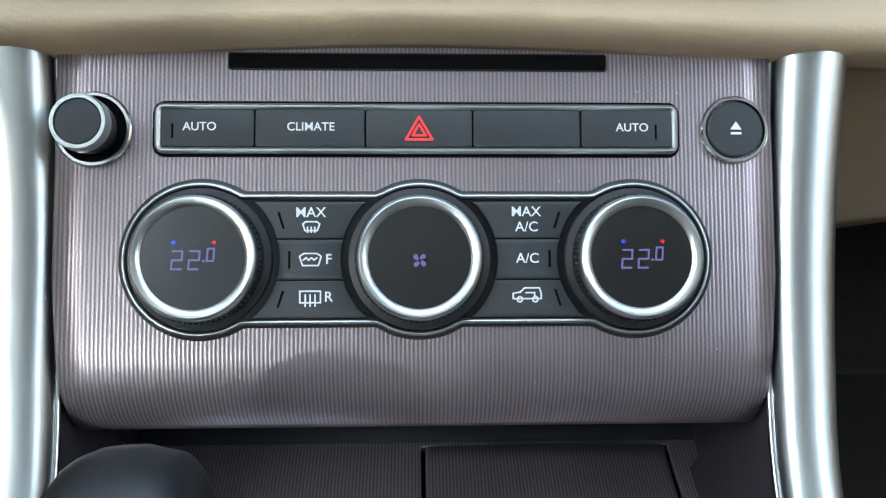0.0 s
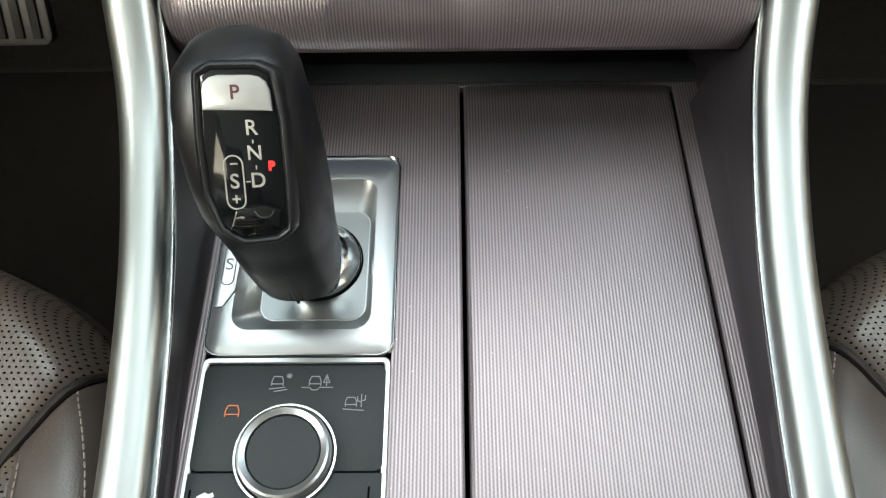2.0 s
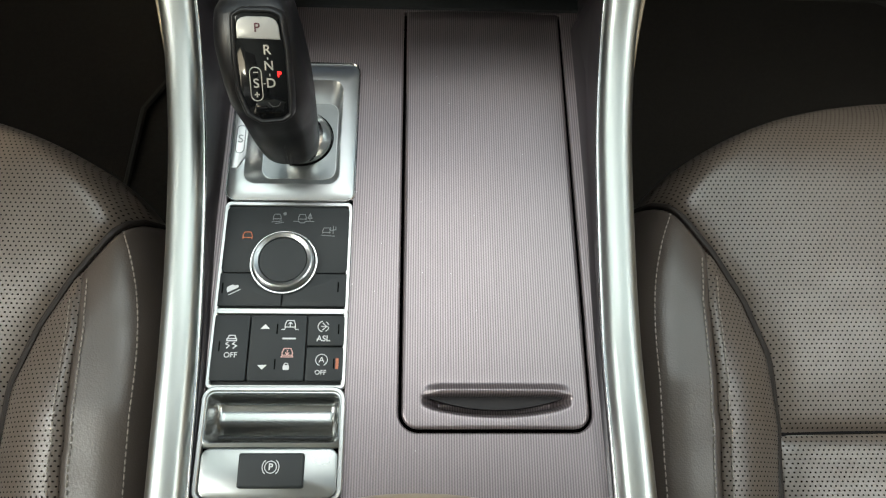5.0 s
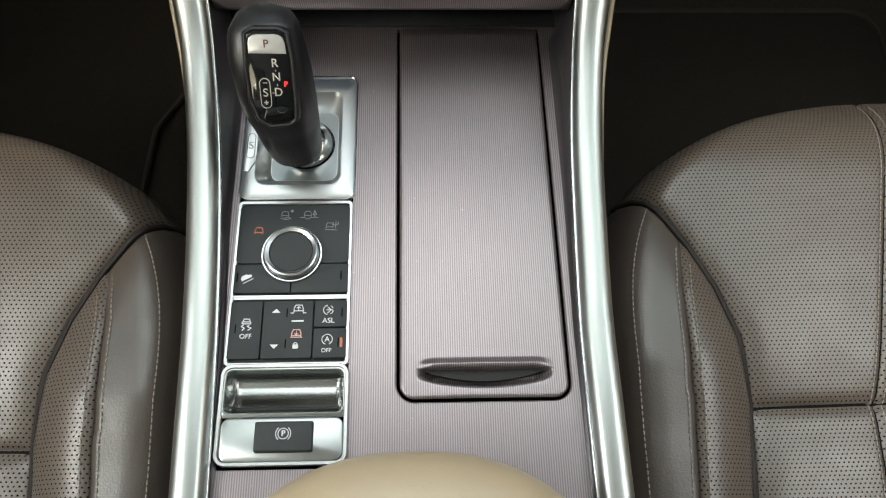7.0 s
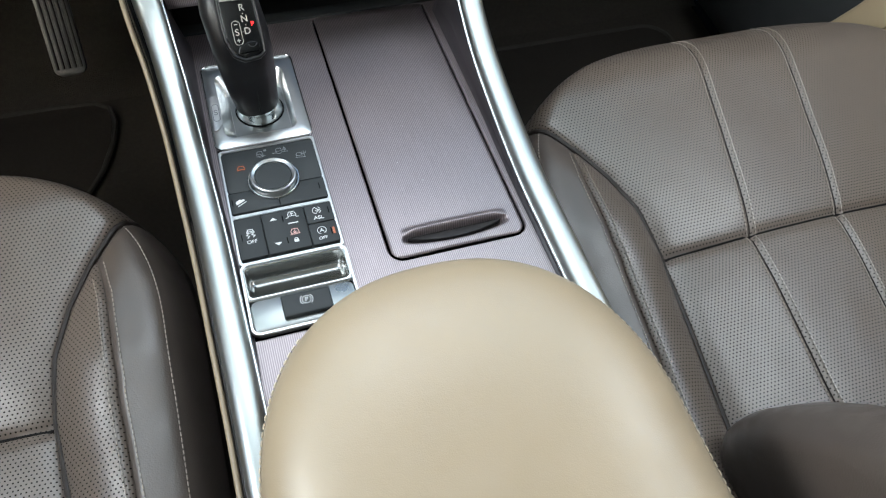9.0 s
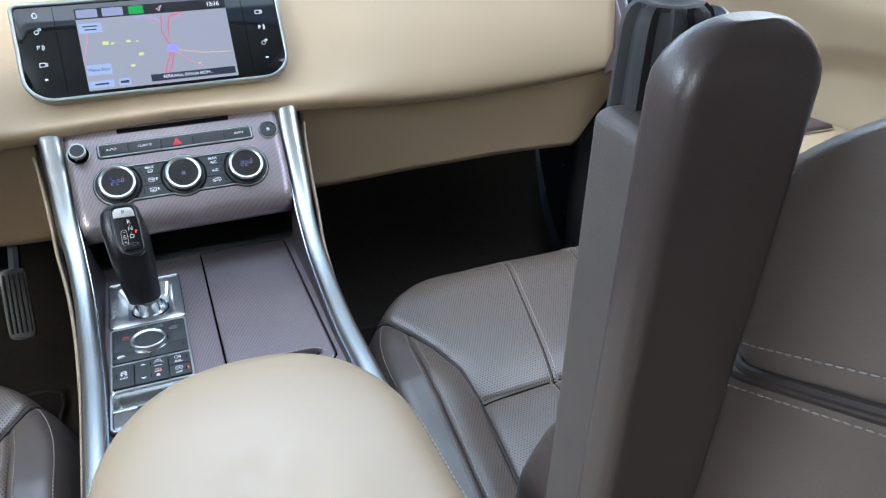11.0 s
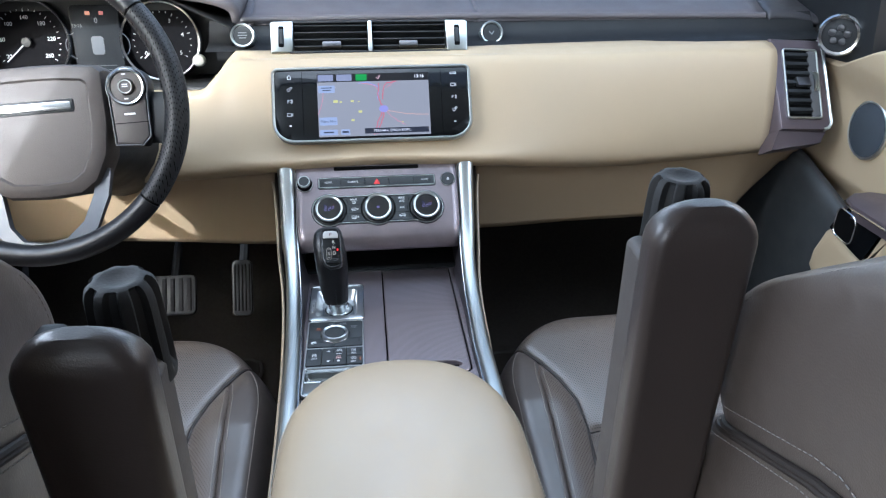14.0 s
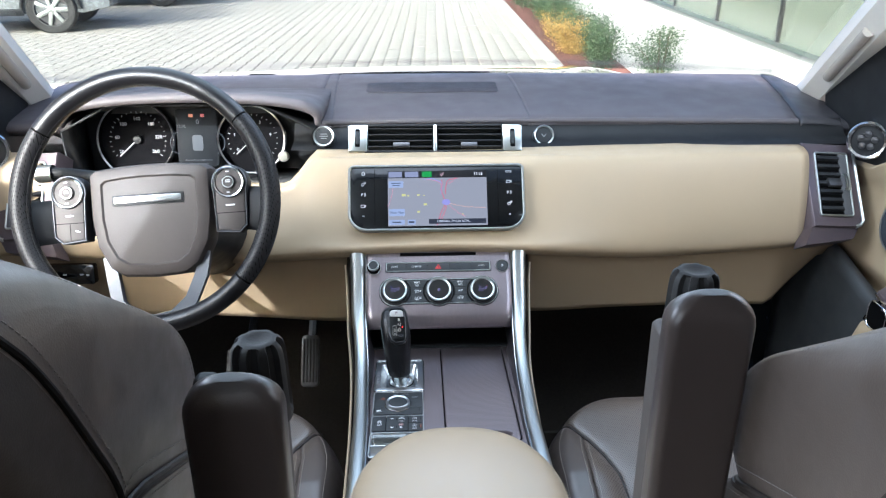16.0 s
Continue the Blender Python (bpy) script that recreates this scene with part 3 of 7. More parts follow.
for k, x, y in ((key_hill, -0.0995, -0.2050), (key_blank, -0.0345, -0.2040)):
    part("lamp_slot", box(B(), (0.0007, 0.0060, 0.0003), (x, y, K + 0.0001)), VOID, k, m=PDECK)

dial = part("mode_dial", lathe(B(), [(0.0197, 0.0), (0.0197, 0.0042), (0.0192, 0.0050), (0.0184, 0.0050), (0.0179, 0.0030)]), CHROME, pack, "chrome-ringed rotary mode dial", at(PDECK, *DIAL))
part("dial_grip", lathe(B(), [(0.0175, 0.0), (0.0175, 0.0080), (0.0170, 0.0092), (0.0161, 0.0097), (0.0140, 0.0086), (0.0139, 0.0070)]), BRUSHED, dial, "satin silver dial grip", at(PDECK, *DIAL))
part("dial_cap", lathe(B(), [(0.0138, 0.004), (0.0138, 0.0076), (0.0132, 0.0082), (0.0, 0.0085)]), SWITCH, dial, "charcoal dial cap", at(PDECK, *DIAL))

# lower keys: stability, ride height, speed limiter, stop-start
keys = {}
for nm, x0, x1, y0, y1 in (("stability", -0.1016, -0.0822, -0.2580, -0.2210), ("height", -0.0814, -0.0508, -0.2580, -0.2210), ("limiter", -0.0500, -0.0300, -0.2384, -0.2210), ("stop", -0.0500, -0.0300, -0.2580, -0.2392)):
    keys[nm] = part("key", slab(B(), rrect(x1 - x0, y1 - y0, 0.0012, 3, c=((x0 + x1) / 2, (y0 + y1) / 2)), 0.0012, K + 0.0004, 0.0005), SWITCH, pack, "charcoal rocker key", PDECK)
T = K + 0.0005
skid = [[(-0.0022, 0.0018), (-0.0016, 0.0036), (0.0016, 0.0036), (0.0022, 0.0018), (-0.0022, 0.0018)], [(-0.0026, 0.0018), (-0.0026, 0.0006), (0.0026, 0.0006), (0.0026, 0.0018)], [(-0.0018, -0.0002), (-0.0030, -0.0012), (-0.0010, -0.0022), (-0.0024, -0.0036)], [(0.0018, -0.0002), (0.0006, -0.0012), (0.0030, -0.0022), (0.0012, -0.0036)]]
icon(skid, 0.0006, WHITE_INK, keys["stability"], -0.0912, -0.2365, T)
letters("OFF", 0.0042, WHITE_INK, keys["stability"], at(PDECK, -0.0912, -0.2440, T), bold=0.006)
for y, s in ((-0.2278, 1), (-0.2506, -1)):
    part("symbol", slab(B(), [(-0.0026, -0.0012 * s), (0.0026, -0.0012 * s), (0, 0.0014 * s)][::s], 0, 0.00015, 0), WHITE_INK, keys["height"], m=at(PDECK, -0.0735, y, T))
icon(icon_car(0.0056) + [[(-0.0046, -0.0028), (-0.0030, -0.0028)], [(0.0030, -0.0028), (0.0046, -0.0028)], [(0, -0.0012), (0, 0.0012)], [(-0.001, 0.0004), (0, 0.0014), (0.001, 0.0004)]], 0.0005, WHITE_INK, keys["height"], -0.0598, -0.2265, T)
icon([[(-0.0034, 0), (0.0034, 0)]], 0.0009, WHITE_INK, keys["height"], -0.0600, -0.2345, T)
icon(icon_car(0.0056) + [[(-0.0034, -0.0024), (0.0034, -0.0024)], [(0, 0.0014), (0, -0.0010)], [(-0.001, 0), (0, -0.0012), (0.001, 0)]], 0.0005, PALE_RED, keys["height"], -0.0604, -0.2425, T)
part("symbol", slab(B(), rrect(0.0034, 0.0026, 0.0004, 2, c=(0, -0.0008)), 0, 0.00015, 0), WHITE_INK, keys["height"], m=at(PDECK, -0.0606, -0.2500, T))
icon([arc2(0, 0.0005, 0.0011, 0, 180, 8)], 0.0005, WHITE_INK, keys["height"], -0.0606, -0.2500, T)
letters("ASL", 0.0046, WHITE_INK, keys["limiter"], at(PDECK, -0.0412, -0.2345, T), bold=0.006)
icon([arc2(0, 0, 0.0030, 100, 260), arc2(0, 0, 0.0030, 60, 20, 4), arc2(0, 0, 0.0030, -10, -60, 5), [(-0.0004, -0.002), (0.0018, 0), (-0.0004, 0.002)], [(-0.001, 0), (0.0026, 0)]], 0.00045, WHITE_INK, keys["limiter"], -0.0415, -0.2275, T)
letters("A", 0.0046, WHITE_INK, keys["stop"], at(PDECK, -0.0415, -0.2465, T), bold=0.006)
icon([arc2(0, 0, 0.0032, -60, 250, 16), [(0.0030, -0.0012), (0.0014, -0.0030)]], 0.00045, WHITE_INK, keys["stop"], -0.0415, -0.2465, T)
letters("OFF", 0.0036, WHITE_INK, keys["stop"], at(PDECK, -0.0418, -0.2535, T), bold=0.006)
part("lamp", box(B(), (0.0016, 0.0058, 0.0003), (-0.0330, -0.2485, T)), AMBER, keys["stop"], "lit orange lamp", PDECK)
for kn, x, y in (("stability", -0.0977, -0.2390), ("height", -0.0668, -0.2290), ("height", -0.0668, -0.2490), ("limiter", -0.0330, -0.2290), ("stop", -0.0348, -0.2485)):
    part("lamp_slot", box(B(), (0.0007, 0.0056, 0.0003), (x, y, T)), VOID, keys[kn], m=PDECK)

# coin tray and parking brake


def tray():
    """A scooped recess: steep at the front, rising gently to the rear lip, with rounded ends."""
    bm = B()
    out = rrect(PW, 0.0310, 0.003, c=(PX, -0.2780))
    rec = rrect(0.0690, 0.0250, 0.0035, c=(PX, -0.2775))
    loft(bm, [lift(out, 0.0), lift(out, 0.0026), lift(grow(out, -0.0006), 0.0032), lift(grow(rec, 0.0006), 0.0032), lift(rec, 0.0024)], cap=False)
    prof_t = [(-0.2646, 0.0030), (-0.2654, -0.0030), (-0.2662, -0.0090), (-0.2685, -0.0118), (-0.2730, -0.0126), (-0.2790, -0.0112), (-0.2845, -0.0075), (-0.2880, -0.0030), (-0.2900, 0.0006), (-0.2906, 0.0026)]
    prof_t = [(p.x, p.y) for p in smooth_path([(y, z, 0) for y, z in prof_t], 36)]
    rows = []
    for i in range(33):
        u = -1 + 2 * i / 32
        k = max(0.0, abs(u) - 0.86) / 0.14
        rows.append([(PX + 0.0350 * u, y, 0.0026 + (z - 0.0026) * math.sqrt(max(0.0, 1 - k * k))) for y, z in prof_t])
    loft(bm, rows, closed=False)
    return bm


part("coin_tray", tray(), plain("polished_tray_metal", (0.36, 0.37, 0.365), 0.18, 1.0, var=0.05, rvar=0.02), pack, "open silver coin tray", PDECK, 50)
part("tray_seam", box(B(), (0.0600, 0.0010, 0.0006), (PX + 0.001, -0.2868, -0.0040), rot=Matrix.Rotation(radians(-48), 4, "X")), DARKMETAL, pack, m=PDECK)
part("brake_plate", slab(B(), rrect(PW - 0.0045, 0.0250, 0.005, c=(PX, -0.3060)), 0.0, 0.0036, 0.0010), plain("polished_plate_metal", (0.33, 0.34, 0.335), 0.34, 1.0, var=0.04), pack, "silver parking brake plate", PDECK)
part("brake_frame", hoop(B(), rrect(PW + 0.001, 0.0600, 0.007, c=(PX, -0.2910)), 0.0026, 0.0, 0.0040), BRUSHED, pack, "satin silver frame", PDECK)
brake = part("brake_switch", box(B(), (0.0335, 0.0175, 0.009), (-0.0640, -0.3050, 0.003), 0.0015, 3), SWITCH, pack, "charcoal parking brake switch", PDECK)
letters("P", 0.0046, WHITE_INK, brake, at(PDECK, -0.0640, -0.3035, 0.0076), "letter", 0.02)
icon([arc2(0, 0, 0.0030, 0, 360, 20), arc2(0, 0, 0.0043, 130, 230, 8), arc2(0, 0, 0.0043, -50, 50, 8)], 0.00045, WHITE_INK, brake, -0.0640, -0.3035, 0.0076)

# ---- gear selector ----
lever = thing("gear_selector", (-0.060, 0.143, 0.474), "black leather gear selector with gate letters, standing in park", "gear lever")
WELL = at(PDECK, -0.0634, -0.0988, -0.010)
part("turret", lathe(B(), [(0.0192, 0.0), (0.0191, 0.0016), (0.0180, 0.0050), (0.0152, 0.0090), (0.0118, 0.0112), (0.0105, 0.022)]), CHROME, lever, "polished round turret", WELL)
part("turret_seam", lathe(B(), [(0.0201, 0.0), (0.0201, 0.0009), (0.0193, 0.0009), (0.0193, 0.0)]), VOID, lever, m=WELL)
FACE = basis((-0.0667, 0.1262, 0.5908), (1, 0.02, 0.0), (-0.06, 0.735, 0.675))


def lever_rings():
    pts = [(-0.0652, 0.1262, 0.5085), (-0.0658, 0.1262, 0.518), (-0.0668, 0.1280, 0.5345), (-0.0678, 0.1328, 0.5530), (-0.0690, 0.1395, 0.5700), (-0.0712, 0.1495, 0.5840), (-0.0720, 0.1590, 0.5930), (-0.0728, 0.1650, 0.5980), (-0.0730, 0.1678, 0.6002)]
    size = [(0.0168, 0.0152), (0.0180, 0.0160), (0.0198, 0.0172), (0.0213, 0.0186), (0.0219, 0.0194), (0.0215, 0.0188), (0.0192, 0.0162), (0.0145, 0.0110), (0.0060, 0.0050)]
    path = smooth_path(pts, 40)
    rings = []
    for i, p in enumerate(path):
        t = (path[min(i + 1, 40)] - path[max(i - 1, 0)]).normalized()
        s = t.cross(Vector((0, 1, 0)) if abs(t.z) > 0.9 else Vector((0, 1, -0.2))).normalized()
        s = Vector((1, 0, 0)) - t * t.x
        s.normalize()
        n = s.cross(t)
        k = i / 40 * (len(size) - 1)
        a, f = min(int(k), len(size) - 2), k - min(int(k), len(size) - 2)
        w, d = (size[a][j] * (1 - f) + size[a + 1][j] * f for j in (0, 1))
        # the head is squarer and deeper towards the letter plate
        head = max(0.0, min(1.0, (k - 2.2) / 1.2)) * max(0.0, min(1.0, (7.2 - k) / 1.2))
        ring = []
        for q in (2 * math.pi * j / 40 for j in range(40)):
            c, v = math.cos(q), math.sin(q)
            e = 0.8 - 0.22 * head if v > 0 else 0.8
            dd = d * (1 + 0.27 * head) if v > 0 else d
            ring.append(tuple(p + s * w * math.copysign(abs(c) ** e, c) + n * dd * math.copysign(abs(v) ** e, v)))
        rings.append(ring)
    return rings


part("grip", loft(B(), lever_rings()), HIDE, lever, "black stitched leather grip", sharp=80)
part("collar", loft(B(), [[(x + r * math.cos(q), y + r * math.sin(q), z) for q in (2 * math.pi * i / 40 for i in range(40))] for x, y, z, r in ((-0.0638, 0.1266, 0.5100, 0.0142), (-0.0637, 0.1270, 0.5060, 0.0142), (-0.0635, 0.1285, 0.4985, 0.0112), (-0.0634, 0.1310, 0.4920, 0.0106), (-0.0634, 0.1340, 0.4850, 0.0120))]), CHROME, lever, "chrome collar below the grip", sharp=60)
face_out = [(-0.0112, 0.0245), (-0.0122, 0.005), (-0.0116, -0.012), (-0.0080, -0.0225), (-0.002, -0.0262), (0.0085, -0.0252), (0.0118, -0.0228), (0.0122, -0.010), (0.0118, 0.010), (0.0100, 0.0245), (0.006, 0.0262), (-0.0075, 0.0264)]
face_out = dense([(x * 0.97 + 0.0000, y * 0.98 - 0.0008) for x, y in face_out], 0.002)
face = part("face_plate", slab(B(), face_out, -0.006, 0.0042, 0.0006), GLOSS, lever, "gloss black letter plate", FACE)
part("face_bead", hoop(B(), grow(face_out, 0.0025), 0.0026, -0.004, 0.0052, 0.0012), HIDE, lever, "raised leather bead", FACE, 80)
ptop = dense([(-0.0106, 0.0133), (0.0100, 0.0126), (0.0096, 0.0185), (0.0086, 0.0212), (0.0068, 0.0226), (0.0042, 0.0232), (-0.0054, 0.0234), (-0.0080, 0.0228), (-0.0098, 0.0213), (-0.0104, 0.0190)], 0.0015)
park = part("park_button", slab(B(), ptop, 0.0035, 0.0056, 0.0006), plain("pale_silver_plastic", (0.36, 0.355, 0.34), 0.35, 0.3), lever, "pale silver park button", FACE)
letters("P", 0.0060, plain("maroon_ink", (0.06, 0.008, 0.016), 0.5), park, at(FACE, -0.0006, 0.0182, 0.0057), "letter", 0.012)
for c, x, y, s in (("R", 0.0030, 0.0076, 0.0064), ("N", 0.0034, 0.0000, 0.0062), ("D", 0.0038, -0.0084, 0.0064), ("S", -0.0034, -0.0086, 0.0064)):
    letters(c, s, SILVER_INK, face, at(FACE, x, y, 0.0043), "letter", 0.012)
letters("P", 0.0038, glow("red_led", (1.0, 0.02, 0.02), 2.4), face, at(FACE, 0.0082, -0.0040, 0.0043), "letter", 0.05)
icon([[(0.0032, 0.0040), (0.0032, 0.0032)], [(0.0036, -0.0038), (0.0036, -0.0048)], [(0.0002, -0.0086), (0.0014, -0.0086)]], 0.0004, SILVER_INK, face, 0, 0, 0.0043, FACE)
part("symbol_ring", hoop(B(), rrect(0.0062, 0.0170, 0.0030, c=(-0.0034, -0.0088)), 0.0005, 0.0040, 0.0045, 0.0001), SILVER_INK, face, m=FACE)
letters("+", 0.0050, SILVER_INK, face, at(FACE, -0.0034, -0.0142, 0.0043), "letter", 0.02)
icon([[(-0.0042, -0.0030), (-0.0022, -0.0030)]], 0.0005, SILVER_INK, face, 0, 0, 0.0043, FACE)
part("unlock_button", slab(B(), dense([(-0.0058, -0.0232), (0.0096, -0.0228), (0.0104, -0.0172), (0.0050, -0.0156), (-0.0036, -0.0172)], 0.0015), 0.003, 0.0062, 0.0008), GLOSS, lever, "gloss black unlock button", FACE)
icon([arc2(0.0052, -0.0165, 0.0030, 200, 340, 8)], 0.0004, DARKMETAL, lever, 0, 0, 0.0062, FACE)
stb = B()
for o in (-0.0022, 0.0022):
    stitches(stb, [(-0.0642 + o, 0.1112 - k * 0.00006, 0.534 - k * 0.00105) for k in range(24)], 0.0022, 0.0016, 0.0003, up=(0, -1, 0))
part("stitching", stb, BLACK, lever, kind="stuff")
part("grip_seam", tube(B(), [(-0.0642, 0.1112 - k * 0.00006, 0.534 - k * 0.00105) for k in range(24)], 0.0007, 6), HIDE, lever)

# ---- climate panel ----
climate = thing("climate_panel", (0, 0.26, 0.535), "plum woven climate panel with three chrome-ringed dials", "control panel")
prof = [(0.032, -0.004), (0.030, 0.0)] + [(0.028 - 0.0085 * k, 0.0) for k in range(1, 13)] + [(-0.083, -0.0011), (-0.0895, -0.0036), (-0.0955, -0.0080), (-0.0995, -0.0132), (-0.1015, -0.0185), (-0.1005, -0.0235), (-0.094, -0.0275), (-0.075, -0.029)]
bm = B()
loft(bm, [[((-0.1213 + 0.2426 * i / 24) * (1 - 0.03 * max(0.0, -0.05 - v) / 0.05), v, n) for i in range(25)] for v, n in prof], closed=False)
fascia = part("fascia", bm, PLUM, climate, "dark plum fascia with a fine woven rib", PANEL, 60)
thick(fascia, 0.003)
# black bar in place of an opening; its colour imitates the shade inside
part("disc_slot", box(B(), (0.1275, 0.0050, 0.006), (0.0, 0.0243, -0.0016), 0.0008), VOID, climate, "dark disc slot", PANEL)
part("slot_lip", hoop(B(), rrect(0.1290, 0.0060, 0.0010, 3, c=(0.0, 0.0243)), 0.0007, 0.0, 0.0006, 0.0002), BLACK, climate, m=PANEL)
# row of keys
STRIP = rrect(0.1764, 0.0170, 0.0030, c=(0.0, 0.0010))
part("key_frame", hoop(B(), STRIP, 0.0021, -0.001, 0.0024, 0.0008), SATIN, climate, "satin silver frame round the key row", PANEL)
part("key_gap", hoop(B(), grow(STRIP, 0.0010), 0.0012, -0.001, 0.0004, 0.0001), VOID, climate, m=PANEL)
part("key_bed", slab(B(), grow(STRIP, -0.0018), -0.001, 0.0003, 0), VOID, climate, m=PANEL)
edges = (-0.0864, -0.0550, -0.0181, 0.0181, 0.0548, 0.0864)
row = []
for a, b in zip(edges, edges[1:]):
    row.append(part("key", slab(B(), rrect(b - a - 0.0005, 0.0126, 0.0008, 3, c=((a + b) / 2, 0.0010)), 0.0, 0.0020, 0.0004), SWITCH, climate, "charcoal key", PANEL))
letters("AUTO", 0.0040, WHITE_INK, row[0], at(PANEL, -0.0732, 0.0014, 0.0021), bold=0.006)
letters("CLIMATE", 0.0040, WHITE_INK, row[1], at(PANEL, -0.0363, 0.0014, 0.0021), bold=0.006)
letters("AUTO", 0.0040, WHITE_INK, row[4], at(PANEL, 0.0724, 0.0014, 0.0021), bold=0.006)
icon([[(-0.0045, -0.0036), (0.0045, -0.0036), (0, 0.0042), (-0.0045, -0.0036)], [(-0.0022, -0.0022), (0.0022, -0.0022), (0, 0.0016), (-0.0022, -0.0022)]], 0.0008, RED_INK, row[2], 0.0000, 0.0008, 0.0021, PANEL, "warning_triangle")
for k, x in ((row[0], -0.0822), (row[4], 0.0805)):
    part("lamp_slot", box(B(), (0.0007, 0.0050, 0.0003), (x, 0.0, 0.0020)), VOID, k, m=PANEL)
# volume knob and eject key
KN = at(PANEL, -0.1085, 0.0006)
knob = part("volume_knob", lathe(B(), [(0.0128, -0.001), (0.0128, 0.0012), (0.0122, 0.0018), (0.0113, 0.0018), (0.0110, 0.0)]), CHROME, climate, "chrome-ringed volume knob", KN)
part("knob_gap", lathe(B(), [(0.0112, 0.0002), (0.0, 0.0002)]), VOID, knob, m=KN)
part("knob_body", lathe(B(), [(0.0096, 0.0), (0.0095, 0.004), (0.0093, 0.0075), (0.0092, 0.0090)]), GLOSS, knob, "black knob body", KN)
part("knob_rim", lathe(B(), [(0.0092, 0.0085), (0.0092, 0.0122), (0.0088, 0.0132), (0.0076, 0.0132), (0.0074, 0.0122)]), SATIN, knob, "silver knob rim", KN)
part("knob_cap", lathe(B(), [(0.0075, 0.011), (0.0075, 0.0124), (0.0070, 0.0129), (0.0, 0.0131)]), SWITCH, knob, m=KN)
EJ = at(PANEL, 0.1080, 0.0010)
eject = part("eject_key", lathe(B(), [(0.0096, 0.0), (0.0096, 0.0018), (0.0091, 0.0023), (0.0, 0.0025)]), SWITCH, climate, "round charcoal eject key", EJ)
part("key_ring", lathe(B(), [(0.0117, -0.001), (0.0117, 0.0014), (0.0112, 0.0020), (0.0103, 0.0020), (0.0100, 0.0)]), CHROME, eject, "chrome ring", EJ)
part("symbol", slab(B(), [(-0.0019, -0.0002), (0.0019, -0.0002), (0, 0.0026)], 0, 0.0002, 0), WHITE_INK, eject, m=at(EJ, 0, 0.0, 0.0025))
part("symbol", slab(B(), rrect(0.0036, 0.0008, 0.0001, 1, c=(0, -0.0015)), 0, 0.0002, 0), WHITE_INK, eject, m=at(EJ, 0, 0.0, 0.0025))
# dial cluster
CV, DU = -0.0429, (-0.0726, 0.0, 0.0724)


def cluster(r, h):
    """Outline of three discs joined by a band."""
    n, top = 150, []
    x0, x1 = DU[0] - r, DU[2] + r
    for i in range(n + 1):
        x = (x0 + x1) / 2 - (x1 - x0) / 2 * math.cos(math.pi * i / n)
        y = max([math.sqrt(max(0.0, r * r - (x - c) ** 2)) for c in DU] + [h if DU[0] < x < DU[2] else 0.0])
        top.append((x, y))
    return [(x, CV - y) for x, y in top] + [(x, CV + y) for x, y in top[::-1]][1:-1]


def between(a, b, z0, z1, z2, z3, mat, name, label=""):
    bm = B()
    rings = [lift(a, z0), lift(a, z1), lift(b, z2), lift(b, z3)]
    return part(name, loft(bm, rings + [rings[0]], cap=False), mat, climate, label, PANEL)


between(cluster(0.0270, 0.0228), cluster(0.0256, 0.0216), -0.001, 0.0004, 0.0010, -0.001, BLACK, "cluster_gap")
rings = [lift(cluster(0.0239 + a, 0.0199 + a), z) for a, z in ((0.0019, -0.001), (0.0019, 0.0012), (0.0015, 0.0021), (0.0010, 0.0024), (0.0005, 0.0021), (0.0001, 0.0010), (0.0001, -0.001))]
part("cluster_frame", loft(B(), rings + [rings[0]], cap=False), SATIN, climate, "satin silver frame round dials and keys", PANEL, 80)
part("cluster_bed", slab(B(), cluster(0.0240, 0.0200), -0.001, 0.0004, 0), GLOSS, climate, m=PANEL)


def wedge_key(c0, c1, y0, y1):
    """Key between two discs, its ends following them."""
    left, right = [], []
    for k in range(9):
        y = y0 + (y1 - y0) * k / 8
        left.append((c0 + math.sqrt(max(0.0002 ** 2, 0.0262 ** 2 - (y - CV) ** 2)), y))
        right.append((c1 - math.sqrt(max(0.0002 ** 2, 0.0262 ** 2 - (y - CV) ** 2)), y))
    return [left[0], right[0]] + right[1:] + left[::-1][:-1]


def climate_keys(c0, c1):
    return [part("key", slab(B(), wedge_key(c0, c1, a, b), 0.0, 0.0018, 0.0003), SWITCH, climate, "charcoal key between the dials", PANEL) for a, b in ((-0.0360, -0.0238), (-0.0497, -0.0365), (-0.0625, -0.0502))]


kl, kr = climate_keys(DU[0], DU[1]), climate_keys(DU[1], DU[2])
Z = 0.0019
heat = [[(-0.0012, -0.0014), (-0.0012, 0.0004)], [(0, -0.0014), (0, 0.0004)], [(0.0012, -0.0014), (0.0012, 0.0004)]]
scr = [[(-0.0028, 0.0014), (-0.0018, 0.0022), (0.0018, 0.0022), (0.0028, 0.0014), (0.0020, -0.0008), (-0.0020, -0.0008), (-0.0028, 0.0014)]]
letters("MAX", 0.0047, WHITE_INK, kl[0], at(PANEL, -0.0362, -0.0275, Z), bold=0.006)
icon(scr + heat, 0.0005, WHITE_INK, kl[0], -0.0360, -0.0327, Z, PANEL)
icon([[(-0.0036, 0.0012), (-0.0022, 0.0022), (0.0022, 0.0022), (0.0036, 0.0012), (0.0026, -0.0018), (-0.0026, -0.0018), (-0.0036, 0.0012)], [(-0.0024, 0.0), (-0.0014, 0.0008), (-0.0006, 0.0), (0.0004, 0.0008), (0.0012, 0.0), (0.0022, 0.0008)]], 0.0005, WHITE_INK, kl[1], -0.0362, -0.0433, Z, PANEL)
letters("F", 0.0047, WHITE_INK, kl[1], at(PANEL, -0.0302, -0.0431, Z), "letter", 0.012)
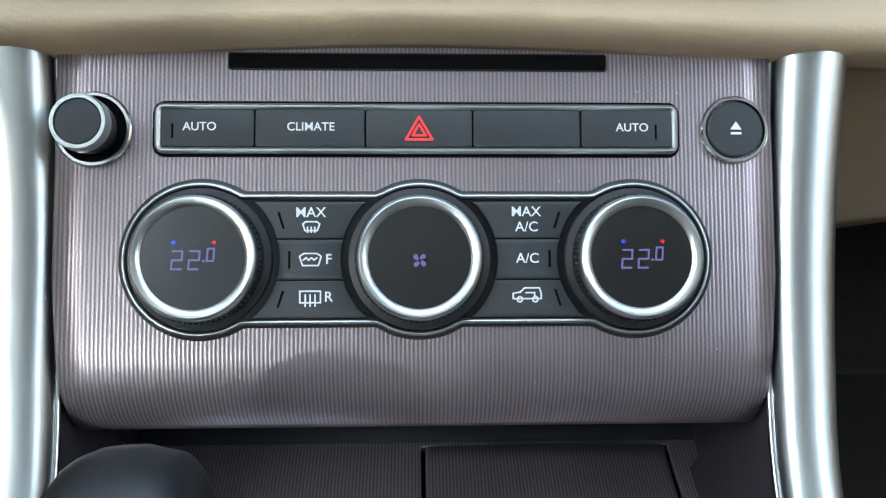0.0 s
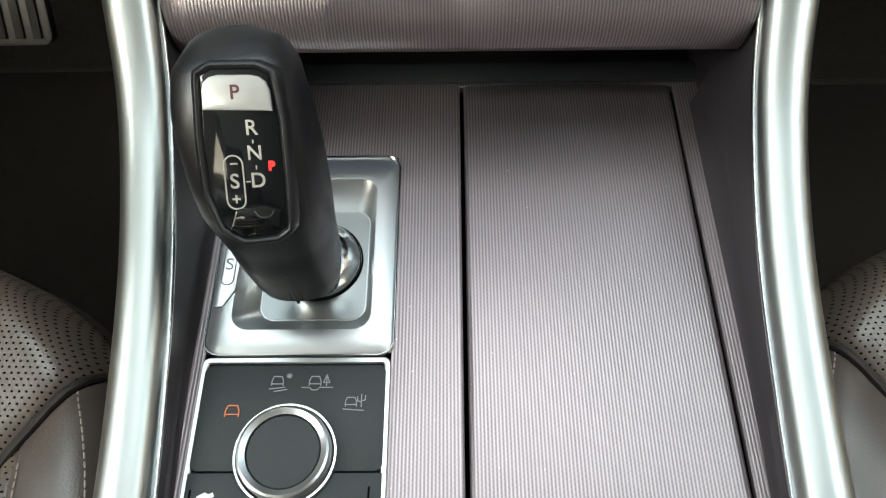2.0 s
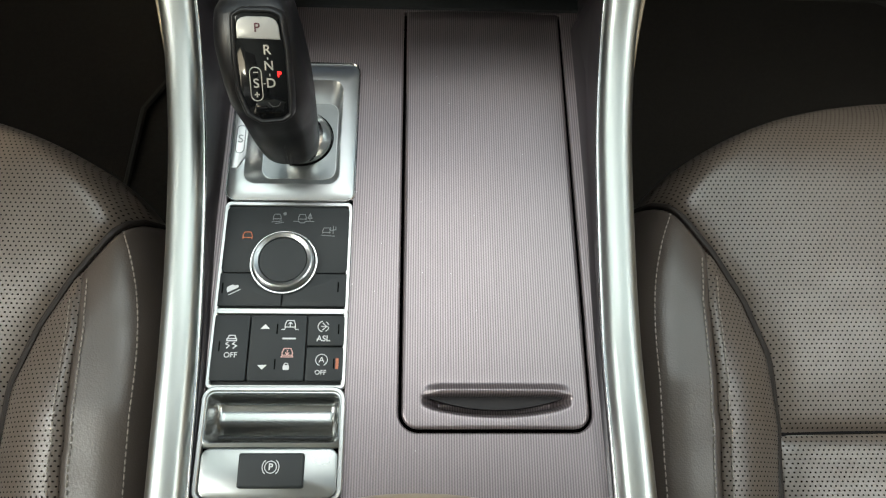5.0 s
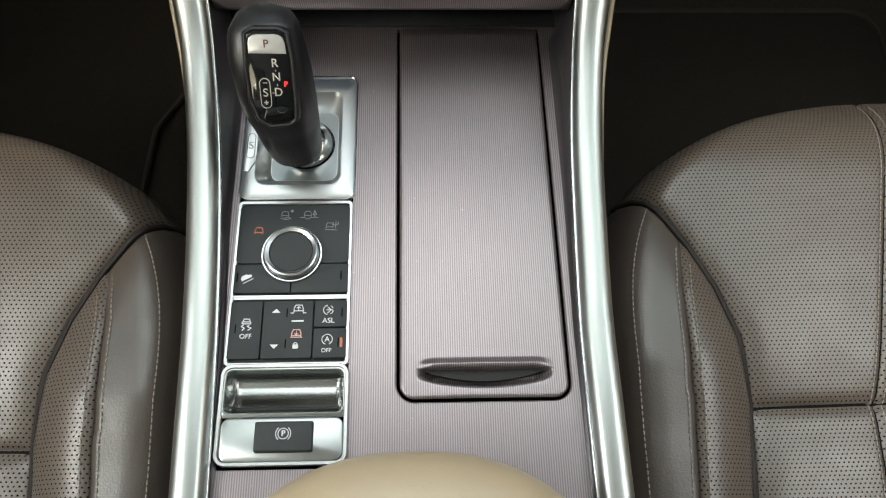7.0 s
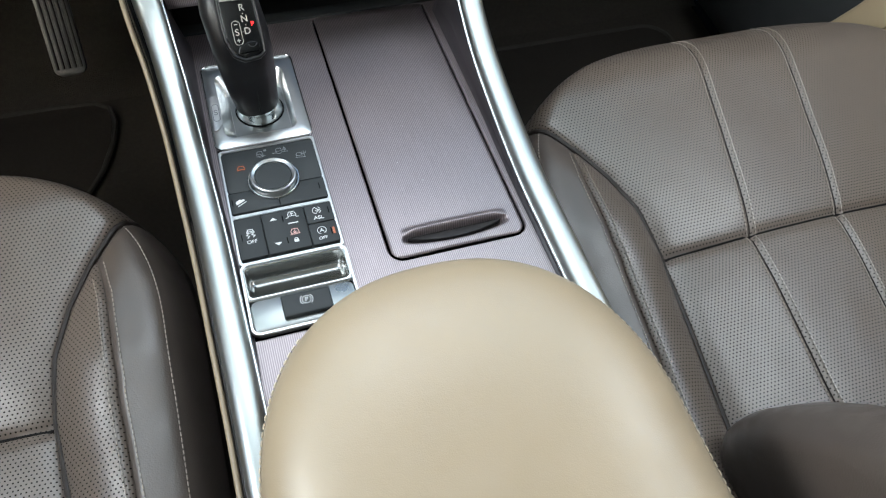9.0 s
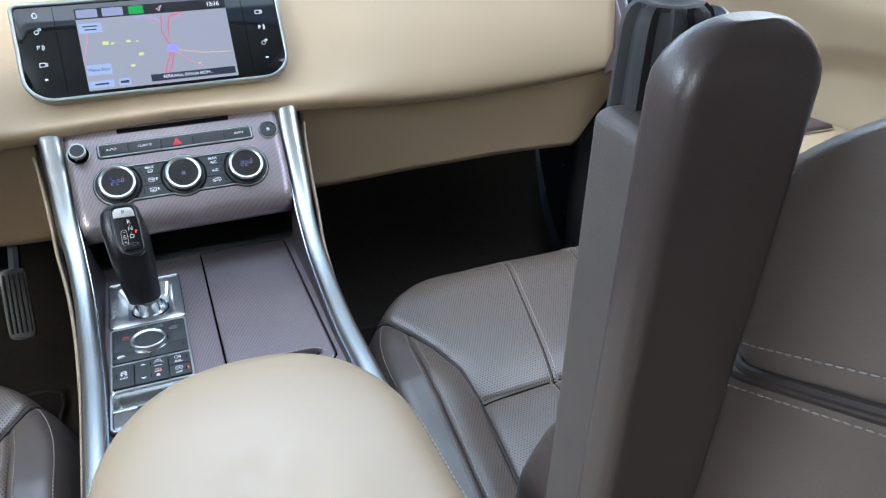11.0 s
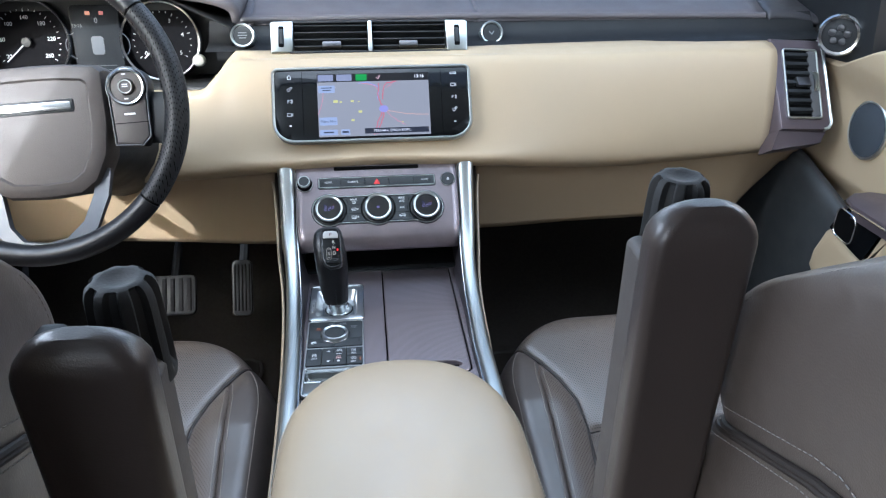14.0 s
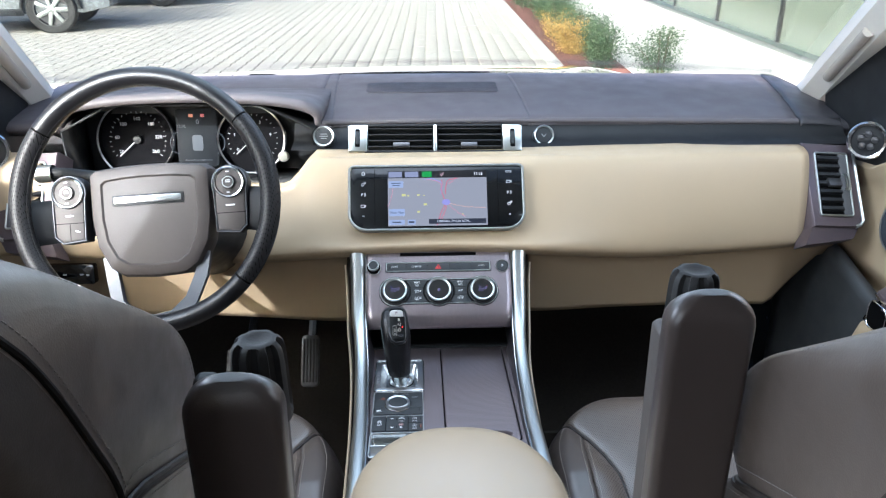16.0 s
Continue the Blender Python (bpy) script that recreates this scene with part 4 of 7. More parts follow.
icon([[(-0.0034, -0.0016), (-0.0034, 0.0022), (0.0034, 0.0022), (0.0034, -0.0016), (-0.0034, -0.0016)], [(-0.0016, -0.0028), (-0.0016, 0.0010)], [(0, -0.0028), (0, 0.0010)], [(0.0016, -0.0028), (0.0016, 0.0010)]], 0.0005, WHITE_INK, kl[2], -0.0362, -0.0558, Z, PANEL)
letters("R", 0.0047, WHITE_INK, kl[2], at(PANEL, -0.0302, -0.0556, Z), "letter", 0.012)
letters("MAX", 0.0047, WHITE_INK, kr[0], at(PANEL, 0.0358, -0.0273, Z), bold=0.006)
letters("A/C", 0.0047, WHITE_INK, kr[0], at(PANEL, 0.0360, -0.0324, Z), bold=0.006)
letters("A/C", 0.0047, WHITE_INK, kr[1], at(PANEL, 0.0362, -0.0430, Z), bold=0.006)
icon([[(-0.0048, -0.0012), (-0.0048, 0.0006), (-0.0024, 0.0010), (-0.0010, 0.0024), (0.0040, 0.0024), (0.0046, 0.0006), (0.0046, -0.0012), (-0.0048, -0.0012)], arc2(-0.0026, -0.0014, 0.0009, 0, 360, 10), arc2(0.0026, -0.0014, 0.0009, 0, 360, 10), [(-0.0006, 0.0008), (0.0024, 0.0008), (0.0024, -0.0002)]], 0.0005, WHITE_INK, kr[2], 0.0360, -0.0552, Z, PANEL)
for k, x, y, a in ((kl[0], -0.0460, -0.0300, 18), (kl[1], -0.0432, -0.0432, 0), (kl[2], -0.0460, -0.0562, -18), (kr[0], 0.0462, -0.0300, -18), (kr[1], 0.0436, -0.0430, 0), (kr[2], 0.0462, -0.0560, 18)):
    part("lamp_slot", box(B(), (0.0007, 0.0058, 0.0003), rot=Matrix.Rotation(radians(a), 4, "Z")), VOID, k, m=at(PANEL, x, y, Z))
LCD = glow("violet_lcd", (0.40, 0.33, 0.80), 0.32)
BLUE, REDL = glow("blue_lcd", (0.05, 0.08, 1.0), 0.9), glow("red_lcd", (1.0, 0.05, 0.04), 0.6)


def seven(ch, x, y, w, h):
    """Strokes of a seven-segment digit."""
    seg = {"a": [(0, h), (w, h)], "b": [(w, h), (w, h / 2)], "c": [(w, h / 2), (w, 0)], "d": [(0, 0), (w, 0)], "e": [(0, h / 2), (0, 0)], "f": [(0, h), (0, h / 2)], "g": [(0, h / 2), (w, h / 2)]}
    use = {"2": "abged", "0": "abcdef"}[ch]
    return [[(x + p[0] + p[1] * 0.08, y + p[1]) for p in seg[s]] for s in use]


DIALGLASS = plain("dial_display_glass", (0.004, 0.0045, 0.005), 0.05, var=0.1, rvar=0.02, spec=1.0, coat=0.4)
for i, u in enumerate(DU):
    D = at(PANEL, u, CV) @ Matrix.Diagonal((1, 1, 0.72, 1))
    d = part("dial", lathe(B(), [(0.0238, 0.0), (0.0236, 0.0030), (0.0214, 0.0040), (0.0206, 0.0105), (0.0201, 0.0112)]), BLACK, climate, "rotary dial with a chrome rim and a dark display", D)
    bm = B()
    for k in range(72):
        a = 2 * math.pi * k / 72
        box(bm, (0.0007, 0.0008, 0.0062), rot=Matrix.Rotation(a, 4, "Z") @ Matrix.Translation((0.0210, 0, 0.0070)))
    part("knurling", bm, BLACK, d, "fine black knurling", D, kind="stuff")
    part("dial_rim", lathe(B(), [(0.0205, 0.0105), (0.0204, 0.0138), (0.0200, 0.0151), (0.0192, 0.0157), (0.0180, 0.0154), (0.0170, 0.0144), (0.0166, 0.0138)], 64), SATIN, d, "satin silver dial rim", D)
    face_d = part("display", lathe(B(), [(0.0168, 0.010), (0.0168, 0.0136), (0.0, 0.0138)], 64), DIALGLASS, d, "gloss black round display", D)
    T2 = at(D, 0, 0, 0.0140)
    if i == 1:
        fan = B()
        for q in (radians(35 + 90 * j) for j in range(4)):
            blade = [(0.0014 + 0.0011 * math.cos(a), 0.00075 * math.sin(a) * (1 + 0.35 * math.cos(a)) + 0.0004) for a in (2 * math.pi * i / 14 for i in range(14))]
            slab(fan, [(x * math.cos(q) - y * math.sin(q), x * math.sin(q) + y * math.cos(q)) for x, y in blade], 0.0, 0.00012, 0)
        part("fan_symbol", fan, LCD, face_d, m=at(T2, 0, -0.001))
    else:
        part("digits", strokes(B(), seven("2", -0.0066, -0.0036, 0.0031, 0.0058) + seven("2", -0.0012, -0.0036, 0.0031, 0.0058) + seven("0", 0.0046, -0.0010, 0.0021, 0.0040) + [[(0.0033, -0.0010), (0.0038, -0.0010)]], 0.00062), LCD, face_d, m=T2)
        part("arrow", strokes(B(), [[(-0.0066, 0.0050), (-0.0052, 0.0050)], [(-0.0058, 0.0056), (-0.0066, 0.0050), (-0.0058, 0.0044)]], 0.0004), BLUE, face_d, m=T2)
        part("arrow", strokes(B(), [[(0.0060, 0.0050), (0.0074, 0.0050)], [(0.0068, 0.0056), (0.0074, 0.0050), (0.0068, 0.0044)]], 0.0004), REDL, face_d, m=T2)

# ---- dashboard ----
dash = thing("dashboard", (0, 0.5, 0.45), "two-tone dashboard, beige leather pad under a dark top", "dashboard")
PADS = [
    (0.00, [(0.428, 0.7775), (0.402, 0.7765), (0.374, 0.7660), (0.309, 0.6680), (0.292, 0.6520), (0.2985, 0.6370)]),
    (0.17, [(0.440, 0.7775), (0.404, 0.7760), (0.376, 0.7640), (0.313, 0.6680), (0.294, 0.6440), (0.303, 0.6260)]),
    (0.35, [(0.456, 0.7760), (0.415, 0.7730), (0.388, 0.7570), (0.350, 0.6740), (0.333, 0.6220), (0.345, 0.5990)]),
    (0.55, [(0.462, 0.7750), (0.428, 0.7720), (0.405, 0.7550), (0.378, 0.6780), (0.368, 0.6120), (0.382, 0.5900)]),
    (0.80, [(0.462, 0.7730), (0.430, 0.7700), (0.410, 0.7550), (0.392, 0.6850), (0.384, 0.6200), (0.394, 0.6010)]),
]


def pad_point(x, s):
    a = abs(x)
    k = next((i for i in range(len(PADS) - 2) if a < PADS[i + 1][0]), len(PADS) - 2)
    f = (a - PADS[k][0]) / (PADS[k + 1][0] - PADS[k][0])
    f2, f3 = f * f, f * f * f
    h = PADS[k + 1][0] - PADS[k][0]

    def slope(j, i, c):
        if j in (0, len(PADS) - 1):
            return 0.0
        return (PADS[j + 1][1][i][c] - PADS[j - 1][1][i][c]) / (PADS[j + 1][0] - PADS[j - 1][0])

    def along(i, c):
        return (2 * f3 - 3 * f2 + 1) * PADS[k][1][i][c] + (f3 - 2 * f2 + f) * h * slope(k, i, c) + (3 * f2 - 2 * f3) * PADS[k + 1][1][i][c] + (f3 - f2) * h * slope(k + 1, i, c)

    pts = [(along(i, 0), along(i, 1)) for i in range(6)]
    p = [Vector(q) for q in pts]
    p = [p[0] * 2 - p[1]] + p + [p[-1] * 2 - p[-2]]
    s = min(s * 5, 5 - 1e-6)
    i, t = int(s), s - int(s)
    a, b, c, d = p[i : i + 4]
    v = 0.5 * ((2 * b) + (c - a) * t + (2 * a - 5 * b + 4 * c - d) * t * t + (3 * b - a - 3 * c + d) * t ** 3)
    dip = max(0.0, min(1.0, (-0.215 - x) / 0.05)) * max(0.0, min(1.0, (x + 0.71) / 0.05))
    return (x, v.x, 0.61 + (v.y - 0.61) * (1 - 0.38 * dip * max(0.0, 1 - i * 0.18)))


pad = part("beige_pad", sheet(B(), lambda u, v: pad_point(u, v), 90, 30, -0.80, 0.672), BEIGE, dash, "stretched beige leather pad")
thick(pad, 0.012)


# the pad's beige toned darker, for the shade under its overhang
TAN_SHADED = leather("shaded_lower_leather", (0.38, 0.292, 0.185), 0.48, 900, 0.00020, 0.06)


def knee(u, v):
    x, y, z = pad_point(u, 1.0)
    low = lerp([(-0.8, 0.47), (-0.16, 0.505), (0, 0.51), (0.17, 0.519), (0.447, 0.493), (0.665, 0.476), (0.70, 0.525), (0.75, 0.582), (0.8, 0.592)], x)
    low -= 0.040
    return (x, y + 0.010 + 0.050 * v + 0.006 * math.sin(v * 2.6), z + 0.004 + (low - z) * v)


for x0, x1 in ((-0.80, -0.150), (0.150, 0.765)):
    thick(part("lower_panel", sheet(B(), knee, 40, 14, x0, x1), TAN_SHADED, dash, "tan lower dashboard panel, shade put into its tone"), 0.01)
# dark band and top
part("dark_band", sheet(B(), lambda u, v: (u, lerp([(0, 0.448), (0.3, 0.490), (0.8, 0.512), (1, 0.518)], v), lerp([(0, 0.7745), (0.3, 0.778), (0.8, 0.800), (1, 0.806)], v)), 40, 8, -0.26, 0.775), BLACK, dash, "black recessed band")


def top_point(u, v):
    y = 0.509 + 0.32 * v
    z = 0.8120 - 0.008 * max(0.0, (u - 0.18) / 0.5) * (1 - v) + 0.027 * (1 - (1 - v) ** 2.0)
    z -= 0.008 * max(0.0, 1 - v / 0.05) ** 2
    z -= 0.01 * max(0.0, (abs(u) - 0.6) / 0.18) ** 2 * v
    groove = min(abs(u + 0.190 + 0.012 * v), abs(u - 0.182 + 0.012 * v))
    z -= 0.0022 * math.exp(-(groove / 0.0022) ** 2)
    z -= 0.007 * max(0.0, (u - 0.2) / 0.49) * v
    return (u + 0.055 * v * max(0.0, (u - 0.3) / 0.39), y, z)


def top_piece(x0, x1, v0, fine=()):
    us = sorted(set([round(x0 + (x1 - x0) * i / 40, 4) for i in range(41)] + [round(c + k * 0.0012, 4) for c in fine for k in range(-12, 13)]))
    bm = B()
    loft(bm, [[top_point(u, v0 + (1 - v0) * j / 24) for u in us] for j in range(25)], closed=False)
    return thick(part("top", bm, DASH, dash, "dark soft-touch dashboard top"), 0.02)


top_piece(-0.222, 0.690, 0.0, (-0.195, 0.177))
top_piece(-0.800, -0.672, 0.0)
top_piece(-0.672, -0.222, 0.30)
def cap_point(u, v):
    x0, y0, z0 = top_point(0.690, max(0.06, v))
    return (x0 + (0.806 - x0) * u, 0.504 + 0.32 * v, z0 + 0.0035 - 0.010 * max(0.0, 1 - v / 0.05) ** 2 - 0.006 * max(0.0, 1 - u / 0.08) ** 2 - 0.016 * u * u)


thick(part("end_cap", sheet(B(), cap_point, 40, 40), plain("dark_cap_plastic", (0.040, 0.039, 0.043), 0.5, bump=0.0002), dash, "textured dark end cap"), 0.014)
part("top_lip", tube(B(), [(x, 0.5125, top_point(x, 0.06)[2] - 0.0062) for x in (-0.222 + 0.912 * i / 40 for i in range(41))], 0.0060, 12), DASH, dash, "rolled front edge")
part("speaker_grille", slab(B(), rrect(0.27, 0.075, 0.012, c=(0.0, 0.70)), 0.0, 0.004, 0.001), plain("grille_mesh", (0.045, 0.042, 0.05), 0.65, bump=0.0006, bscale=2500), dash, "recessed speaker grille", basis((0, 0, 0.7838), (1, 0, 0), (0, 1, 0.0690)))

# instrument hood over the gauges
def hood(u, v):
    a = math.pi * u
    x = -0.440 - 0.236 * math.cos(a)
    arch = math.sin(a) ** 0.55 if 0 < a < math.pi else 0.0
    y = 0.470 + 0.27 * v - 0.018 * arch
    lip = 0.820 + 0.058 * arch + 0.004 * v - 0.005 * max(0, 1 - v / 0.06) ** 2
    back = top_point(x, max(0.0, (y - 0.509) / 0.32))[2] - 0.004
    k = v ** 1.35
    return (x, y, lip * (1 - k) + back * k)


cluster_thing = thing("instrument_cluster", (-0.465, 0.56, 0.70), "twin-dial instrument cluster under a dark hood", "gauge cluster")
thick(part("hood", sheet(B(), hood, 40, 14), DASH, cluster_thing, "dark hood over the dials"), 0.012)
part("binnacle", box(B(), (0.46, 0.02, 0.135), (-0.455, 0.590, 0.765)), BLACK, cluster_thing)
bm = B()
loft(bm, [[(-0.447 + sx * 0.224, y, z) for sx, z in ((-1, 0.70), (1, 0.70), (1, 0.805), (0.6, 0.850 - 0.16 * (y - 0.475)), (-0.6, 0.850 - 0.16 * (y - 0.475)), (-1, 0.805))] for y in (0.475, 0.585)], cap=False)
thick(part("binnacle_wall", bm, BLACK, cluster_thing), 0.004)
DIAL_INK = plain("dial_ink", (0.45, 0.47, 0.48), 0.5, var=0.05)
DARKDISPLAY = plain("dark_display", (0.008, 0.010, 0.013), 0.6, spec=0.12)
for gx, gz, r, marks in ((-0.572, 0.766, 0.0750, ("20", "60", "100", "140", "180", "220", "260")), (-0.352, 0.764, 0.0670, ("0", "1", "2", "3", "4", "5"))):
    G = basis((gx, 0.566, gz), (1, 0, 0), (0, 0.25, 1))
    gd = part("gauge", lathe(B(), [(r, -0.012), (r, 0.012), (r - 0.002, 0.015), (r - 0.005, 0.0135), (r - 0.006, 0.0)], 64), CHROME, cluster_thing, "round dial with a chrome bezel", G)
    part("gauge_face", lathe(B(), [(r - 0.005, -0.002), (0.0, -0.002)], 64), plain("gauge_black", (0.004, 0.004, 0.005), 0.8, spec=0.06), gd, m=G)
    n = len(marks)
    tick = B()
    for i in range(n * 4 - 3):
        a = radians(215 - 250 * i / (n * 4 - 4))
        r0, r1 = r * (0.66 if i % 4 == 0 else 0.69), r * 0.72
        strokes(tick, [[(r0 * math.cos(a), r0 * math.sin(a)), (r1 * math.cos(a), r1 * math.sin(a))]], 0.0009)
    part("ticks", tick, DIAL_INK, gd, m=at(G, 0, 0, 0.0))
    for i, c in enumerate(marks):
        a = radians(215 - 250 * i / (n - 1))
        letters(c, 0.0092, DIAL_INK, gd, at(G, r * 0.53 * math.cos(a), r * 0.53 * math.sin(a), 0.0), "numeral")
    a = radians(222)
    part("needle", strokes(B(), [[(-0.006 * math.cos(a), -0.006 * math.sin(a)), (r * 0.62 * math.cos(a), r * 0.62 * math.sin(a))]], 0.0016, h=0.001), DIAL_INK, gd, m=at(G, 0, 0, 0.004))
    part("needle_hub", lathe(B(), [(0.0075, 0.0), (0.0075, 0.006), (0.0, 0.007)], 24), BLACK, gd, m=G)
C = basis((-0.455, 0.562, 0.770), (1, 0, 0), (0, 0.2, 1))
disp = part("centre_display", slab(B(), rrect(0.078, 0.110, 0.006), 0, 0.006), DARKDISPLAY, cluster_thing, "dim slate display between the dials", C)
SLATE = glow("slate_lcd", (0.30, 0.36, 0.42), 0.35)
icon([arc2(-0.030, -0.01, 0.022, 110, 250, 10), arc2(0.030, -0.01, 0.022, -70, 70, 10), [(-0.026, -0.043), (0.026, -0.043)], [(-0.018, -0.050), (0.018, -0.050)]], 0.0012, SLATE, disp, 0, 0, 0.0062, C)
part("car_symbol", slab(B(), rrect(0.020, 0.030, 0.005, c=(0, -0.010)), 0.006, 0.0064, 0), SLATE, disp, m=C)
part("lamp", slab(B(), rrect(0.008, 0.006, 0.001, c=(-0.010, 0.042)), 0.006, 0.0065, 0), AMBER, disp, m=C)
part("lamp", slab(B(), rrect(0.007, 0.006, 0.001, c=(0.012, 0.042)), 0.006, 0.0065, 0), glow("dim_red", (0.5, 0.02, 0.02), 0.6), disp, m=C)
letters("13:16", 0.008, SLATE, disp, at(C, -0.030, 0.022, 0.0062), "clock")
letters("0", 0.012, SLATE, disp, at(C, 0.002, 0.030, 0.0062), "numeral")
part("reset_knob", lathe(B(), [(0.010, 0.0), (0.010, 0.012), (0.008, 0.014), (0.0, 0.0145)], 28), plain("pale_trip_knob", (0.42, 0.42, 0.40), 0.4), cluster_thing, "round pale trip knob", basis((-0.290, 0.545, 0.735), (1, 0, 0), (0, 0.25, 1)))

# ---- centre air vents ----
VENT = basis((0.0, 0.431, 0.7985), (1, 0, -0.008), (0, 0.60, 0.80))
vent = thing("air_vent", (0, 0.45, 0.776), "pair of centre air vents with silver ends", "air vent")
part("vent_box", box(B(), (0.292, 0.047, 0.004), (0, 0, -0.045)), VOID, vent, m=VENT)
for y in (-0.0245, 0.0245):
    part("vent_lip", box(B(), (0.250, 0.0035, 0.046), (0, y, -0.022), 0.001), BLACK, vent, m=VENT)
for sx in (-1, 1):
    endp = part("end_cap", slab(B(), [(sx * 0.1210, -0.0245), (sx * 0.1530, -0.0245), (sx * 0.1545, 0.0225), (sx * 0.1500, 0.0250), (sx * 0.1195, 0.0250)][::sx], -0.030, 0.002, 0.0012), SATIN, vent, "satin silver vent end", VENT)
    part("wheel_slot", slab(B(), rrect(0.0085, 0.034, 0.002, c=(sx * 0.1375, 0.0)), 0.0018, 0.0024, 0), VOID, endp, m=VENT)
    part("thumbwheel", box(B(), (0.0055, 0.024, 0.004), (sx * 0.1375, 0, 0.0025), 0.0015), SWITCH, endp, "ribbed thumbwheel", VENT)
    for k in range(4):
        part("slat", box(B(), (0.114, 0.0022, 0.024), (sx * 0.0620, -0.0165 + 0.0112 * k, -0.014), 0.0008, rot=Matrix.Rotation(radians(-12), 4, "X")), BLACK, vent, m=VENT)
    part("slat_tab", box(B(), (0.029, 0.0085, 0.010), (sx * 0.0600, -0.0125, -0.002), 0.0015), DARKMETAL, vent, "grey steering tab", VENT)
part("divider", slab(B(), rrect(0.0062, 0.050, 0.002), -0.03, 0.003, 0.001), SATIN, vent, "satin silver divider", VENT)

# ---- round push buttons ----
for bx, by, bz, lab in ((-0.2010, 0.468, 0.7930, "round start button in a chrome ring"), (0.2020, 0.486, 0.7855, "round glovebox button in a chrome ring")):
    Q = at(basis((bx, by, bz), (1, 0, 0), (0, 0.45, 0.9)), 0, 0, 0.004)
    pb = thing("push_button", (bx, by, bz), lab, "button")
    part("ring", lathe(B(), [(0.0190, -0.022), (0.0190, 0.004), (0.0178, 0.0055), (0.0160, 0.005), (0.0150, 0.002)], 40), SATIN, pb, m=Q)
    cap = part("cap", lathe(B(), [(0.0152, -0.012), (0.0150, 0.0022), (0.0, 0.0030)], 40), SWITCH, pb, m=Q)
    bars = [[(-0.006, 0.004), (0.006, 0.004)], [(-0.007, 0.0), (0.007, 0.0)], [(-0.005, -0.004), (0.005, -0.004)]] if bx < 0 else [[(-0.004, 0.002), (0, -0.003), (0.004, 0.002)]]
    icon(bars, 0.0016, GREY_INK, cap, 0, 0, 0.0032, Q)

# ---- infotainment display ----
SCREEN = basis((-0.0005, 0.3370, 0.7190), (1, 0, 0), (0, 0.061, 0.0900))
SCREEN = SCREEN @ Matrix.Translation((0, 0, 0.006))
info = thing("infotainment_display", (-0.005, 0.33, 0.67), "navigation display showing a road map, in a silver-edged black bezel", "display")


def bezel(w, h, k):
    """Square upper corners, large rounded lower ones."""
    a, b, r, q = w / 2, h / 2, 0.034 - k, 0.010 - k * 0.5
    pts = [(a - q + q * math.cos(radians(t)), b - q + q * math.sin(radians(t))) for t in range(0, 91, 15)]
    pts += [(-a + q + q * math.cos(radians(t)), b - q + q * math.sin(radians(t))) for t in range(90, 181, 15)]
    pts += [(-a + r + r * math.cos(radians(t)), -b + r * 0.9 + r * 0.9 * math.sin(radians(t))) for t in range(180, 271, 9)]
    pts += [(a - r + r * math.cos(radians(t)), -b + r * 0.9 + r * 0.9 * math.sin(radians(t))) for t in range(270, 361, 9)]
    return pts


part("bezel_rim", hoop(B(), bezel(0.3000, 0.1150, 0.0), 0.0042, -0.02, 0.0030, 0.0012), SATIN, info, "bright silver rim", SCREEN)
glass = part("glass", slab(B(), bezel(0.2930, 0.1080, 0.003), -0.02, 0.0005, 0.0004), GLOSS, info, "gloss black glass", SCREEN)
SC = at(SCREEN, 0.0015, -0.0015, 0.0010) @ Matrix.Diagonal((0.955, 0.97, 1, 1))
screen = part("screen", slab(B(), rrect(0.1760, 0.0985, 0.001, 2), -0.0005, 0.0, 0), glow("map_ground", (0.53, 0.52, 0.57), 0.45), info, "lit road map", SC)
part("status_bar", slab(B(), rrect(0.1760, 0.0125, 0.0005, 2, c=(0, 0.0430)), 0, 0.0003, 0), glow("bar_black", (0.01, 0.01, 0.014), 0.5), screen, m=SC)
for i, (x, w, c) in enumerate(((-0.0745, 0.024, (0.42, 0.44, 0.62)), (-0.0455, 0.024, (0.42, 0.44, 0.62)), (-0.0185, 0.0175, (0.03, 0.50, 0.08)))):
    part("tab", slab(B(), rrect(w, 0.0100, 0.001, 2, c=(x, 0.0432)), 0.0003, 0.0006, 0), glow("tab_light", c, 0.5), screen, m=SC)
letters("13:16", 0.0072, glow("white_lcd", (0.9, 0.9, 0.95), 0.9), screen, at(SC, 0.0730, 0.0430, 0.0004), "clock", 0.01)
icon([[(-0.003, 0.0), (0.0, -0.003), (0.003, 0.002)], [(0.0, 0.001), (0.004, 0.003)]], 0.001, glow("rose_marks", (0.8, 0.5, 0.55), 0.7), screen, 0.0080, 0.0430, 0.0005, SC)
rnd = random.Random(5)


def road(pts, n=14, jit=0.0008):
    p = smooth_path([(x, y, 0) for x, y in pts], n)
    return [(q.x + rnd.uniform(-jit, jit), q.y + rnd.uniform(-jit, jit)) for q in p]


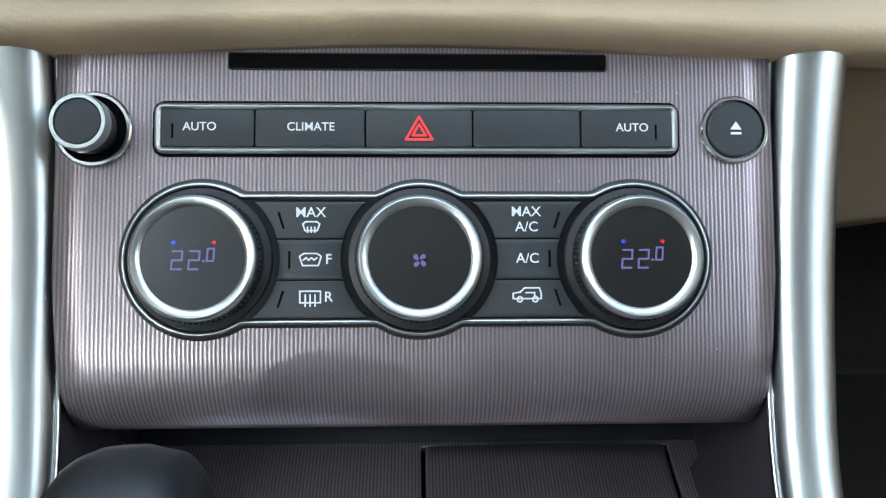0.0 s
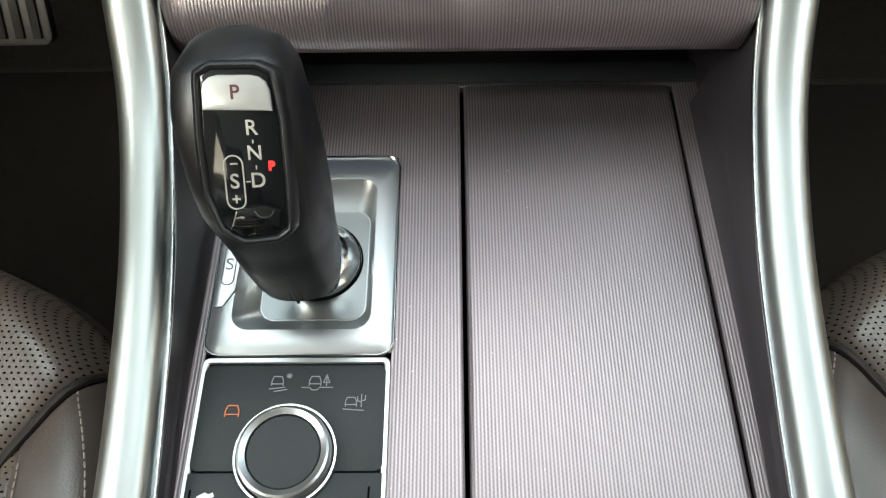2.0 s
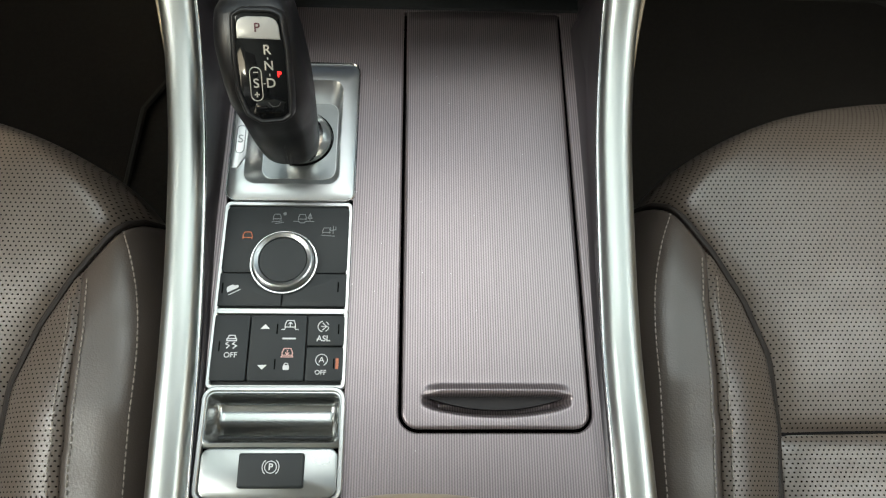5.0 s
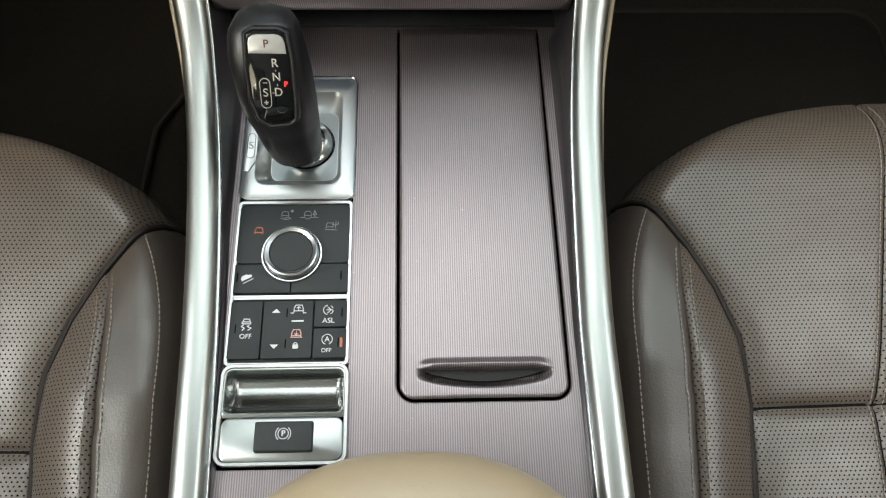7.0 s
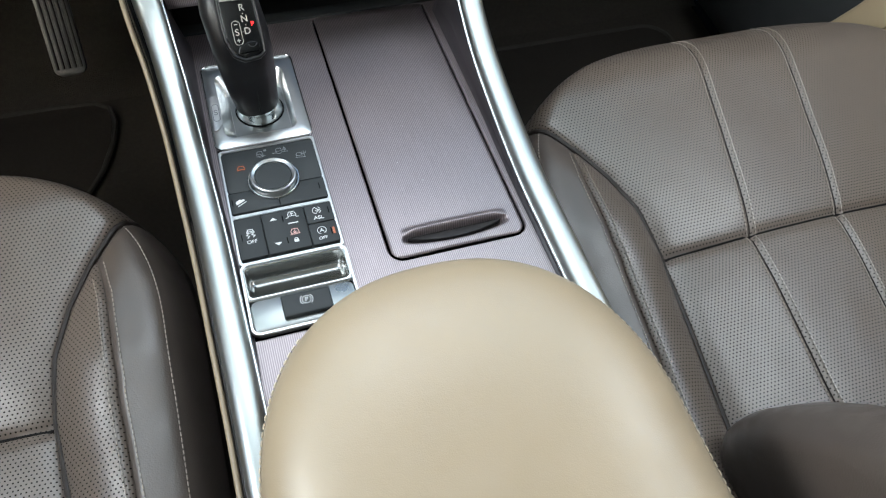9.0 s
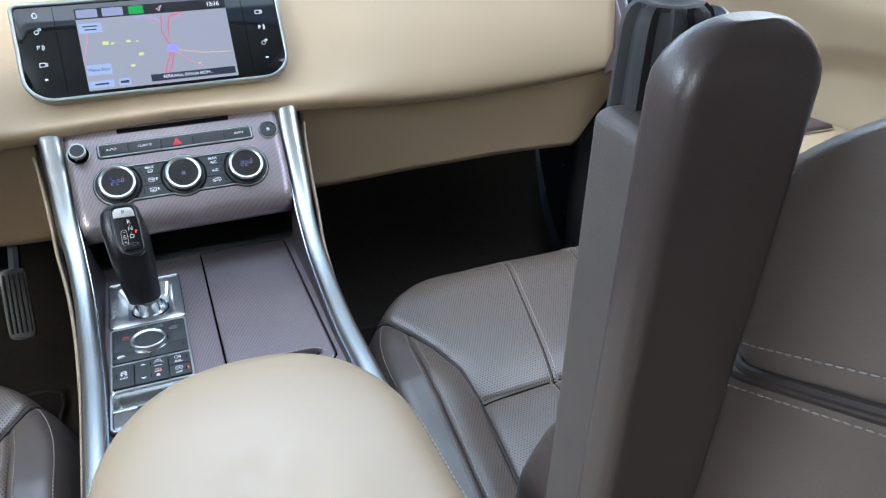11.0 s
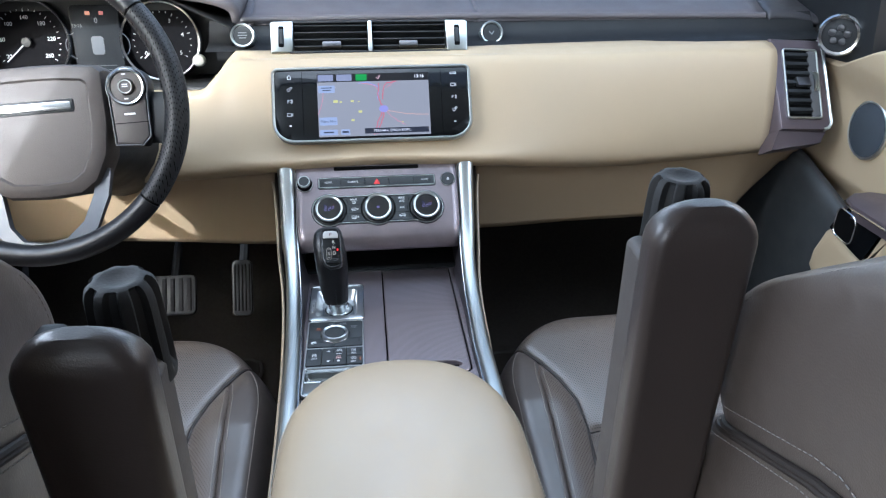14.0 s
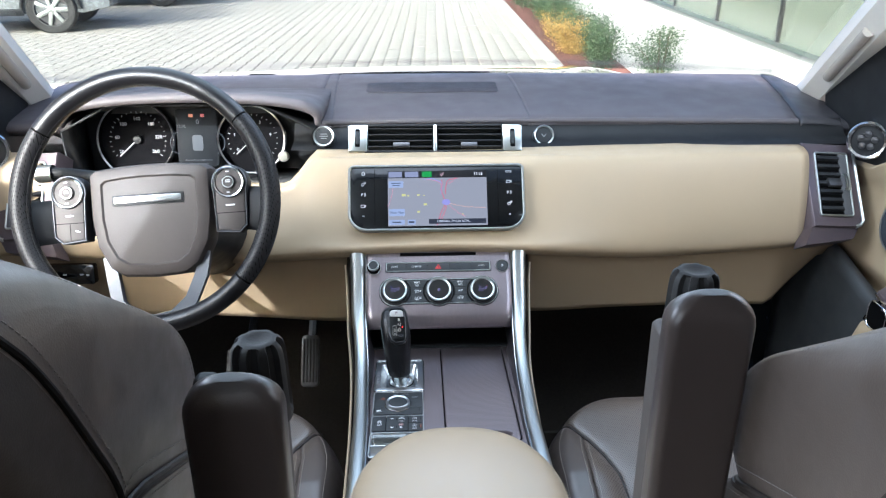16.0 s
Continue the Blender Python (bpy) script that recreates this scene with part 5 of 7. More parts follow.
RED = glow("red_roads", (0.62, 0.10, 0.16), 0.8)
for width, tint, ways in (
    (0.0013, RED, ([(0.0150, -0.008), (0.0075, 0.012), (0.0090, 0.034)], [(0.0150, -0.008), (0.0080, -0.022), (-0.0020, -0.047)], [(0.0150, -0.008), (0.0140, -0.020), (0.0035, -0.047)], [(0.0140, 0.008), (0.0180, 0.030), (0.0360, 0.036)])),
    (0.0008, glow("rose_roads", (0.66, 0.22, 0.30), 0.8), ([(0.0150, -0.008), (0.030, -0.022), (0.048, -0.034)], [(-0.0200, 0.034), (0.0, 0.030), (0.0085, 0.020)], [(-0.088, -0.014), (-0.080, 0.010), (-0.078, 0.030)], [(0.036, 0.036), (0.020, 0.026)])),
    (0.0008, glow("peach_roads", (0.75, 0.42, 0.34), 0.8), ([(0.0150, -0.008), (0.050, -0.016), (0.086, -0.018)],)),
):
    for way in ways:
        part("road", strokes(B(), [road(way)], width), tint, screen, m=at(SC, 0, 0, 0.0003))
part("river", strokes(B(), [road([(-0.0220, 0.034), (-0.010, 0.035), (0.004, 0.030), (0.008, 0.024), (0.0060, 0.008)])], 0.0014), glow("blue_river", (0.30, 0.32, 0.62), 0.8), screen, m=at(SC, 0, 0, 0.00025))
part("city", slab(B(), [(x * 0.0075 + 0.0150, y * 0.0055 - 0.0075) for x, y, _ in circle(1, 14)], 0.0003, 0.0005, 0), glow("city_blue", (0.30, 0.28, 0.60), 0.8), screen, m=SC)
for x, y, w in ((-0.060, 0.006, 0.007), (-0.052, 0.005, 0.004), (-0.034, 0.006, 0.005), (-0.022, -0.011, 0.006), (-0.034, -0.024, 0.005), (-0.024, 0.005, 0.003), (0.044, -0.029, 0.003)):
    part("town", slab(B(), rrect(w, w * 0.6, 0.0006, 2, c=(x, y)), 0.0002, 0.0004, 0), glow("town_yellow", (0.66, 0.62, 0.22), 0.8), screen, m=SC)
for x, y, w, h in ((-0.0735, 0.0255, 0.026, 0.0115), (-0.0725, -0.0250, 0.028, 0.0125), (-0.0725, -0.0425, 0.028, 0.0085), (-0.0465, -0.0425, 0.014, 0.0085)):
    part("map_key", slab(B(), rrect(w, h, 0.0012, 2, c=(x, y)), 0.0003, 0.0006, 0), glow("key_light", (0.36, 0.42, 0.60), 0.75), screen, m=SC)
DARK_LCD = glow("dark_lcd", (0.05, 0.06, 0.10), 0.5)
letters("Menu Nav", 0.0058, DARK_LCD, screen, at(SC, -0.0725, -0.0252, 0.0007))
icon([[(-0.008, 0.002), (0.008, 0.002)], [(-0.006, -0.002), (0.006, -0.002)]], 0.0014, DARK_LCD, screen, -0.0735, 0.0255, 0.0007, SC)
icon([[(-0.007, 0), (0.007, 0)]], 0.0020, DARK_LCD, screen, -0.0725, -0.0425, 0.0007, SC)
icon([[(-0.004, 0), (0.004, 0)]], 0.0030, DARK_LCD, screen, -0.0465, -0.0425, 0.0007, SC)
part("place_bar", slab(B(), rrect(0.101, 0.0085, 0.0008, 2, c=(0.0345, -0.0418)), 0.0006, 0.0009, 0), glow("bar_dark", (0.03, 0.035, 0.06), 0.5), screen, m=SC)
letters("FERRARA, EMILIA ROM...", 0.0056, glow("pale_lcd", (0.8, 0.8, 0.88), 0.8), screen, at(SC, 0.0280, -0.0418, 0.0010))
SOFTKEY = plain("softkey_white", (0.5, 0.5, 0.52), 0.5)
house = [[(-0.003, 0), (0, 0.0034), (0.003, 0)], [(-0.0022, 0), (-0.0022, -0.0028), (0.0022, -0.0028), (0.0022, 0)]]
gear = [arc2(-0.001, -0.0008, 0.0022, 0, 360, 10), arc2(0.0026, 0.0022, 0.0014, 0, 360, 8)]
pds = [[(-0.003, -0.002), (-0.003, 0.002), (-0.001, 0.002), (-0.001, 0.0), (-0.003, 0.0)], arc2(0.0, 0.0, 0.0026, -50, 50, 5), arc2(0.0, 0.0, 0.0040, -50, 50, 5)]
camr = [[(-0.004, -0.002), (-0.004, 0.002), (0.002, 0.002), (0.002, -0.002), (-0.004, -0.002)], [(0.002, 0.0), (0.004, 0.0018), (0.004, -0.0018), (0.002, 0.0)]]
for sx, ys, syms in ((-0.1240, (0.0430, 0.0245, 0.0060, -0.0140), (house, gear, pds, camr)), (0.1235, (0.0440, 0.0260, 0.0070, -0.0120), ([[(-0.0045, 0.0012), (0.0045, 0.0012), (0.0045, -0.0012), (-0.0045, -0.0012), (-0.0045, 0.0012)]], camr, pds, gear))):
    for y, s in zip(ys, syms):
        icon(s, 0.0009, SOFTKEY, glass, sx, y, 0.0006, SCREEN)
    part("glass_joint", box(B(), (0.0006, 0.098, 0.0003), (sx * 0.845, 0.002, 0.0005)), VOID, glass, m=SCREEN)
    icon([[(-0.001, 0.0), (0.001, 0.0)]], 0.002, SOFTKEY, glass, sx, -0.0310, 0.0006, SCREEN)

# ---- side air vents at the two doors ----
SIDE = basis((0.7215, 0.4010, 0.7125), (0.99, 0.09, -0.08), (0.02, 0.58, 0.81))


def side_vent(sx):
    m = Matrix.Diagonal((sx, 1, 1, 1)) @ SIDE
    side = thing("air_vent", (sx * 0.736, 0.45, 0.64), "corner air vent in a plum and silver surround", "air vent")
    sur = dense([(-0.053, 0.078), (-0.051, 0.020), (-0.046, -0.080), (0.040, -0.080), (0.050, -0.068), (0.046, 0.070), (0.040, 0.078)], 0.012)
    rings = [lift(sur, -0.050), lift(sur, -0.0060), lift(grow(sur, -0.0025), -0.0020)]
    bm = loft(B(), rings)
    loft(bm, [[(-0.047, -0.079, -0.006), (-0.060, -0.112, -0.012), (-0.060, -0.112, -0.050), (-0.047, -0.079, -0.050)][::-1], [(0.048, -0.073, -0.008), (0.036, -0.098, -0.014), (0.036, -0.098, -0.050), (0.048, -0.073, -0.050)][::-1]])
    part("surround", bm, PLUM_PLAIN, side, "plum metallic surround", m)
    hole = rrect(0.067, 0.121, 0.006)
    part("vent_frame", hoop(B(), hole, 0.0034, -0.004, 0.0022, 0.001), SATIN, side, "silver vent frame", m)
    # flat black plate imitates the unlit depth behind the slats
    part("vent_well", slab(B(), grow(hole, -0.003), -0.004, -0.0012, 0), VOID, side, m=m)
    part("wheel_strip", slab(B(), rrect(0.0165, 0.114, 0.002, c=(0.0222, 0)), -0.003, 0.0006, 0.0005), plain("grey_vent_strip", (0.075, 0.077, 0.08), 0.5), side, "grey strip beside the slats", m)
    for k in range(7):
        part("slat", box(B(), (0.0440, 0.0075, 0.010), (-0.0085, 0.0475 - 0.0158 * k, -0.0005), 0.001, rot=Matrix.Rotation(radians(-24), 4, "X")), BLACK, side, m=m)
    part("slat_tab", box(B(), (0.026, 0.017, 0.008), (-0.002, 0.001, 0.005), 0.002, rot=Matrix.Rotation(radians(-18), 4, "X")), DARKMETAL, side, "grey steering tab", m)
    for o in (-0.0022, 0.0022):
        part("thumbwheel", sweep(B(), [Vector((0.0225 + o + 0.003 * math.cos(q), 0.004 + 0.016 * math.sin(q), 0.001 + 0.0035 * math.cos(q))) for q in (radians(-80 + 16 * k) for k in range(11))], [(-0.0013, -0.001), (0.0013, -0.001), (0.0013, 0.001), (-0.0013, 0.001)], up=(1, 0, 0)), SATIN, side, "silver thumbwheel", m)
    edge = [(0.041, 0.079, -0.005), (0.047, 0.066, -0.003), (0.0512, -0.066, -0.003), (0.046, -0.074, -0.004), (0.036, -0.078, -0.004)]
    part("silver_edge", tube(B(), [Vector(p) for p in edge], 0.0036, 8), SATIN, side, "silver edge", m)


side_vent(1)
side_vent(-1)
# lamp switches low on the driver's side
lamps = thing("light_switch_panel", (-0.665, 0.40, 0.55), "gloss black switch panel below the driver's vent", "switch panel")
LS = basis((-0.668, 0.384, 0.566), (1, 0, 0), (0, 0.20, 0.98))
lp = part("panel", slab(B(), rrect(0.094, 0.036, 0.004), -0.012, 0.004, 0.001), GLOSS, lamps, m=LS)
icon([[(-0.008, 0.0), (-0.003, 0.0)], [(0.022, 0.0), (0.027, 0.0)], [(0.034, -0.001), (0.037, -0.001)]], 0.003, GREY_INK, lp, 0, 0, 0.0042, LS)

# ---- steering wheel ----
HUB = basis((-0.4200, 0.1900, 0.7700), (1, 0, 0.06), (0, 0.40, 0.92))
wheel = thing("steering_wheel", (-0.407, 0.2, 0.72), "black leather steering wheel with a padded brown hub", "steering wheel")
R = 0.1790


def rim_arc(a0, a1, n, grow_r=0.0):
    bm = B()
    rings = []
    for i in range(n + 1):
        a = radians(a0 + (a1 - a0) * i / n)
        c = (R * math.cos(a), R * math.sin(a) * (0.985 if math.sin(a) < 0 else 1.0))
        rings.append([tuple(HUB @ Vector((c[0] + (0.0140 + grow_r) * math.cos(q) * math.cos(a), c[1] + (0.0140 + grow_r) * math.cos(q) * math.sin(a), 0.040 + (0.0160 + grow_r) * math.sin(q)))) for q in (2 * math.pi * j / 20 for j in range(20))])
    return loft(bm, rings)


for a0, a1, mt, lab in ((38, 142, HIDE, "smooth leather rim arc"), (143, 222, HIDE_PERF, "perforated leather grip"), (223, 317, HIDE, "smooth leather rim arc"), (-42, 37, HIDE_PERF, "perforated leather grip")):
    part("rim", rim_arc(a0, a1, 40), mt, wheel, lab, sharp=80)
for a in (37.5, 142.5, 222.5, 317.5):
    part("rim_seam", rim_arc(a - 0.8, a + 0.8, 2, -0.0012), VOID, wheel, sharp=80)
st = B()
stitches(st, [tuple(HUB @ Vector(((R - 0.0135) * math.cos(radians(a)), (R - 0.0135) * math.sin(radians(a)), 0.047))) for a in range(-42, 318, 2)], 0.0034, 0.0026, 0.0006, up=(0, -0.9, 0.4))
part("stitching", st, RUBBER, wheel, kind="stuff")
hub_out = [(-0.088, 0.045), (-0.080, 0.052), (-0.04, 0.056), (0.0, 0.057), (0.04, 0.056), (0.080, 0.052), (0.088, 0.045), (0.088, -0.02), (0.082, -0.060), (0.066, -0.092), (0.045, -0.106), (0.0, -0.109), (-0.045, -0.106), (-0.066, -0.092), (-0.082, -0.060), (-0.088, -0.02)]
hub_out = dense(hub_out[::-1], 0.006)
HB = plain("taupe_hub_skin", (0.046, 0.039, 0.036), 0.55, bump=0.0004, bscale=900)
hb = B()
shrunk = lambda k: [(x * k, (y + 0.026) * k - 0.026) for x, y in hub_out]
loft(hb, [lift(shrunk(1.0), -0.02), lift(shrunk(1.0), 0.014), lift(shrunk(0.965), 0.0215), lift(shrunk(0.90), 0.0245), lift(shrunk(0.79), 0.0258), lift(shrunk(0.76), 0.0232), lift(shrunk(0.70), 0.0236), lift(shrunk(0.35), 0.0245), lift(shrunk(0.02), 0.0248)])
hub = part("hub_pad", hb, HB, wheel, "padded taupe airbag cover", HUB)
part("badge_recess", slab(B(), rrect(0.104, 0.0165, 0.003, c=(-0.002, 0.005)), 0.018, 0.0256, 0.0008), BLACK, hub, m=HUB)
part("badge_bar", slab(B(), rrect(0.098, 0.0100, 0.002, c=(-0.002, 0.005)), 0.020, 0.0270, 0.0008), CHROME, hub, "plain chrome badge bar", HUB)
letters("AIRBAG", 0.0085, plain("dark_emboss", (0.04, 0.034, 0.03), 0.5), hub, at(HUB, 0.002, -0.0935, 0.0262), "embossed_word")
SPOKE = plain("satin_spoke_metal", (0.11, 0.115, 0.125), 0.5, 0.7, var=0.05)
for sx in (-1, 1):
    bm = B()
    sweep(bm, [Vector((sx * x, y, z)) for x, y, z in ((0.095, -0.010, -0.006), (0.125, -0.015, 0.000), (0.152, -0.019, 0.016), (0.176, -0.022, 0.034))], [(-0.030, -0.010), (0.030, -0.010), (0.032, 0.002), (0.022, 0.009), (-0.022, 0.009), (-0.032, 0.002)])
    part("spoke", bm, BLACK, wheel, "black side spoke", HUB)
    bm = B()
    sweep(bm, [Vector((sx * x, y, z)) for x, y, z in ((0.070, -0.075, 0.006), (0.064, -0.110, 0.012), (0.052, -0.145, 0.028), (0.030, -0.166, 0.038), (0.0, -0.172, 0.040))], [(-0.010, -0.004), (0.010, -0.004), (0.009, 0.004), (-0.009, 0.004)])
    part("lower_spoke", bm, SPOKE, wheel, "satin silver lower spoke", HUB)
    PO = at(HUB, sx * 0.1165, 0.000, 0.020)
    lower = [(-0.0225 * sx, -0.050), (0.0120 * sx, -0.053), (0.0235 * sx, -0.042), (0.0245 * sx, 0.012)]
    if sx < 0:
        lower = lower[::-1]
    ring = arc2(0.0, 0.0205, 0.0262, -22, 202, 22)
    pod_out = dense(lower + ring if sx > 0 else [(-0.0245, 0.012), (-0.0235, -0.042), (-0.0120, -0.053), (0.0225, -0.050)] + ring, 0.005)
    pod = part("button_pod", slab(B(), pod_out, -0.02, 0.004, 0.002), BLACK, wheel, "silver-edged button pod", PO)
    part("pod_edge", hoop(B(), grow(pod_out, -0.0004), 0.0018, 0.0, 0.0062, 0.0006), SPOKE, pod, "satin silver edge", PO)
    part("pod_pad", slab(B(), grow(pod_out, -0.0034), 0.0, 0.0055, 0.001), HB, pod, "taupe key pad", PO)
    part("pod_ring", lathe(B(), [(0.0230, 0.004), (0.0230, 0.0080), (0.0215, 0.0095), (0.0195, 0.0088), (0.0188, 0.006)], 40, (0, 0.021, 0)), CHROME, pod, "chrome ring", PO)
    part("pod_joystick", lathe(B(), [(0.0188, 0.004), (0.0186, 0.0072), (0.0105, 0.0076), (0.0100, 0.0100), (0.0090, 0.0110), (0.0, 0.0112)], 40, (0, 0.021, 0)), HB, pod, "four-way control", PO)
    part("pod_centre", hoop(B(), [(x, y + 0.021) for x, y, _ in circle(0.0085, 28)], 0.0012, 0.010, 0.0118, 0.0003), SATIN, pod, m=PO)
    icon([[(-0.003, 0.021), (0.003, 0.021)], [(-0.003, 0.0235), (0.003, 0.0235)], [(-0.002, 0.036), (0.002, 0.036)], [(-0.002, 0.006), (0.002, 0.006)]], 0.0014, WHITE_INK, pod, 0, 0, 0.0115, PO)
    part("key_joint", strokes(B(), [[(-0.0215, -0.0230), (0.0215, -0.0230)]] + ([[(0.0, -0.0230), (0.0, -0.047)]] if sx < 0 else []), 0.0009), VOID, pod, m=at(PO, 0, 0, 0.0055))
    icon([[(-0.006, -0.012), (0.006, -0.012)]] if sx > 0 else [[(-0.005, -0.012), (0.005, -0.012)], [(0.008, -0.034), (0.013, -0.036)]], 0.0022, WHITE_INK, pod, 0, 0, 0.0056, PO)
part("column", loft(B(), [[tuple(HUB @ Vector((rx * math.cos(q), -0.03 + ry * math.sin(q), z))) for q in (2 * math.pi * j / 24 for j in range(24))] for rx, ry, z in ((0.060, 0.055, -0.015), (0.072, 0.062, -0.06), (0.085, 0.075, -0.16), (0.09, 0.085, -0.26))]), BLACK, wheel, "black steering column shroud")
stalk = part("stalk", tube(B(), [tuple(HUB @ Vector(p)) for p in ((-0.05, 0.040, -0.05), (-0.10, 0.050, -0.04), (-0.150, 0.058, -0.03), (-0.172, 0.060, -0.028))], 0.009, 12), BLACK, wheel, "black indicator stalk")
part("stalk_tip", lathe(B(), [(0.013, 0.0), (0.0135, 0.022), (0.012, 0.025), (0.0, 0.026)], 24), SATIN, stalk, "silver stalk tip", HUB @ Matrix.Translation((-0.162, 0.0590, -0.029)) @ Matrix.Rotation(radians(-90), 4, "Y"))

# ---- front seats (the passenger's is built, the driver's mirrors it) ----
SX = 0.4470  # middle of the cushion
seat = thing("leather_seat", (SX, -0.1, 0.05), "brown perforated leather passenger seat with a raised armrest", "car seat", "front seats")
INNER = [(-0.42, 0.244), (-0.20, 0.252), (-0.03, 0.268), (0.02, 0.264), (0.06, 0.250), (0.098, 0.229), (0.125, 0.210), (0.143, 0.196), (0.19, 0.150)]
OUTER = [(-0.42, 0.548), (-0.116, 0.549), (-0.028, 0.562), (0.045, 0.600), (0.116, 0.649), (0.161, 0.681), (0.20, 0.72)]
SEAMW_TABLE = [(-0.42, 0.040), (-0.20, 0.046), (-0.02, 0.052), (0.02, 0.047), (0.058, 0.032), (0.085, 0.013), (0.098, 0.003), (0.20, 0.003)]



def half_width(y):
    """Half the cushion's breadth at y; the front is a broad curve."""
    if y < 0.0:
        return 0.2940
    t = min(1.0, (y - 0.00) / 0.244)
    return 0.2940 * max(0.0, 1 - t ** 2.7) ** 0.46


def cushion_z(x, y):
    a, b = lerp(INNER, y), lerp(OUTER, y)
    z = 0.386 + 0.022 * max(0.0, min(1.0, (y + 0.05) / 0.25)) - 0.018 * max(0.0, min(1.0, -y / 0.4))
    mid = (a + b) / 2
    # bolsters
    if x < a:
        t = min(1.0, (a - x) / 0.045)
        z = z + 0.022 * math.sin(t * math.pi / 2) * max(0.0, 1 - max(0.0, y) * 6.5)
    elif x > b:
        t = min(1.0, (x - b) / 0.05)
        z = z + 0.026 * math.sin(t * math.pi / 2) * max(0.3, 1 - max(0.0, y) * 2)
    else:
        z += 0.006 * (1 - ((x - mid) / max(0.05, (b - a) / 2)) ** 2)
        for s in (seam_x(0, y), seam_x(1, y)):
            z -= 0.0035 * math.exp(-((x - s) / 0.0026) ** 2)
        z -= 0.0075 * min(1.0, max(0.0, min(x - a, b - x) / 0.006)) * math.exp(-abs(y - cross_y(x)) / (0.0040 if y > cross_y(x) else 0.0065))
        z -= 0.004 * math.exp(-(((y - cross_y(x)) / 0.04) ** 2))
    for s in (a, b):
        z -= 0.007 * math.exp(-abs(x - s) / 0.0055)
    # closed seams along the bolster side
    s = a - lerp(SEAMW_TABLE, y)
    z -= 0.0032 * math.exp(-((x - s) / 0.0026) ** 2)
    # fall at the rim
    h = half_width(y)
    e = h - abs(x - SX)
    k = max(0.0, 1 - e / 0.046)
    z -= 0.050 * k ** 3.0
    f = max(0.0, 1 - (0.244 - y) / 0.095)
    z -= 0.050 * f ** 2.2
    z += 0.0010 * noise.noise((x * 14, y * 14, 3.0)) + 0.0003 * noise.noise((x * 45, y * 30, 7.0))
    return z


def seam_x(k, y):
    return lerp([(-0.42, 0.345), (-0.189, 0.352), (-0.034, 0.363), (0.25, 0.417)], y) if k == 0 else lerp([(-0.42, 0.425), (-0.21, 0.440), (-0.033, 0.462), (0.25, 0.525)], y)


def cross_y(x):
    return -0.031 - 0.06 * (x - 0.44) ** 2


def cushion_patch(lo, hi, nx, ny, y0=-0.42, y1=0.2432):
    bm = B()
    rows = []
    for j in range(ny + 1):
        y = y0 + (y1 - y0) * (1 - (1 - j / ny) ** 1.5)
        h = half_width(y)
        a, b = max(lo(y), SX - h), min(hi(y), SX + h)
        a, b = min(a, SX + h), max(b, SX - h)
        if b < a:
            a = b = (a + b) / 2
        rows.append([(a + (b - a) * i / nx, y, cushion_z(a + (b - a) * i / nx, y)) for i in range(nx + 1)])
    loft(bm, rows, closed=False)
    bmesh.ops.remove_doubles(bm, verts=bm.verts, dist=1e-6)
    return bm


cushion = part("cushion", cushion_patch(lambda y: lerp(INNER, y), lambda y: lerp(OUTER, y), 180, 320), PERF, seat, "perforated centre panel with twin-stitched seams", sharp=80)
thick(cushion, 0.03)
SEAMW = lambda y: lerp(SEAMW_TABLE, y)
ib = part("inner_bolster", cushion_patch(lambda y: lerp(INNER, y) - SEAMW(y), lambda y: lerp(INNER, y), 30, 120), PERF, seat, "perforated inner bolster", sharp=80)
thick(ib, 0.03)
thick(part("bolster_side", cushion_patch(lambda y: SX - 0.32, lambda y: lerp(INNER, y) - SEAMW(y), 40, 120), BROWN, seat, "smooth leather bolster side", sharp=80), 0.03)
thick(part("outer_bolster", cushion_patch(lambda y: lerp(OUTER, y), lambda y: SX + 0.32, 30, 90), PERF, seat, "perforated outer bolster", sharp=80), 0.03)
# skirt below the rim
bm = B()
ys = [-0.42 + 0.664 * (1 - (1 - j / 50) ** 1.6) for j in range(51)]
rim = [(SX - half_width(y), y) for y in ys] + [(SX + half_width(y), y) for y in ys[::-1]]
rings = []
for drop, inset in ((0.0, 0.0), (0.015, -0.002), (0.05, 0.004), (0.12, 0.012), (0.22, 0.03)):
    rings.append([(SX + (x - SX) * (1 - inset / 0.28), y - inset, cushion_z(x, y) - drop if drop < 0.1 else 0.34 - drop + 0.02) for x, y in rim])
loft(bm, rings, cap=False)
part("cushion_skirt", bm, BROWN, seat, "smooth leather cushion side", sharp=80)
part("seat_base", box(B(), (0.40, 0.42, 0.16), (SX, -0.14, 0.09), 0.02), BLACK, seat, "black seat frame")


def on_cushion(fx, y0, y1, n=60, lift_by=0.0008):
    return [(fx(y), y, cushion_z(fx(y), y) + lift_by) for y in (y0 + (y1 - y0) * i / n for i in range(n + 1))]


part("piping", tube(B(), on_cushion(lambda y: lerp(INNER, y), -0.30, 0.150, 60, 0.003), 0.0026, 8), BACKPANEL, seat, "dark leather piping")
part("piping", tube(B(), on_cushion(lambda y: lerp(OUTER, y), -0.30, 0.160, 60, 0.003), 0.0026, 8), BACKPANEL, seat, "dark leather piping")
# thin black tubes imitate the shade at the bottom of the sewn folds
for k in (0, 1):
    part("seam", tube(B(), on_cushion(lambda y: seam_x(k, y), -0.30, 0.236, 80, 0.0002), 0.0007, 6), SHELL, seat, "seam, its groove shade laid in as a black line")
part("seam", tube(B(), [(x, cross_y(x), cushion_z(x, cross_y(x)) + 0.0006) for x in (0.268 + 0.292 * i / 40 for i in range(41))], 0.0015, 6), SHELL, seat, "cross seam, shade of its fold laid in black")
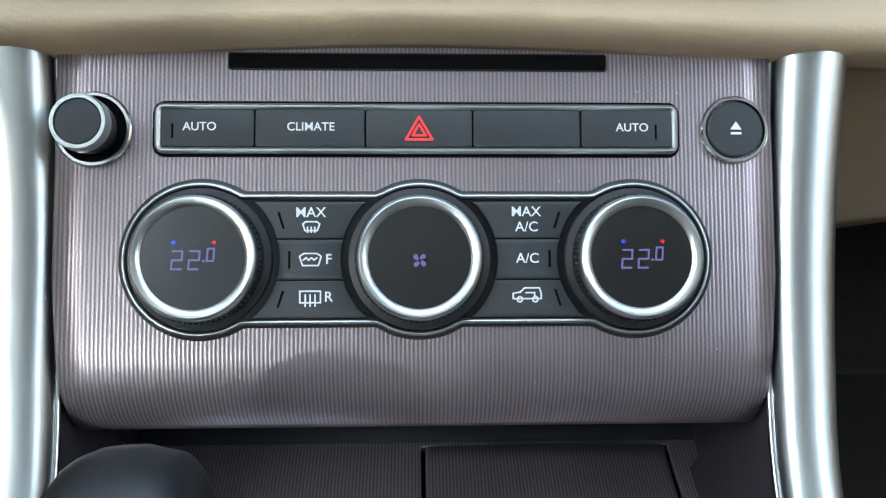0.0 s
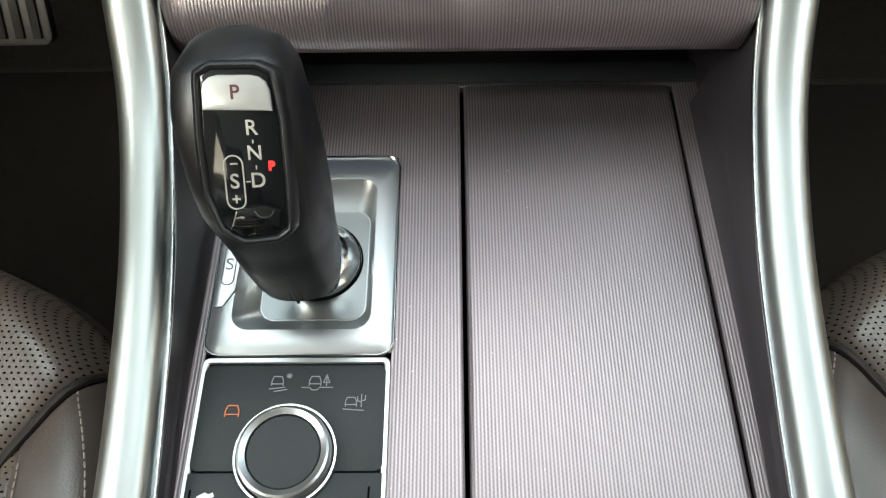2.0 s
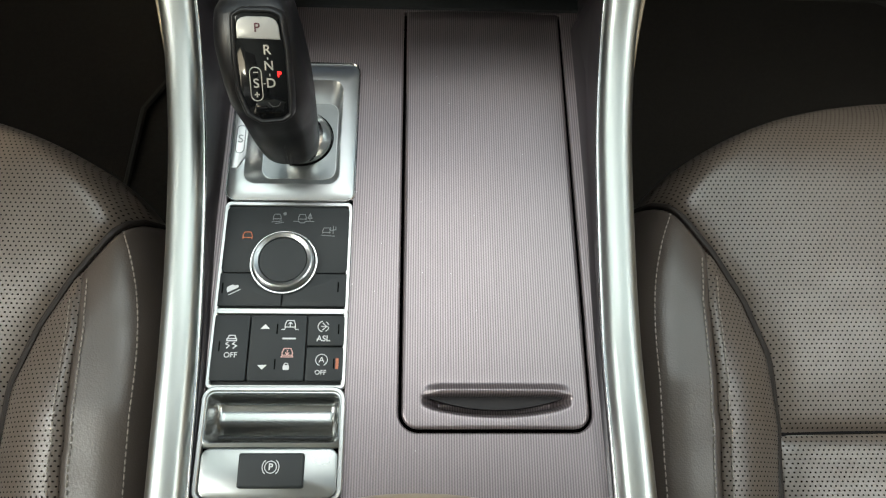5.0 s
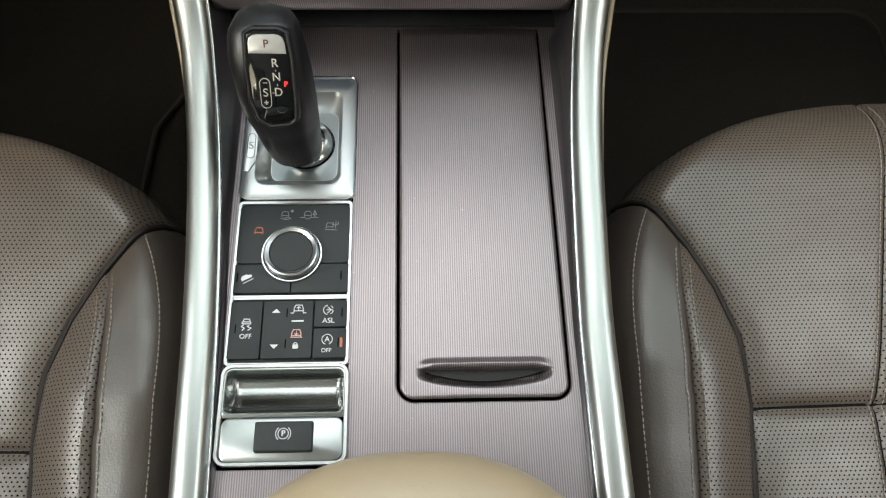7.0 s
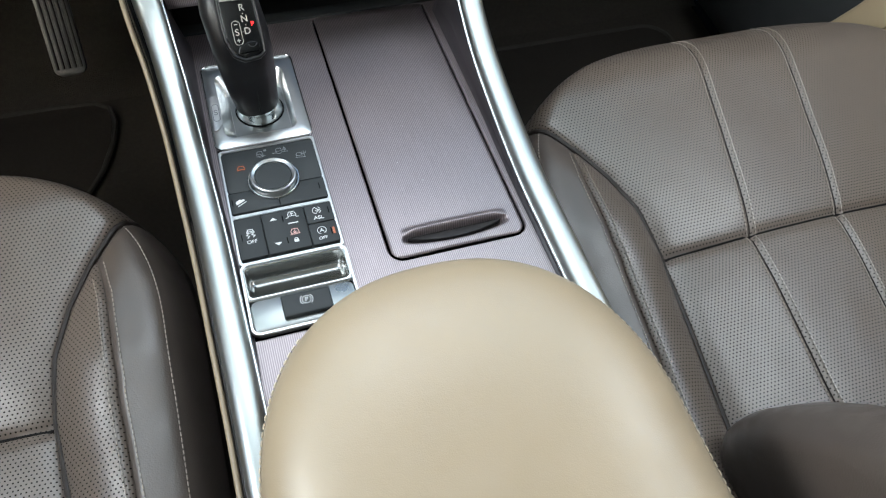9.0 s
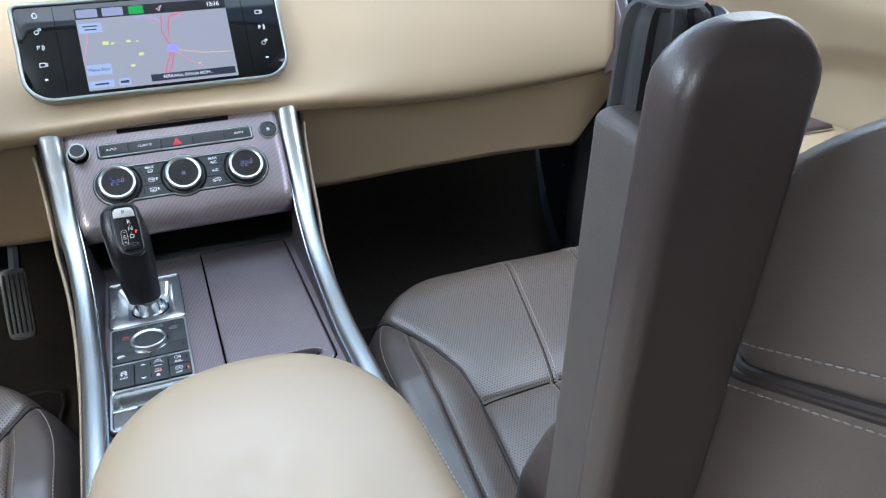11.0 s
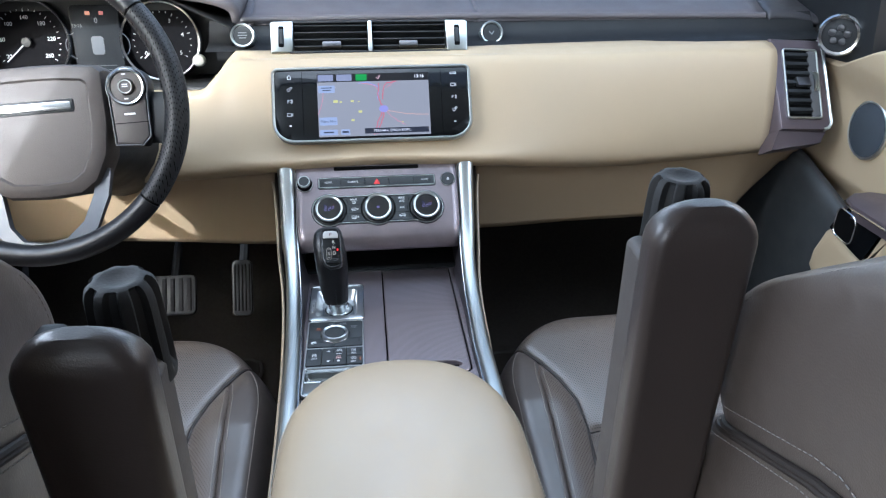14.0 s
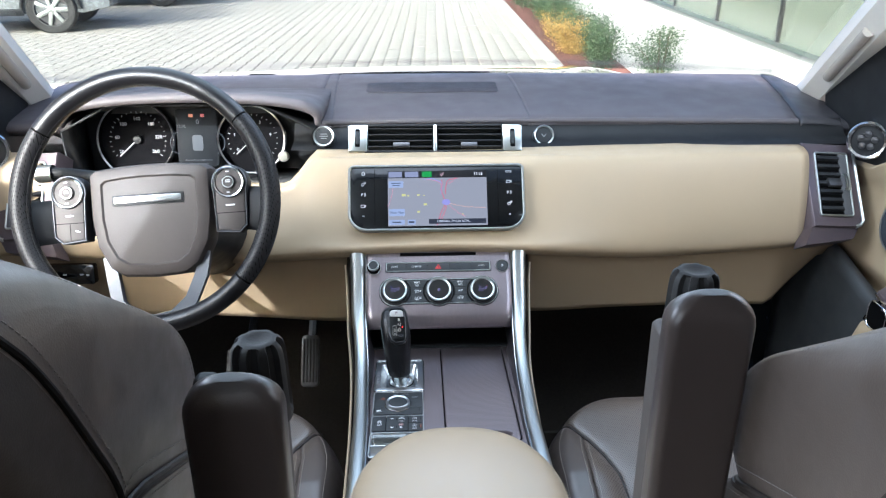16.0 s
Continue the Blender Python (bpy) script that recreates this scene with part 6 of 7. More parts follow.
st = B()
for k in (0, 1):
    for o in (-0.0048, 0.0048):
        stitches(st, on_cushion(lambda y: seam_x(k, y) + o, -0.30, 0.232), 0.0046, 0.0034, 0.00052)
for o, a, b in ((0.006, -0.30, 0.078), (-0.006, -0.30, 0.090)):
    stitches(st, on_cushion(lambda y: lerp(INNER, y) - SEAMW(y) + o, a, b), 0.0046, 0.0034, 0.00052)
stitches(st, on_cushion(lambda y: SX - half_width(y) + 0.024, -0.30, 0.128), 0.0046, 0.0034, 0.00052)
stitches(st, on_cushion(lambda y: lerp(OUTER, y) + 0.055, -0.30, 0.12), 0.0046, 0.0034, 0.00052)
part("stitching", st, THREAD_DARK, seat, "pale brown stitching", kind="stuff")

# backrest: a wing above, a lower body, leaning back
def back_ring(yf, z, depth, w, hollow=0.045, r=0.030):
    """Level slice of the backrest: rounded corners, a hollow between the side bolsters."""
    out = []
    for x, y in dense(rrect(2 * w, depth, r, 6), 0.02):
        f = max(0.0, y / (depth / 2))
        y2 = yf - depth / 2 + y - hollow * f * max(0.0, 1 - (x / (w * 0.80)) ** 4)
        out.append((SX + x, y2, z + 0.50 * min(yf - y2, 0.13)))
    return out


FLANK = [(0.40, -0.285), (0.55, -0.385), (0.70, -0.505), (0.749, -0.530), (0.793, -0.5425), (0.840, -0.559), (0.871, -0.573), (0.9115, -0.591), (0.947, -0.609), (0.980, -0.631), (1.05, -0.680)]


def finer(rows, k=4):
    """Rows smoothed by a curve through them."""
    out = []
    for i in range(len(rows) - 1):
        p = [rows[max(0, min(len(rows) - 1, i + j))] for j in (-1, 0, 1, 2)]
        for q in range(k):
            t = q / k
            out.append(tuple(0.5 * (2 * b + (c - a) * t + (2 * a - 5 * b + 4 * c - d) * t * t + (3 * b - a - 3 * c + d) * t ** 3) for a, b, c, d in zip(*p)))
    return out + [rows[-1]]


def back_loft(rows, hollow, rear=None):
    """Backrest skin; rear picks the padded cover or the panel behind the flank seam."""
    rows = finer(rows)
    n = min(len(back_ring(0, 0, d, w, hollow)) for y, z, w, d in rows)
    rings = []
    for y, z, w, d in rows:
        ring = back_ring(y, z, d, w, hollow)
        rings.append([ring[int(k * len(ring) / n)] for k in range(n)])
    bm = loft(B(), rings)
    if rear is not None:
        # cut along the curved seam: straighten it, cut by a plane, bend it back
        for v in bm.verts:
            v.co.y -= lerp(FLANK, v.co.z)
        bmesh.ops.bisect_plane(bm, geom=bm.verts[:] + bm.edges[:] + bm.faces[:], plane_co=(0, 0, 0), plane_no=(0, 1, 0), clear_outer=rear, clear_inner=not rear)
        for v in bm.verts:
            v.co.y += lerp(FLANK, v.co.z)
    return bm


LOWER = [(-0.215, 0.36, 0.222, 0.17), (-0.200, 0.40, 0.230, 0.20), (-0.205, 0.455, 0.236, 0.22), (-0.228, 0.52, 0.238, 0.235), (-0.262, 0.585, 0.238, 0.245), (-0.318, 0.655, 0.236, 0.25), (-0.362, 0.705, 0.234, 0.25), (-0.388, 0.7335, 0.2345, 0.248), (-0.393, 0.7385, 0.2325, 0.248)]
part("backrest_lower", back_loft(LOWER, 0.05, False), BROWN, seat, "brown leather lower backrest", sharp=70)
# same leather behind the flank seam, its shade put into the colour
part("back_panel_lower", back_loft(LOWER, 0.05, True), BACKPANEL, seat, "leather panel behind the lower backrest, darkened as shade", sharp=70)
WING = [(-0.405, 0.7432, 0.2315, 0.235), (-0.397, 0.748, 0.2345, 0.25), (-0.384, 0.768, 0.237, 0.26), (-0.377, 0.795, 0.238, 0.265), (-0.384, 0.826, 0.238, 0.265), (-0.408, 0.858, 0.238, 0.255), (-0.445, 0.889, 0.236, 0.235), (-0.482, 0.918, 0.232, 0.210), (-0.530, 0.957, 0.224, 0.175), (-0.585, 0.998, 0.205, 0.13), (-0.615, 1.018, 0.180, 0.10), (-0.630, 1.026, 0.150, 0.08)]
part("backrest_wing", back_loft(WING, 0.045, False), BROWN, seat, "brown leather upper backrest", sharp=70)
part("back_panel", back_loft(WING, 0.045, True), BACKPANEL, seat, "leather panel behind the backrest, darkened as shade", sharp=70)
for yf, z, w in ((-0.3945, 0.7378, 0.2347), (-0.4000, 0.7440, 0.2350)):
    part("backrest_bead", tube(B(), [Vector(p) for p in back_ring(yf, z, 0.250, w)], 0.0028, 8, closed=True), BACKPANEL, seat, "dark sewn bead")
st = B()
for yf, z, w in ((-0.386, 0.726, 0.2345), (-0.394, 0.7565, 0.2365)):
    stitches(st, back_ring(yf, z, 0.252, w), 0.0052, 0.0036, 0.00050, up=(-1, 0, 0))
stitches(st, smooth_path([(SX - w + 0.001, y - 0.026, z + 0.013) for y, z, w, d2 in WING[2:10]], 60), 0.0052, 0.0036, 0.00050, up=(-1, 0, 0))
part("back_stitching", st, THREAD_BACK, seat, "grey stitching", kind="stuff")
part("headrest_stub", box(B(), (0.22, 0.09, 0.15), (SX, -0.665, 1.09), 0.03, 4), BROWN, seat, "brown leather headrest")

# raised armrest on the inner flank, with its ribbed height wheel
def armrest(bm, back_y, x0, x1, top_z, depth, low_z=0.50, lean=0.0, arch=0.024, corner=0.008):
    """Upright padded bar: flat sides, small corner radii, arched over the top."""
    rings = []
    heights = [low_z, 0.6, 0.7, 0.8, top_z - 0.05] + [top_z - arch * (1 - math.sin(radians(q))) for q in (0, 15, 30, 45, 58, 70, 80, 86, 90)]
    for z in heights:
        k = max(0.0, 1 - (top_z - z) / arch)
        pull = arch * (1 - math.sqrt(max(0.0, 1 - k * k)))
        w, d = (x1 - x0) - 2 * min(pull, (x1 - x0) * 0.40), depth - 2 * min(pull * 0.45, depth * 0.30)
        cx = (x0 + x1) / 2 + lean * (top_z - z)
        r = min(corner, w * 0.45, d * 0.45)
        rings.append([(cx + px, back_y + depth / 2 + py + 0.06 * (top_z - z), z) for px, py in rrect(w, d, r, 6)])
    return loft(bm, rings)


SOFT = plain("dark_brown_soft_skin", (0.042, 0.033, 0.030), 0.34, bump=0.00015, bscale=1100, rvar=0.04)
arm = part("armrest", armrest(B(), -0.432, 0.1405, 0.2025, 0.9180, 0.026, lean=0.03), SOFT, seat, "raised brown padded armrest", sharp=70)
part("armrest_plate", armrest(B(), -0.410, 0.1480, 0.186, 0.872, 0.041, lean=0.03, arch=0.006, corner=0.004), plain("dark_brown_plastic", (0.062, 0.053, 0.048), 0.6, bump=0.0002), arm, "plastic armrest side plate", sharp=70)


def ribbed_wheel(x, y, z0, z1, r):
    """Tapered knob with eight long closed flutes and a shallow dimple on top."""
    bm = B()
    rings = []
    h = z1 - z0
    for f, k in ((0.0, 0.97), (0.05, 1.0), (0.10, 1.0), (0.16, 1.0), (0.24, 0.995), (0.45, 0.98), (0.65, 0.965), (0.78, 0.95), (0.86, 0.93), (0.92, 0.885), (0.96, 0.82), (0.99, 0.70), (1.0, 0.56), (0.998, 0.48), (0.985, 0.36), (0.972, 0.20), (0.968, 0.04)):
        cut = 0.20 * min(1.0, max(0.0, (f - 0.08) / 0.12)) * min(1.0, max(0.0, (1.0 - f) / 0.04)) if k > 0.6 else 0.0
        ring = []
        for i in range(128):
            a = 2 * math.pi * i / 128
            flute = cut * max(0.0, min(1.0, (math.cos(8 * a) + 0.25) / 0.6))
            ring.append((x + r * (k - flute) * math.cos(a), y + r * (k - flute) * math.sin(a), z0 + h * f))
        rings.append(ring)
    return loft(bm, rings)


part("armrest_wheel", ribbed_wheel(0.1775, -0.3700, 0.850, 0.9120, 0.0195), RUBBER, arm, "ribbed black height wheel")
part("armrest_button", box(B(), (0.016, 0.016, 0.018), (0.198, -0.386, 0.889), 0.006, 3), BLACK, arm, "small black catch")

mirrored = Matrix.Translation((0.006, -0.024, 0.014)) @ Matrix.Diagonal((-1, 1, 1, 1)) @ Matrix.Translation(seat.location)
left_seat = copy_thing(seat, mirrored)
for child in left_seat.children:
    if child.name.startswith(("back", "headrest")):
        child.matrix_basis = Matrix.Translation((0.0, 0.045, 0.012)) @ child.matrix_basis
    if child.name.startswith("armrest"):
        child.matrix_basis = Matrix.Translation((-0.020, -0.040, -0.033)) @ child.matrix_basis
        for piece in child.children:
            if piece.name.startswith("armrest_wheel"):
                piece.matrix_basis = Matrix.Translation((-0.012, 0.0, 0.004)) @ piece.matrix_basis
WORLD[left_seat] = left_seat.matrix_basis.copy()
# slanting seam on the flank of the driver's backrest
flank = []
for y, z in [(p.x, p.y) for p in smooth_path([(-0.606, 1.006, 0), (-0.584, 0.9733, 0), (-0.5663, 0.9375, 0), (-0.5477, 0.897, 0), (-0.5341, 0.866, 0), (-0.5175, 0.819, 0), (-0.505, 0.775, 0)], 60)]:
    flank.append((0.0065 - SX + lerp([(w[1] + 0.091, w[2]) for w in WING], z), y, z))
part("flank_piping", tube(B(), [Vector(p) for p in flank], 0.0022, 8), SHELL, left_seat, "dark piping")
st = B()
stitches(st, [(x + 0.0004, y + 0.007, z + 0.004) for x, y, z in flank], 0.0052, 0.0036, 0.00055, up=(1, 0, 0))
part("flank_stitching", st, THREAD_BACK, left_seat, "grey stitching", kind="stuff")
tagged(left_seat, "brown perforated leather driver's seat with a raised armrest")

# ---- centre armrest box ----
box_arm = thing("armrest_box", (0.025, -0.3, 0.0), "beige leather armrest lid on the console box", "armrest")
AX, AW, AF = 0.0105, 0.1265, -0.0740


def lid_outline2(k):
    """Broad rounded front, straight flanks."""
    w = AW + k
    pts = []
    for i in range(41):
        a = math.pi * i / 40
        c, s = math.cos(a), math.sin(a)
        pts.append((AX + w * math.copysign(abs(c) ** 0.85, c), AF - 0.140 + (0.140 + k) * abs(s) ** 0.95))
    pts = [(AX + w * 1.05, -0.62)] + [(AX + w * 1.045, -0.45), (AX + w * 1.03, -0.30)] + pts + [(AX - w * 1.03, -0.30), (AX - w * 1.045, -0.45), (AX - w * 1.05, -0.62)]
    return pts


bm = B()
levels = [(-0.012, 0.512), (-0.003, 0.522), (0.0, 0.534), (-0.001, 0.545), (-0.004, 0.5525), (-0.009, 0.5585), (-0.017, 0.5640), (-0.030, 0.5690), (-0.050, 0.5730), (-0.078, 0.5758), (-0.105, 0.5768)]
loft(bm, [lift(lid_outline2(k), z) for k, z in levels])
part("lid", bm, BEIGE_SMOOTH, box_arm, "smooth padded beige lid", sharp=70)
st = B()
edge_line = lift(lid_outline2(-0.0012), 0.5475)
for half in (edge_line[:15], edge_line[-15:]):
    stitches(st, half, 0.0050, 0.0036, 0.0007, up=(0, 0, 1))
part("stitching", st, THREAD_BEIGE, box_arm, "cream edge stitching", kind="stuff")
part("bin", slab(B(), [(p[0] * 0.93 + 0.0017, p[1] - 0.012) for p in lid_outline2(-0.014)], 0.05, 0.515, 0.002), BLACK, box_arm, "black storage bin")

# ---- cabin shell ----
def setting(name, bm, material, label="", m=IDENT, sharp=38):
    ob = part(name, bm, material, None, label, m, sharp, "structure")
    return ob


floor = setting("floor", box(B(), (1.62, 4.2, 0.06), (0, -0.75, -0.03)), CARPET, "black carpeted car floor")
setting("wall_front", sheet(B(), lambda u, v: (u, 0.66 + 0.31 * v, 0.0 + 0.10 * v + 0.55 * v ** 3), 20, 14, -0.82, 0.82), CARPET, "black carpeted footwell bulkhead")
tun = B()
loft(tun, [[(0.01 + 0.150 * k, y, 0.0), (0.01 + 0.135 * k, y, 0.20), (0.01 + 0.115 * k, y, 0.45), (0.01 - 0.115 * k, y, 0.45), (0.01 - 0.135 * k, y, 0.20), (0.01 - 0.150 * k, y, 0.0)] for y, k in ((-0.7, 1.0), (0.0, 1.02), (0.25, 1.08), (0.6, 1.25))])
setting("trim_tunnel", tun, CARPET, "black carpeted console tunnel")
PILE = plain("charcoal_pile", (0.050, 0.044, 0.038), 0.95, var=0.4, scale=200, bump=0.0015, bscale=900, spec=0.1)
driver_mat = [(-0.72, 0.08), (-0.365, 0.08), (-0.360, 0.30), (-0.350, 0.42), (-0.322, 0.465), (-0.296, 0.508), (-0.278, 0.56), (-0.272, 0.60), (-0.278, 0.632), (-0.30, 0.648), (-0.36, 0.652), (-0.68, 0.65), (-0.72, 0.62)]
for o, x, lab in ((dense(driver_mat, 0.02), -0.50, "charcoal floor mat under the pedals"), (rrect(0.50, 0.54, 0.05, c=(0.47, 0.35)), 0.47, "charcoal floor mat in the passenger footwell")):
    matt = thing("floor_mat", (x, 0.30, 0.0), lab, "floor mat")
    part("carpet_panel", slab(B(), o, 0.001, 0.011, 0.003), PILE, matt)
    part("binding", tube(B(), [Vector(p) for p in lift(o, 0.011)], 0.0042, 6, closed=True), plain("binding_tape", (0.05, 0.044, 0.038), 0.7), matt, "stitched edge binding")
# pedals
for x, y, z, w, h, lab in ((-0.258, 0.452, 0.331, 0.036, 0.105, "ribbed metal accelerator pedal"), (-0.393, 0.475, 0.307, 0.085, 0.075, "ribbed wide brake pedal")):
    pd = thing("pedal", (x, y + 0.05, z - h / 2), lab, "pedal")
    M = basis((x, y, z), (1, 0, 0), (0, 0.62, 0.78))
    part("pad", slab(B(), rrect(w, h, 0.010), -0.010, 0.0, 0.002), plain("pedal_alloy", (0.08, 0.08, 0.08), 0.45, 0.5), pd, m=M)
    for k in range(5):
        xx = -w * 0.36 + w * 0.18 * k
        part("rib", box(B(), (w * 0.09, h * 0.84, 0.004), (xx, 0, 0.001), 0.001), RUBBER, pd, "black rubber rib", M)
    part("arm", tube(B(), [(x, y + 0.012, z), (x, y + 0.10, z + 0.05), (x, y + 0.28, z + 0.09), (x, 0.955, z + 0.10)], 0.009, 8), BLACK, pd)

# windscreen, pillars, roof


def screen_point(u, v):
    """u across, v up the windscreen."""
    x = (0.80 - 0.16 * v) * u
    bow = 1 - u * u
    return (x, 0.70 + 0.12 * bow - 0.72 * v, 0.845 + 0.012 * bow + 0.465 * v)


ws = setting("window_1", sheet(B(), screen_point, 30, 16, -1, 1), CLEAR, "clear windscreen")
ws.visible_shadow = False
thick(ws, 0.004)
for sx in (-1, 1):
    bm = B()
    rings = []
    for k in range(-2, 9):
        v = k / 8
        p = Vector(screen_point(sx, v))
        rings.append([tuple(p + Vector(o)) for o in ((-sx * 0.012, 0.012, 0.0), (-sx * 0.030, -0.035, -0.012), (-sx * 0.012, -0.080, -0.020), (sx * 0.035, -0.085, -0.010), (sx * 0.060, -0.02, 0.02), (sx * 0.05, 0.05, 0.02))])
    lab = "cream A-pillar trim beside the windscreen"
    pil = setting("trim_pillar", loft(bm, rings), CREAM, lab, sharp=50)
    GRAB = [Vector(screen_point(sx, v)) + Vector((-sx * 0.021, -0.060, -0.018)) for v in (0.10, 0.13, 0.22, 0.30, 0.33)]
    part("grab_recess", tube(B(), GRAB, 0.010, 10), plain("grey_beige_recess", (0.38, 0.35, 0.30), 0.6), pil, "recessed grab handle")
roof = [(0.64 * u, -0.02 + 0.12 * (1 - u * u)) for u in (-1, -0.75, -0.5, -0.25, 0, 0.25, 0.5, 0.75, 1)] + [(0.66, -1.2), (0.60, -2.5), (-0.60, -2.5), (-0.66, -1.2)]
bm = B()
loft(bm, [lift(grow(roof[::-1], -0.02), 1.300), lift(roof[::-1], 1.312), lift([(x * 1.05, y) for x, y in roof[::-1]], 1.38)])
setting("ceiling", bm, LINING, "pale cloth roof lining")
# added out of view to stop sun leaking between roof and side glass
for sx in (-1, 1):
    rail_s = [(0.615, 1.300), (0.640, 1.275), (0.690, 1.265), (0.725, 1.30), (0.70, 1.375), (0.62, 1.375)]
    setting("trim_roof_rail", loft(B(), [[(sx * (x - k), y, z) for x, z in rail_s] for y, k in ((0.02, 0.02), (-0.6, 0.0), (-1.6, 0.0), (-2.62, 0.05))]), LINING, "unseen pale roof rail that closes off stray sun")
# rear wall with its window, plain
bm = B()
box(bm, (1.62, 0.06, 0.85), (0, -2.62, 0.42))
box(bm, (1.30, 0.06, 0.08), (0, -2.56, 1.34))
setting("wall_rear", bm, CREAM, "plain rear wall of the cabin")
setting("window_2", box(B(), (1.40, 0.006, 0.50), (0, -2.60, 1.07)), REAR_TINT, "unseen rear window, tinted dark to dim the cabin")
part("rear_bench", box(B(), (1.30, 0.50, 0.30), (0, -1.75, 0.25), 0.05, 3), BROWN, None, "plain brown rear bench", kind="structure")
part("rear_bench_back", box(B(), (1.30, 0.20, 0.55), (0, -2.10, 0.62), 0.05, 3), BROWN, None, "plain brown rear bench back", kind="structure")

# ---- doors ----
ARCH = [(-1.0, 0.718), (-0.05, 0.714), (0.05, 0.706), (0.10, 0.697), (0.145, 0.680), (0.18, 0.655), (0.205, 0.622), (0.225, 0.56)]


def door_x(y, z):
    """Depth of the door card: bulging armrest, drawn-in top."""
    x = 0.787 + 0.012 * math.sin(max(0.0, (z - 0.45)) * 6)
    t = max(0.0, min(1.0, (z - 0.69) / 0.08))
    x -= 0.022 * t * t * (3 - 2 * t)
    over = lerp(ARCH, y) - z
    k = max(0.0, min(1.0, (over + 0.012) / 0.048))
    x += 0.026 * k * k * (3 - 2 * k) * min(1.0, max(0.0, (z - 0.50) / 0.02))
    x += 0.055 * max(0.0, (z - 0.785) / 0.03) ** 2
    return x


TOPZ = [(-2.6, 0.825), (-0.05, 0.811), (0.10, 0.804), (0.295, 0.797), (0.405, 0.740), (0.60, 0.72)]
for sx in (1, -1):
    door = thing("door_%d" % (1 if sx > 0 else 2), (sx * 0.82, -0.2, 0.2), "beige leather front door with a round speaker" if sx > 0 else "beige leather driver's door", "door", kind="structure")
    card = part("door_card", sheet(B(), lambda u, v: (door_x(u, 0.42 + (lerp(TOPZ, u) - 0.42) * v) * sx, u, 0.42 + (lerp(TOPZ, u) - 0.42) * v), 156, 90, -1.0, 0.56), BEIGE, door, "beige leather door card")
    thick(card, 0.05)
    low = part("door_lower", sheet(B(), lambda u, v: (sx * (0.775 - 0.015 * v), u, 0.06 + (lerp([(-1, 0.50), (0.10, 0.50), (0.44, 0.575), (0.62, 0.575)], u) - 0.06) * v), 40, 20, -1.0, 0.62), plain("dark_door_plastic", (0.042, 0.045, 0.047), 0.55, bump=0.0003, bscale=700), door, "dark plastic lower door")
    thick(low, 0.02)
    S = basis((sx * 0.7955, 0.308, 0.662), (0, -sx, 0), (0.06 * sx, 0, 1))
    spk = part("speaker", lathe(B(), [(0.048, -0.02), (0.048, 0.0005), (0.0462, 0.0026), (0.0435, 0.0018)], 48), SATIN, door, "silver-ringed round speaker", S)
    part("speaker_mesh", lathe(B(), [(0.0435, 0.001), (0.03, 0.0035), (0.0, 0.005)], 48), plain("blue_grey_mesh", (0.052, 0.062, 0.075), 0.5, 0.3, bump=0.0006, bscale=3000), spk, "slate speaker mesh", S)
    # tweeter on the mirror triangle
    sail = [(0.350, 0.775), (0.40, 0.725), (0.58, 0.690), (0.62, 0.85), (0.42, 1.05), (0.365, 1.09)]
    part("sail_panel", loft(B(), [[(sx * (0.795 - 0.10 * max(0, z - 0.80)), y, z) for y, z in sail], [(sx * (0.835 - 0.10 * max(0, z - 0.80)), y, z) for y, z in sail]]), BLACK, door, "black mirror corner panel")
    Tw = basis((sx * 0.773, 0.412, 0.790), (0.75, -0.65 * sx, 0), (0.05 * sx, 0.05, 1))
    tw = part("tweeter", lathe(B(), [(0.034, -0.03), (0.034, 0.004), (0.031, 0.007), (0.027, 0.006), (0.026, 0.003)], 40), CHROME, door, "chrome-ringed tweeter", Tw)
    part("tweeter_mesh", lathe(B(), [(0.0265, 0.002), (0.0, 0.0055)], 40), BLACK, tw, m=Tw)
    for k in range(5):
        a = radians(90 + 72 * k)
        part("tweeter_petal", lathe(B(), [(0.0065, 0.0), (0.0055, 0.002), (0.0, 0.0025)], 14, (0.012 * math.cos(a), 0.012 * math.sin(a), 0.0035)), DARKMETAL, tw, m=Tw)
    # lock switch
    Lk = basis((sx * 0.7705, 0.205, 0.7795), (0, -1 * sx, 0.10 * sx), (0.35 * sx, 0.0, 0.9))
    lk = part("lock_switch", slab(B(), [(-0.052, -0.010), (0.044, -0.012), (0.052, 0.010), (-0.040, 0.013)], -0.012, 0.0012, 0.001), PLUM_PLAIN, door, "plum lock switch plate", Lk)
    part("switch_key", slab(B(), rrect(0.030, 0.012, 0.002), 0.0012, 0.0027, 0.0005), BLACK, lk, m=Lk)
    part("switch_mark", slab(B(), rrect(0.010, 0.007, 0.001, c=(0.003, 0)), 0.0027, 0.0034, 0), SATIN, lk, m=Lk)
    # armrest with its front leg, pull plate and cup
    def bar(profile, depths):
        return loft(B(), [[(sx * x, y, z) for y, z in grow(dense(profile, 0.012), d)] for x, d in depths])

    pad = part("arm_pad", bar([(-0.62, 0.5365), (-0.62, 0.445), (0.215, 0.445), (0.2335, 0.462), (0.232, 0.490), (0.214, 0.535), (0.196, 0.546), (0.113, 0.5365)], ((0.815, 0.0), (0.716, 0.0), (0.7100, -0.0012), (0.7050, -0.0040), (0.7022, -0.0080), (0.7005, -0.0135), (0.7000, -0.0200))), BEIGE, door, "beige leather door armrest", sharp=60)
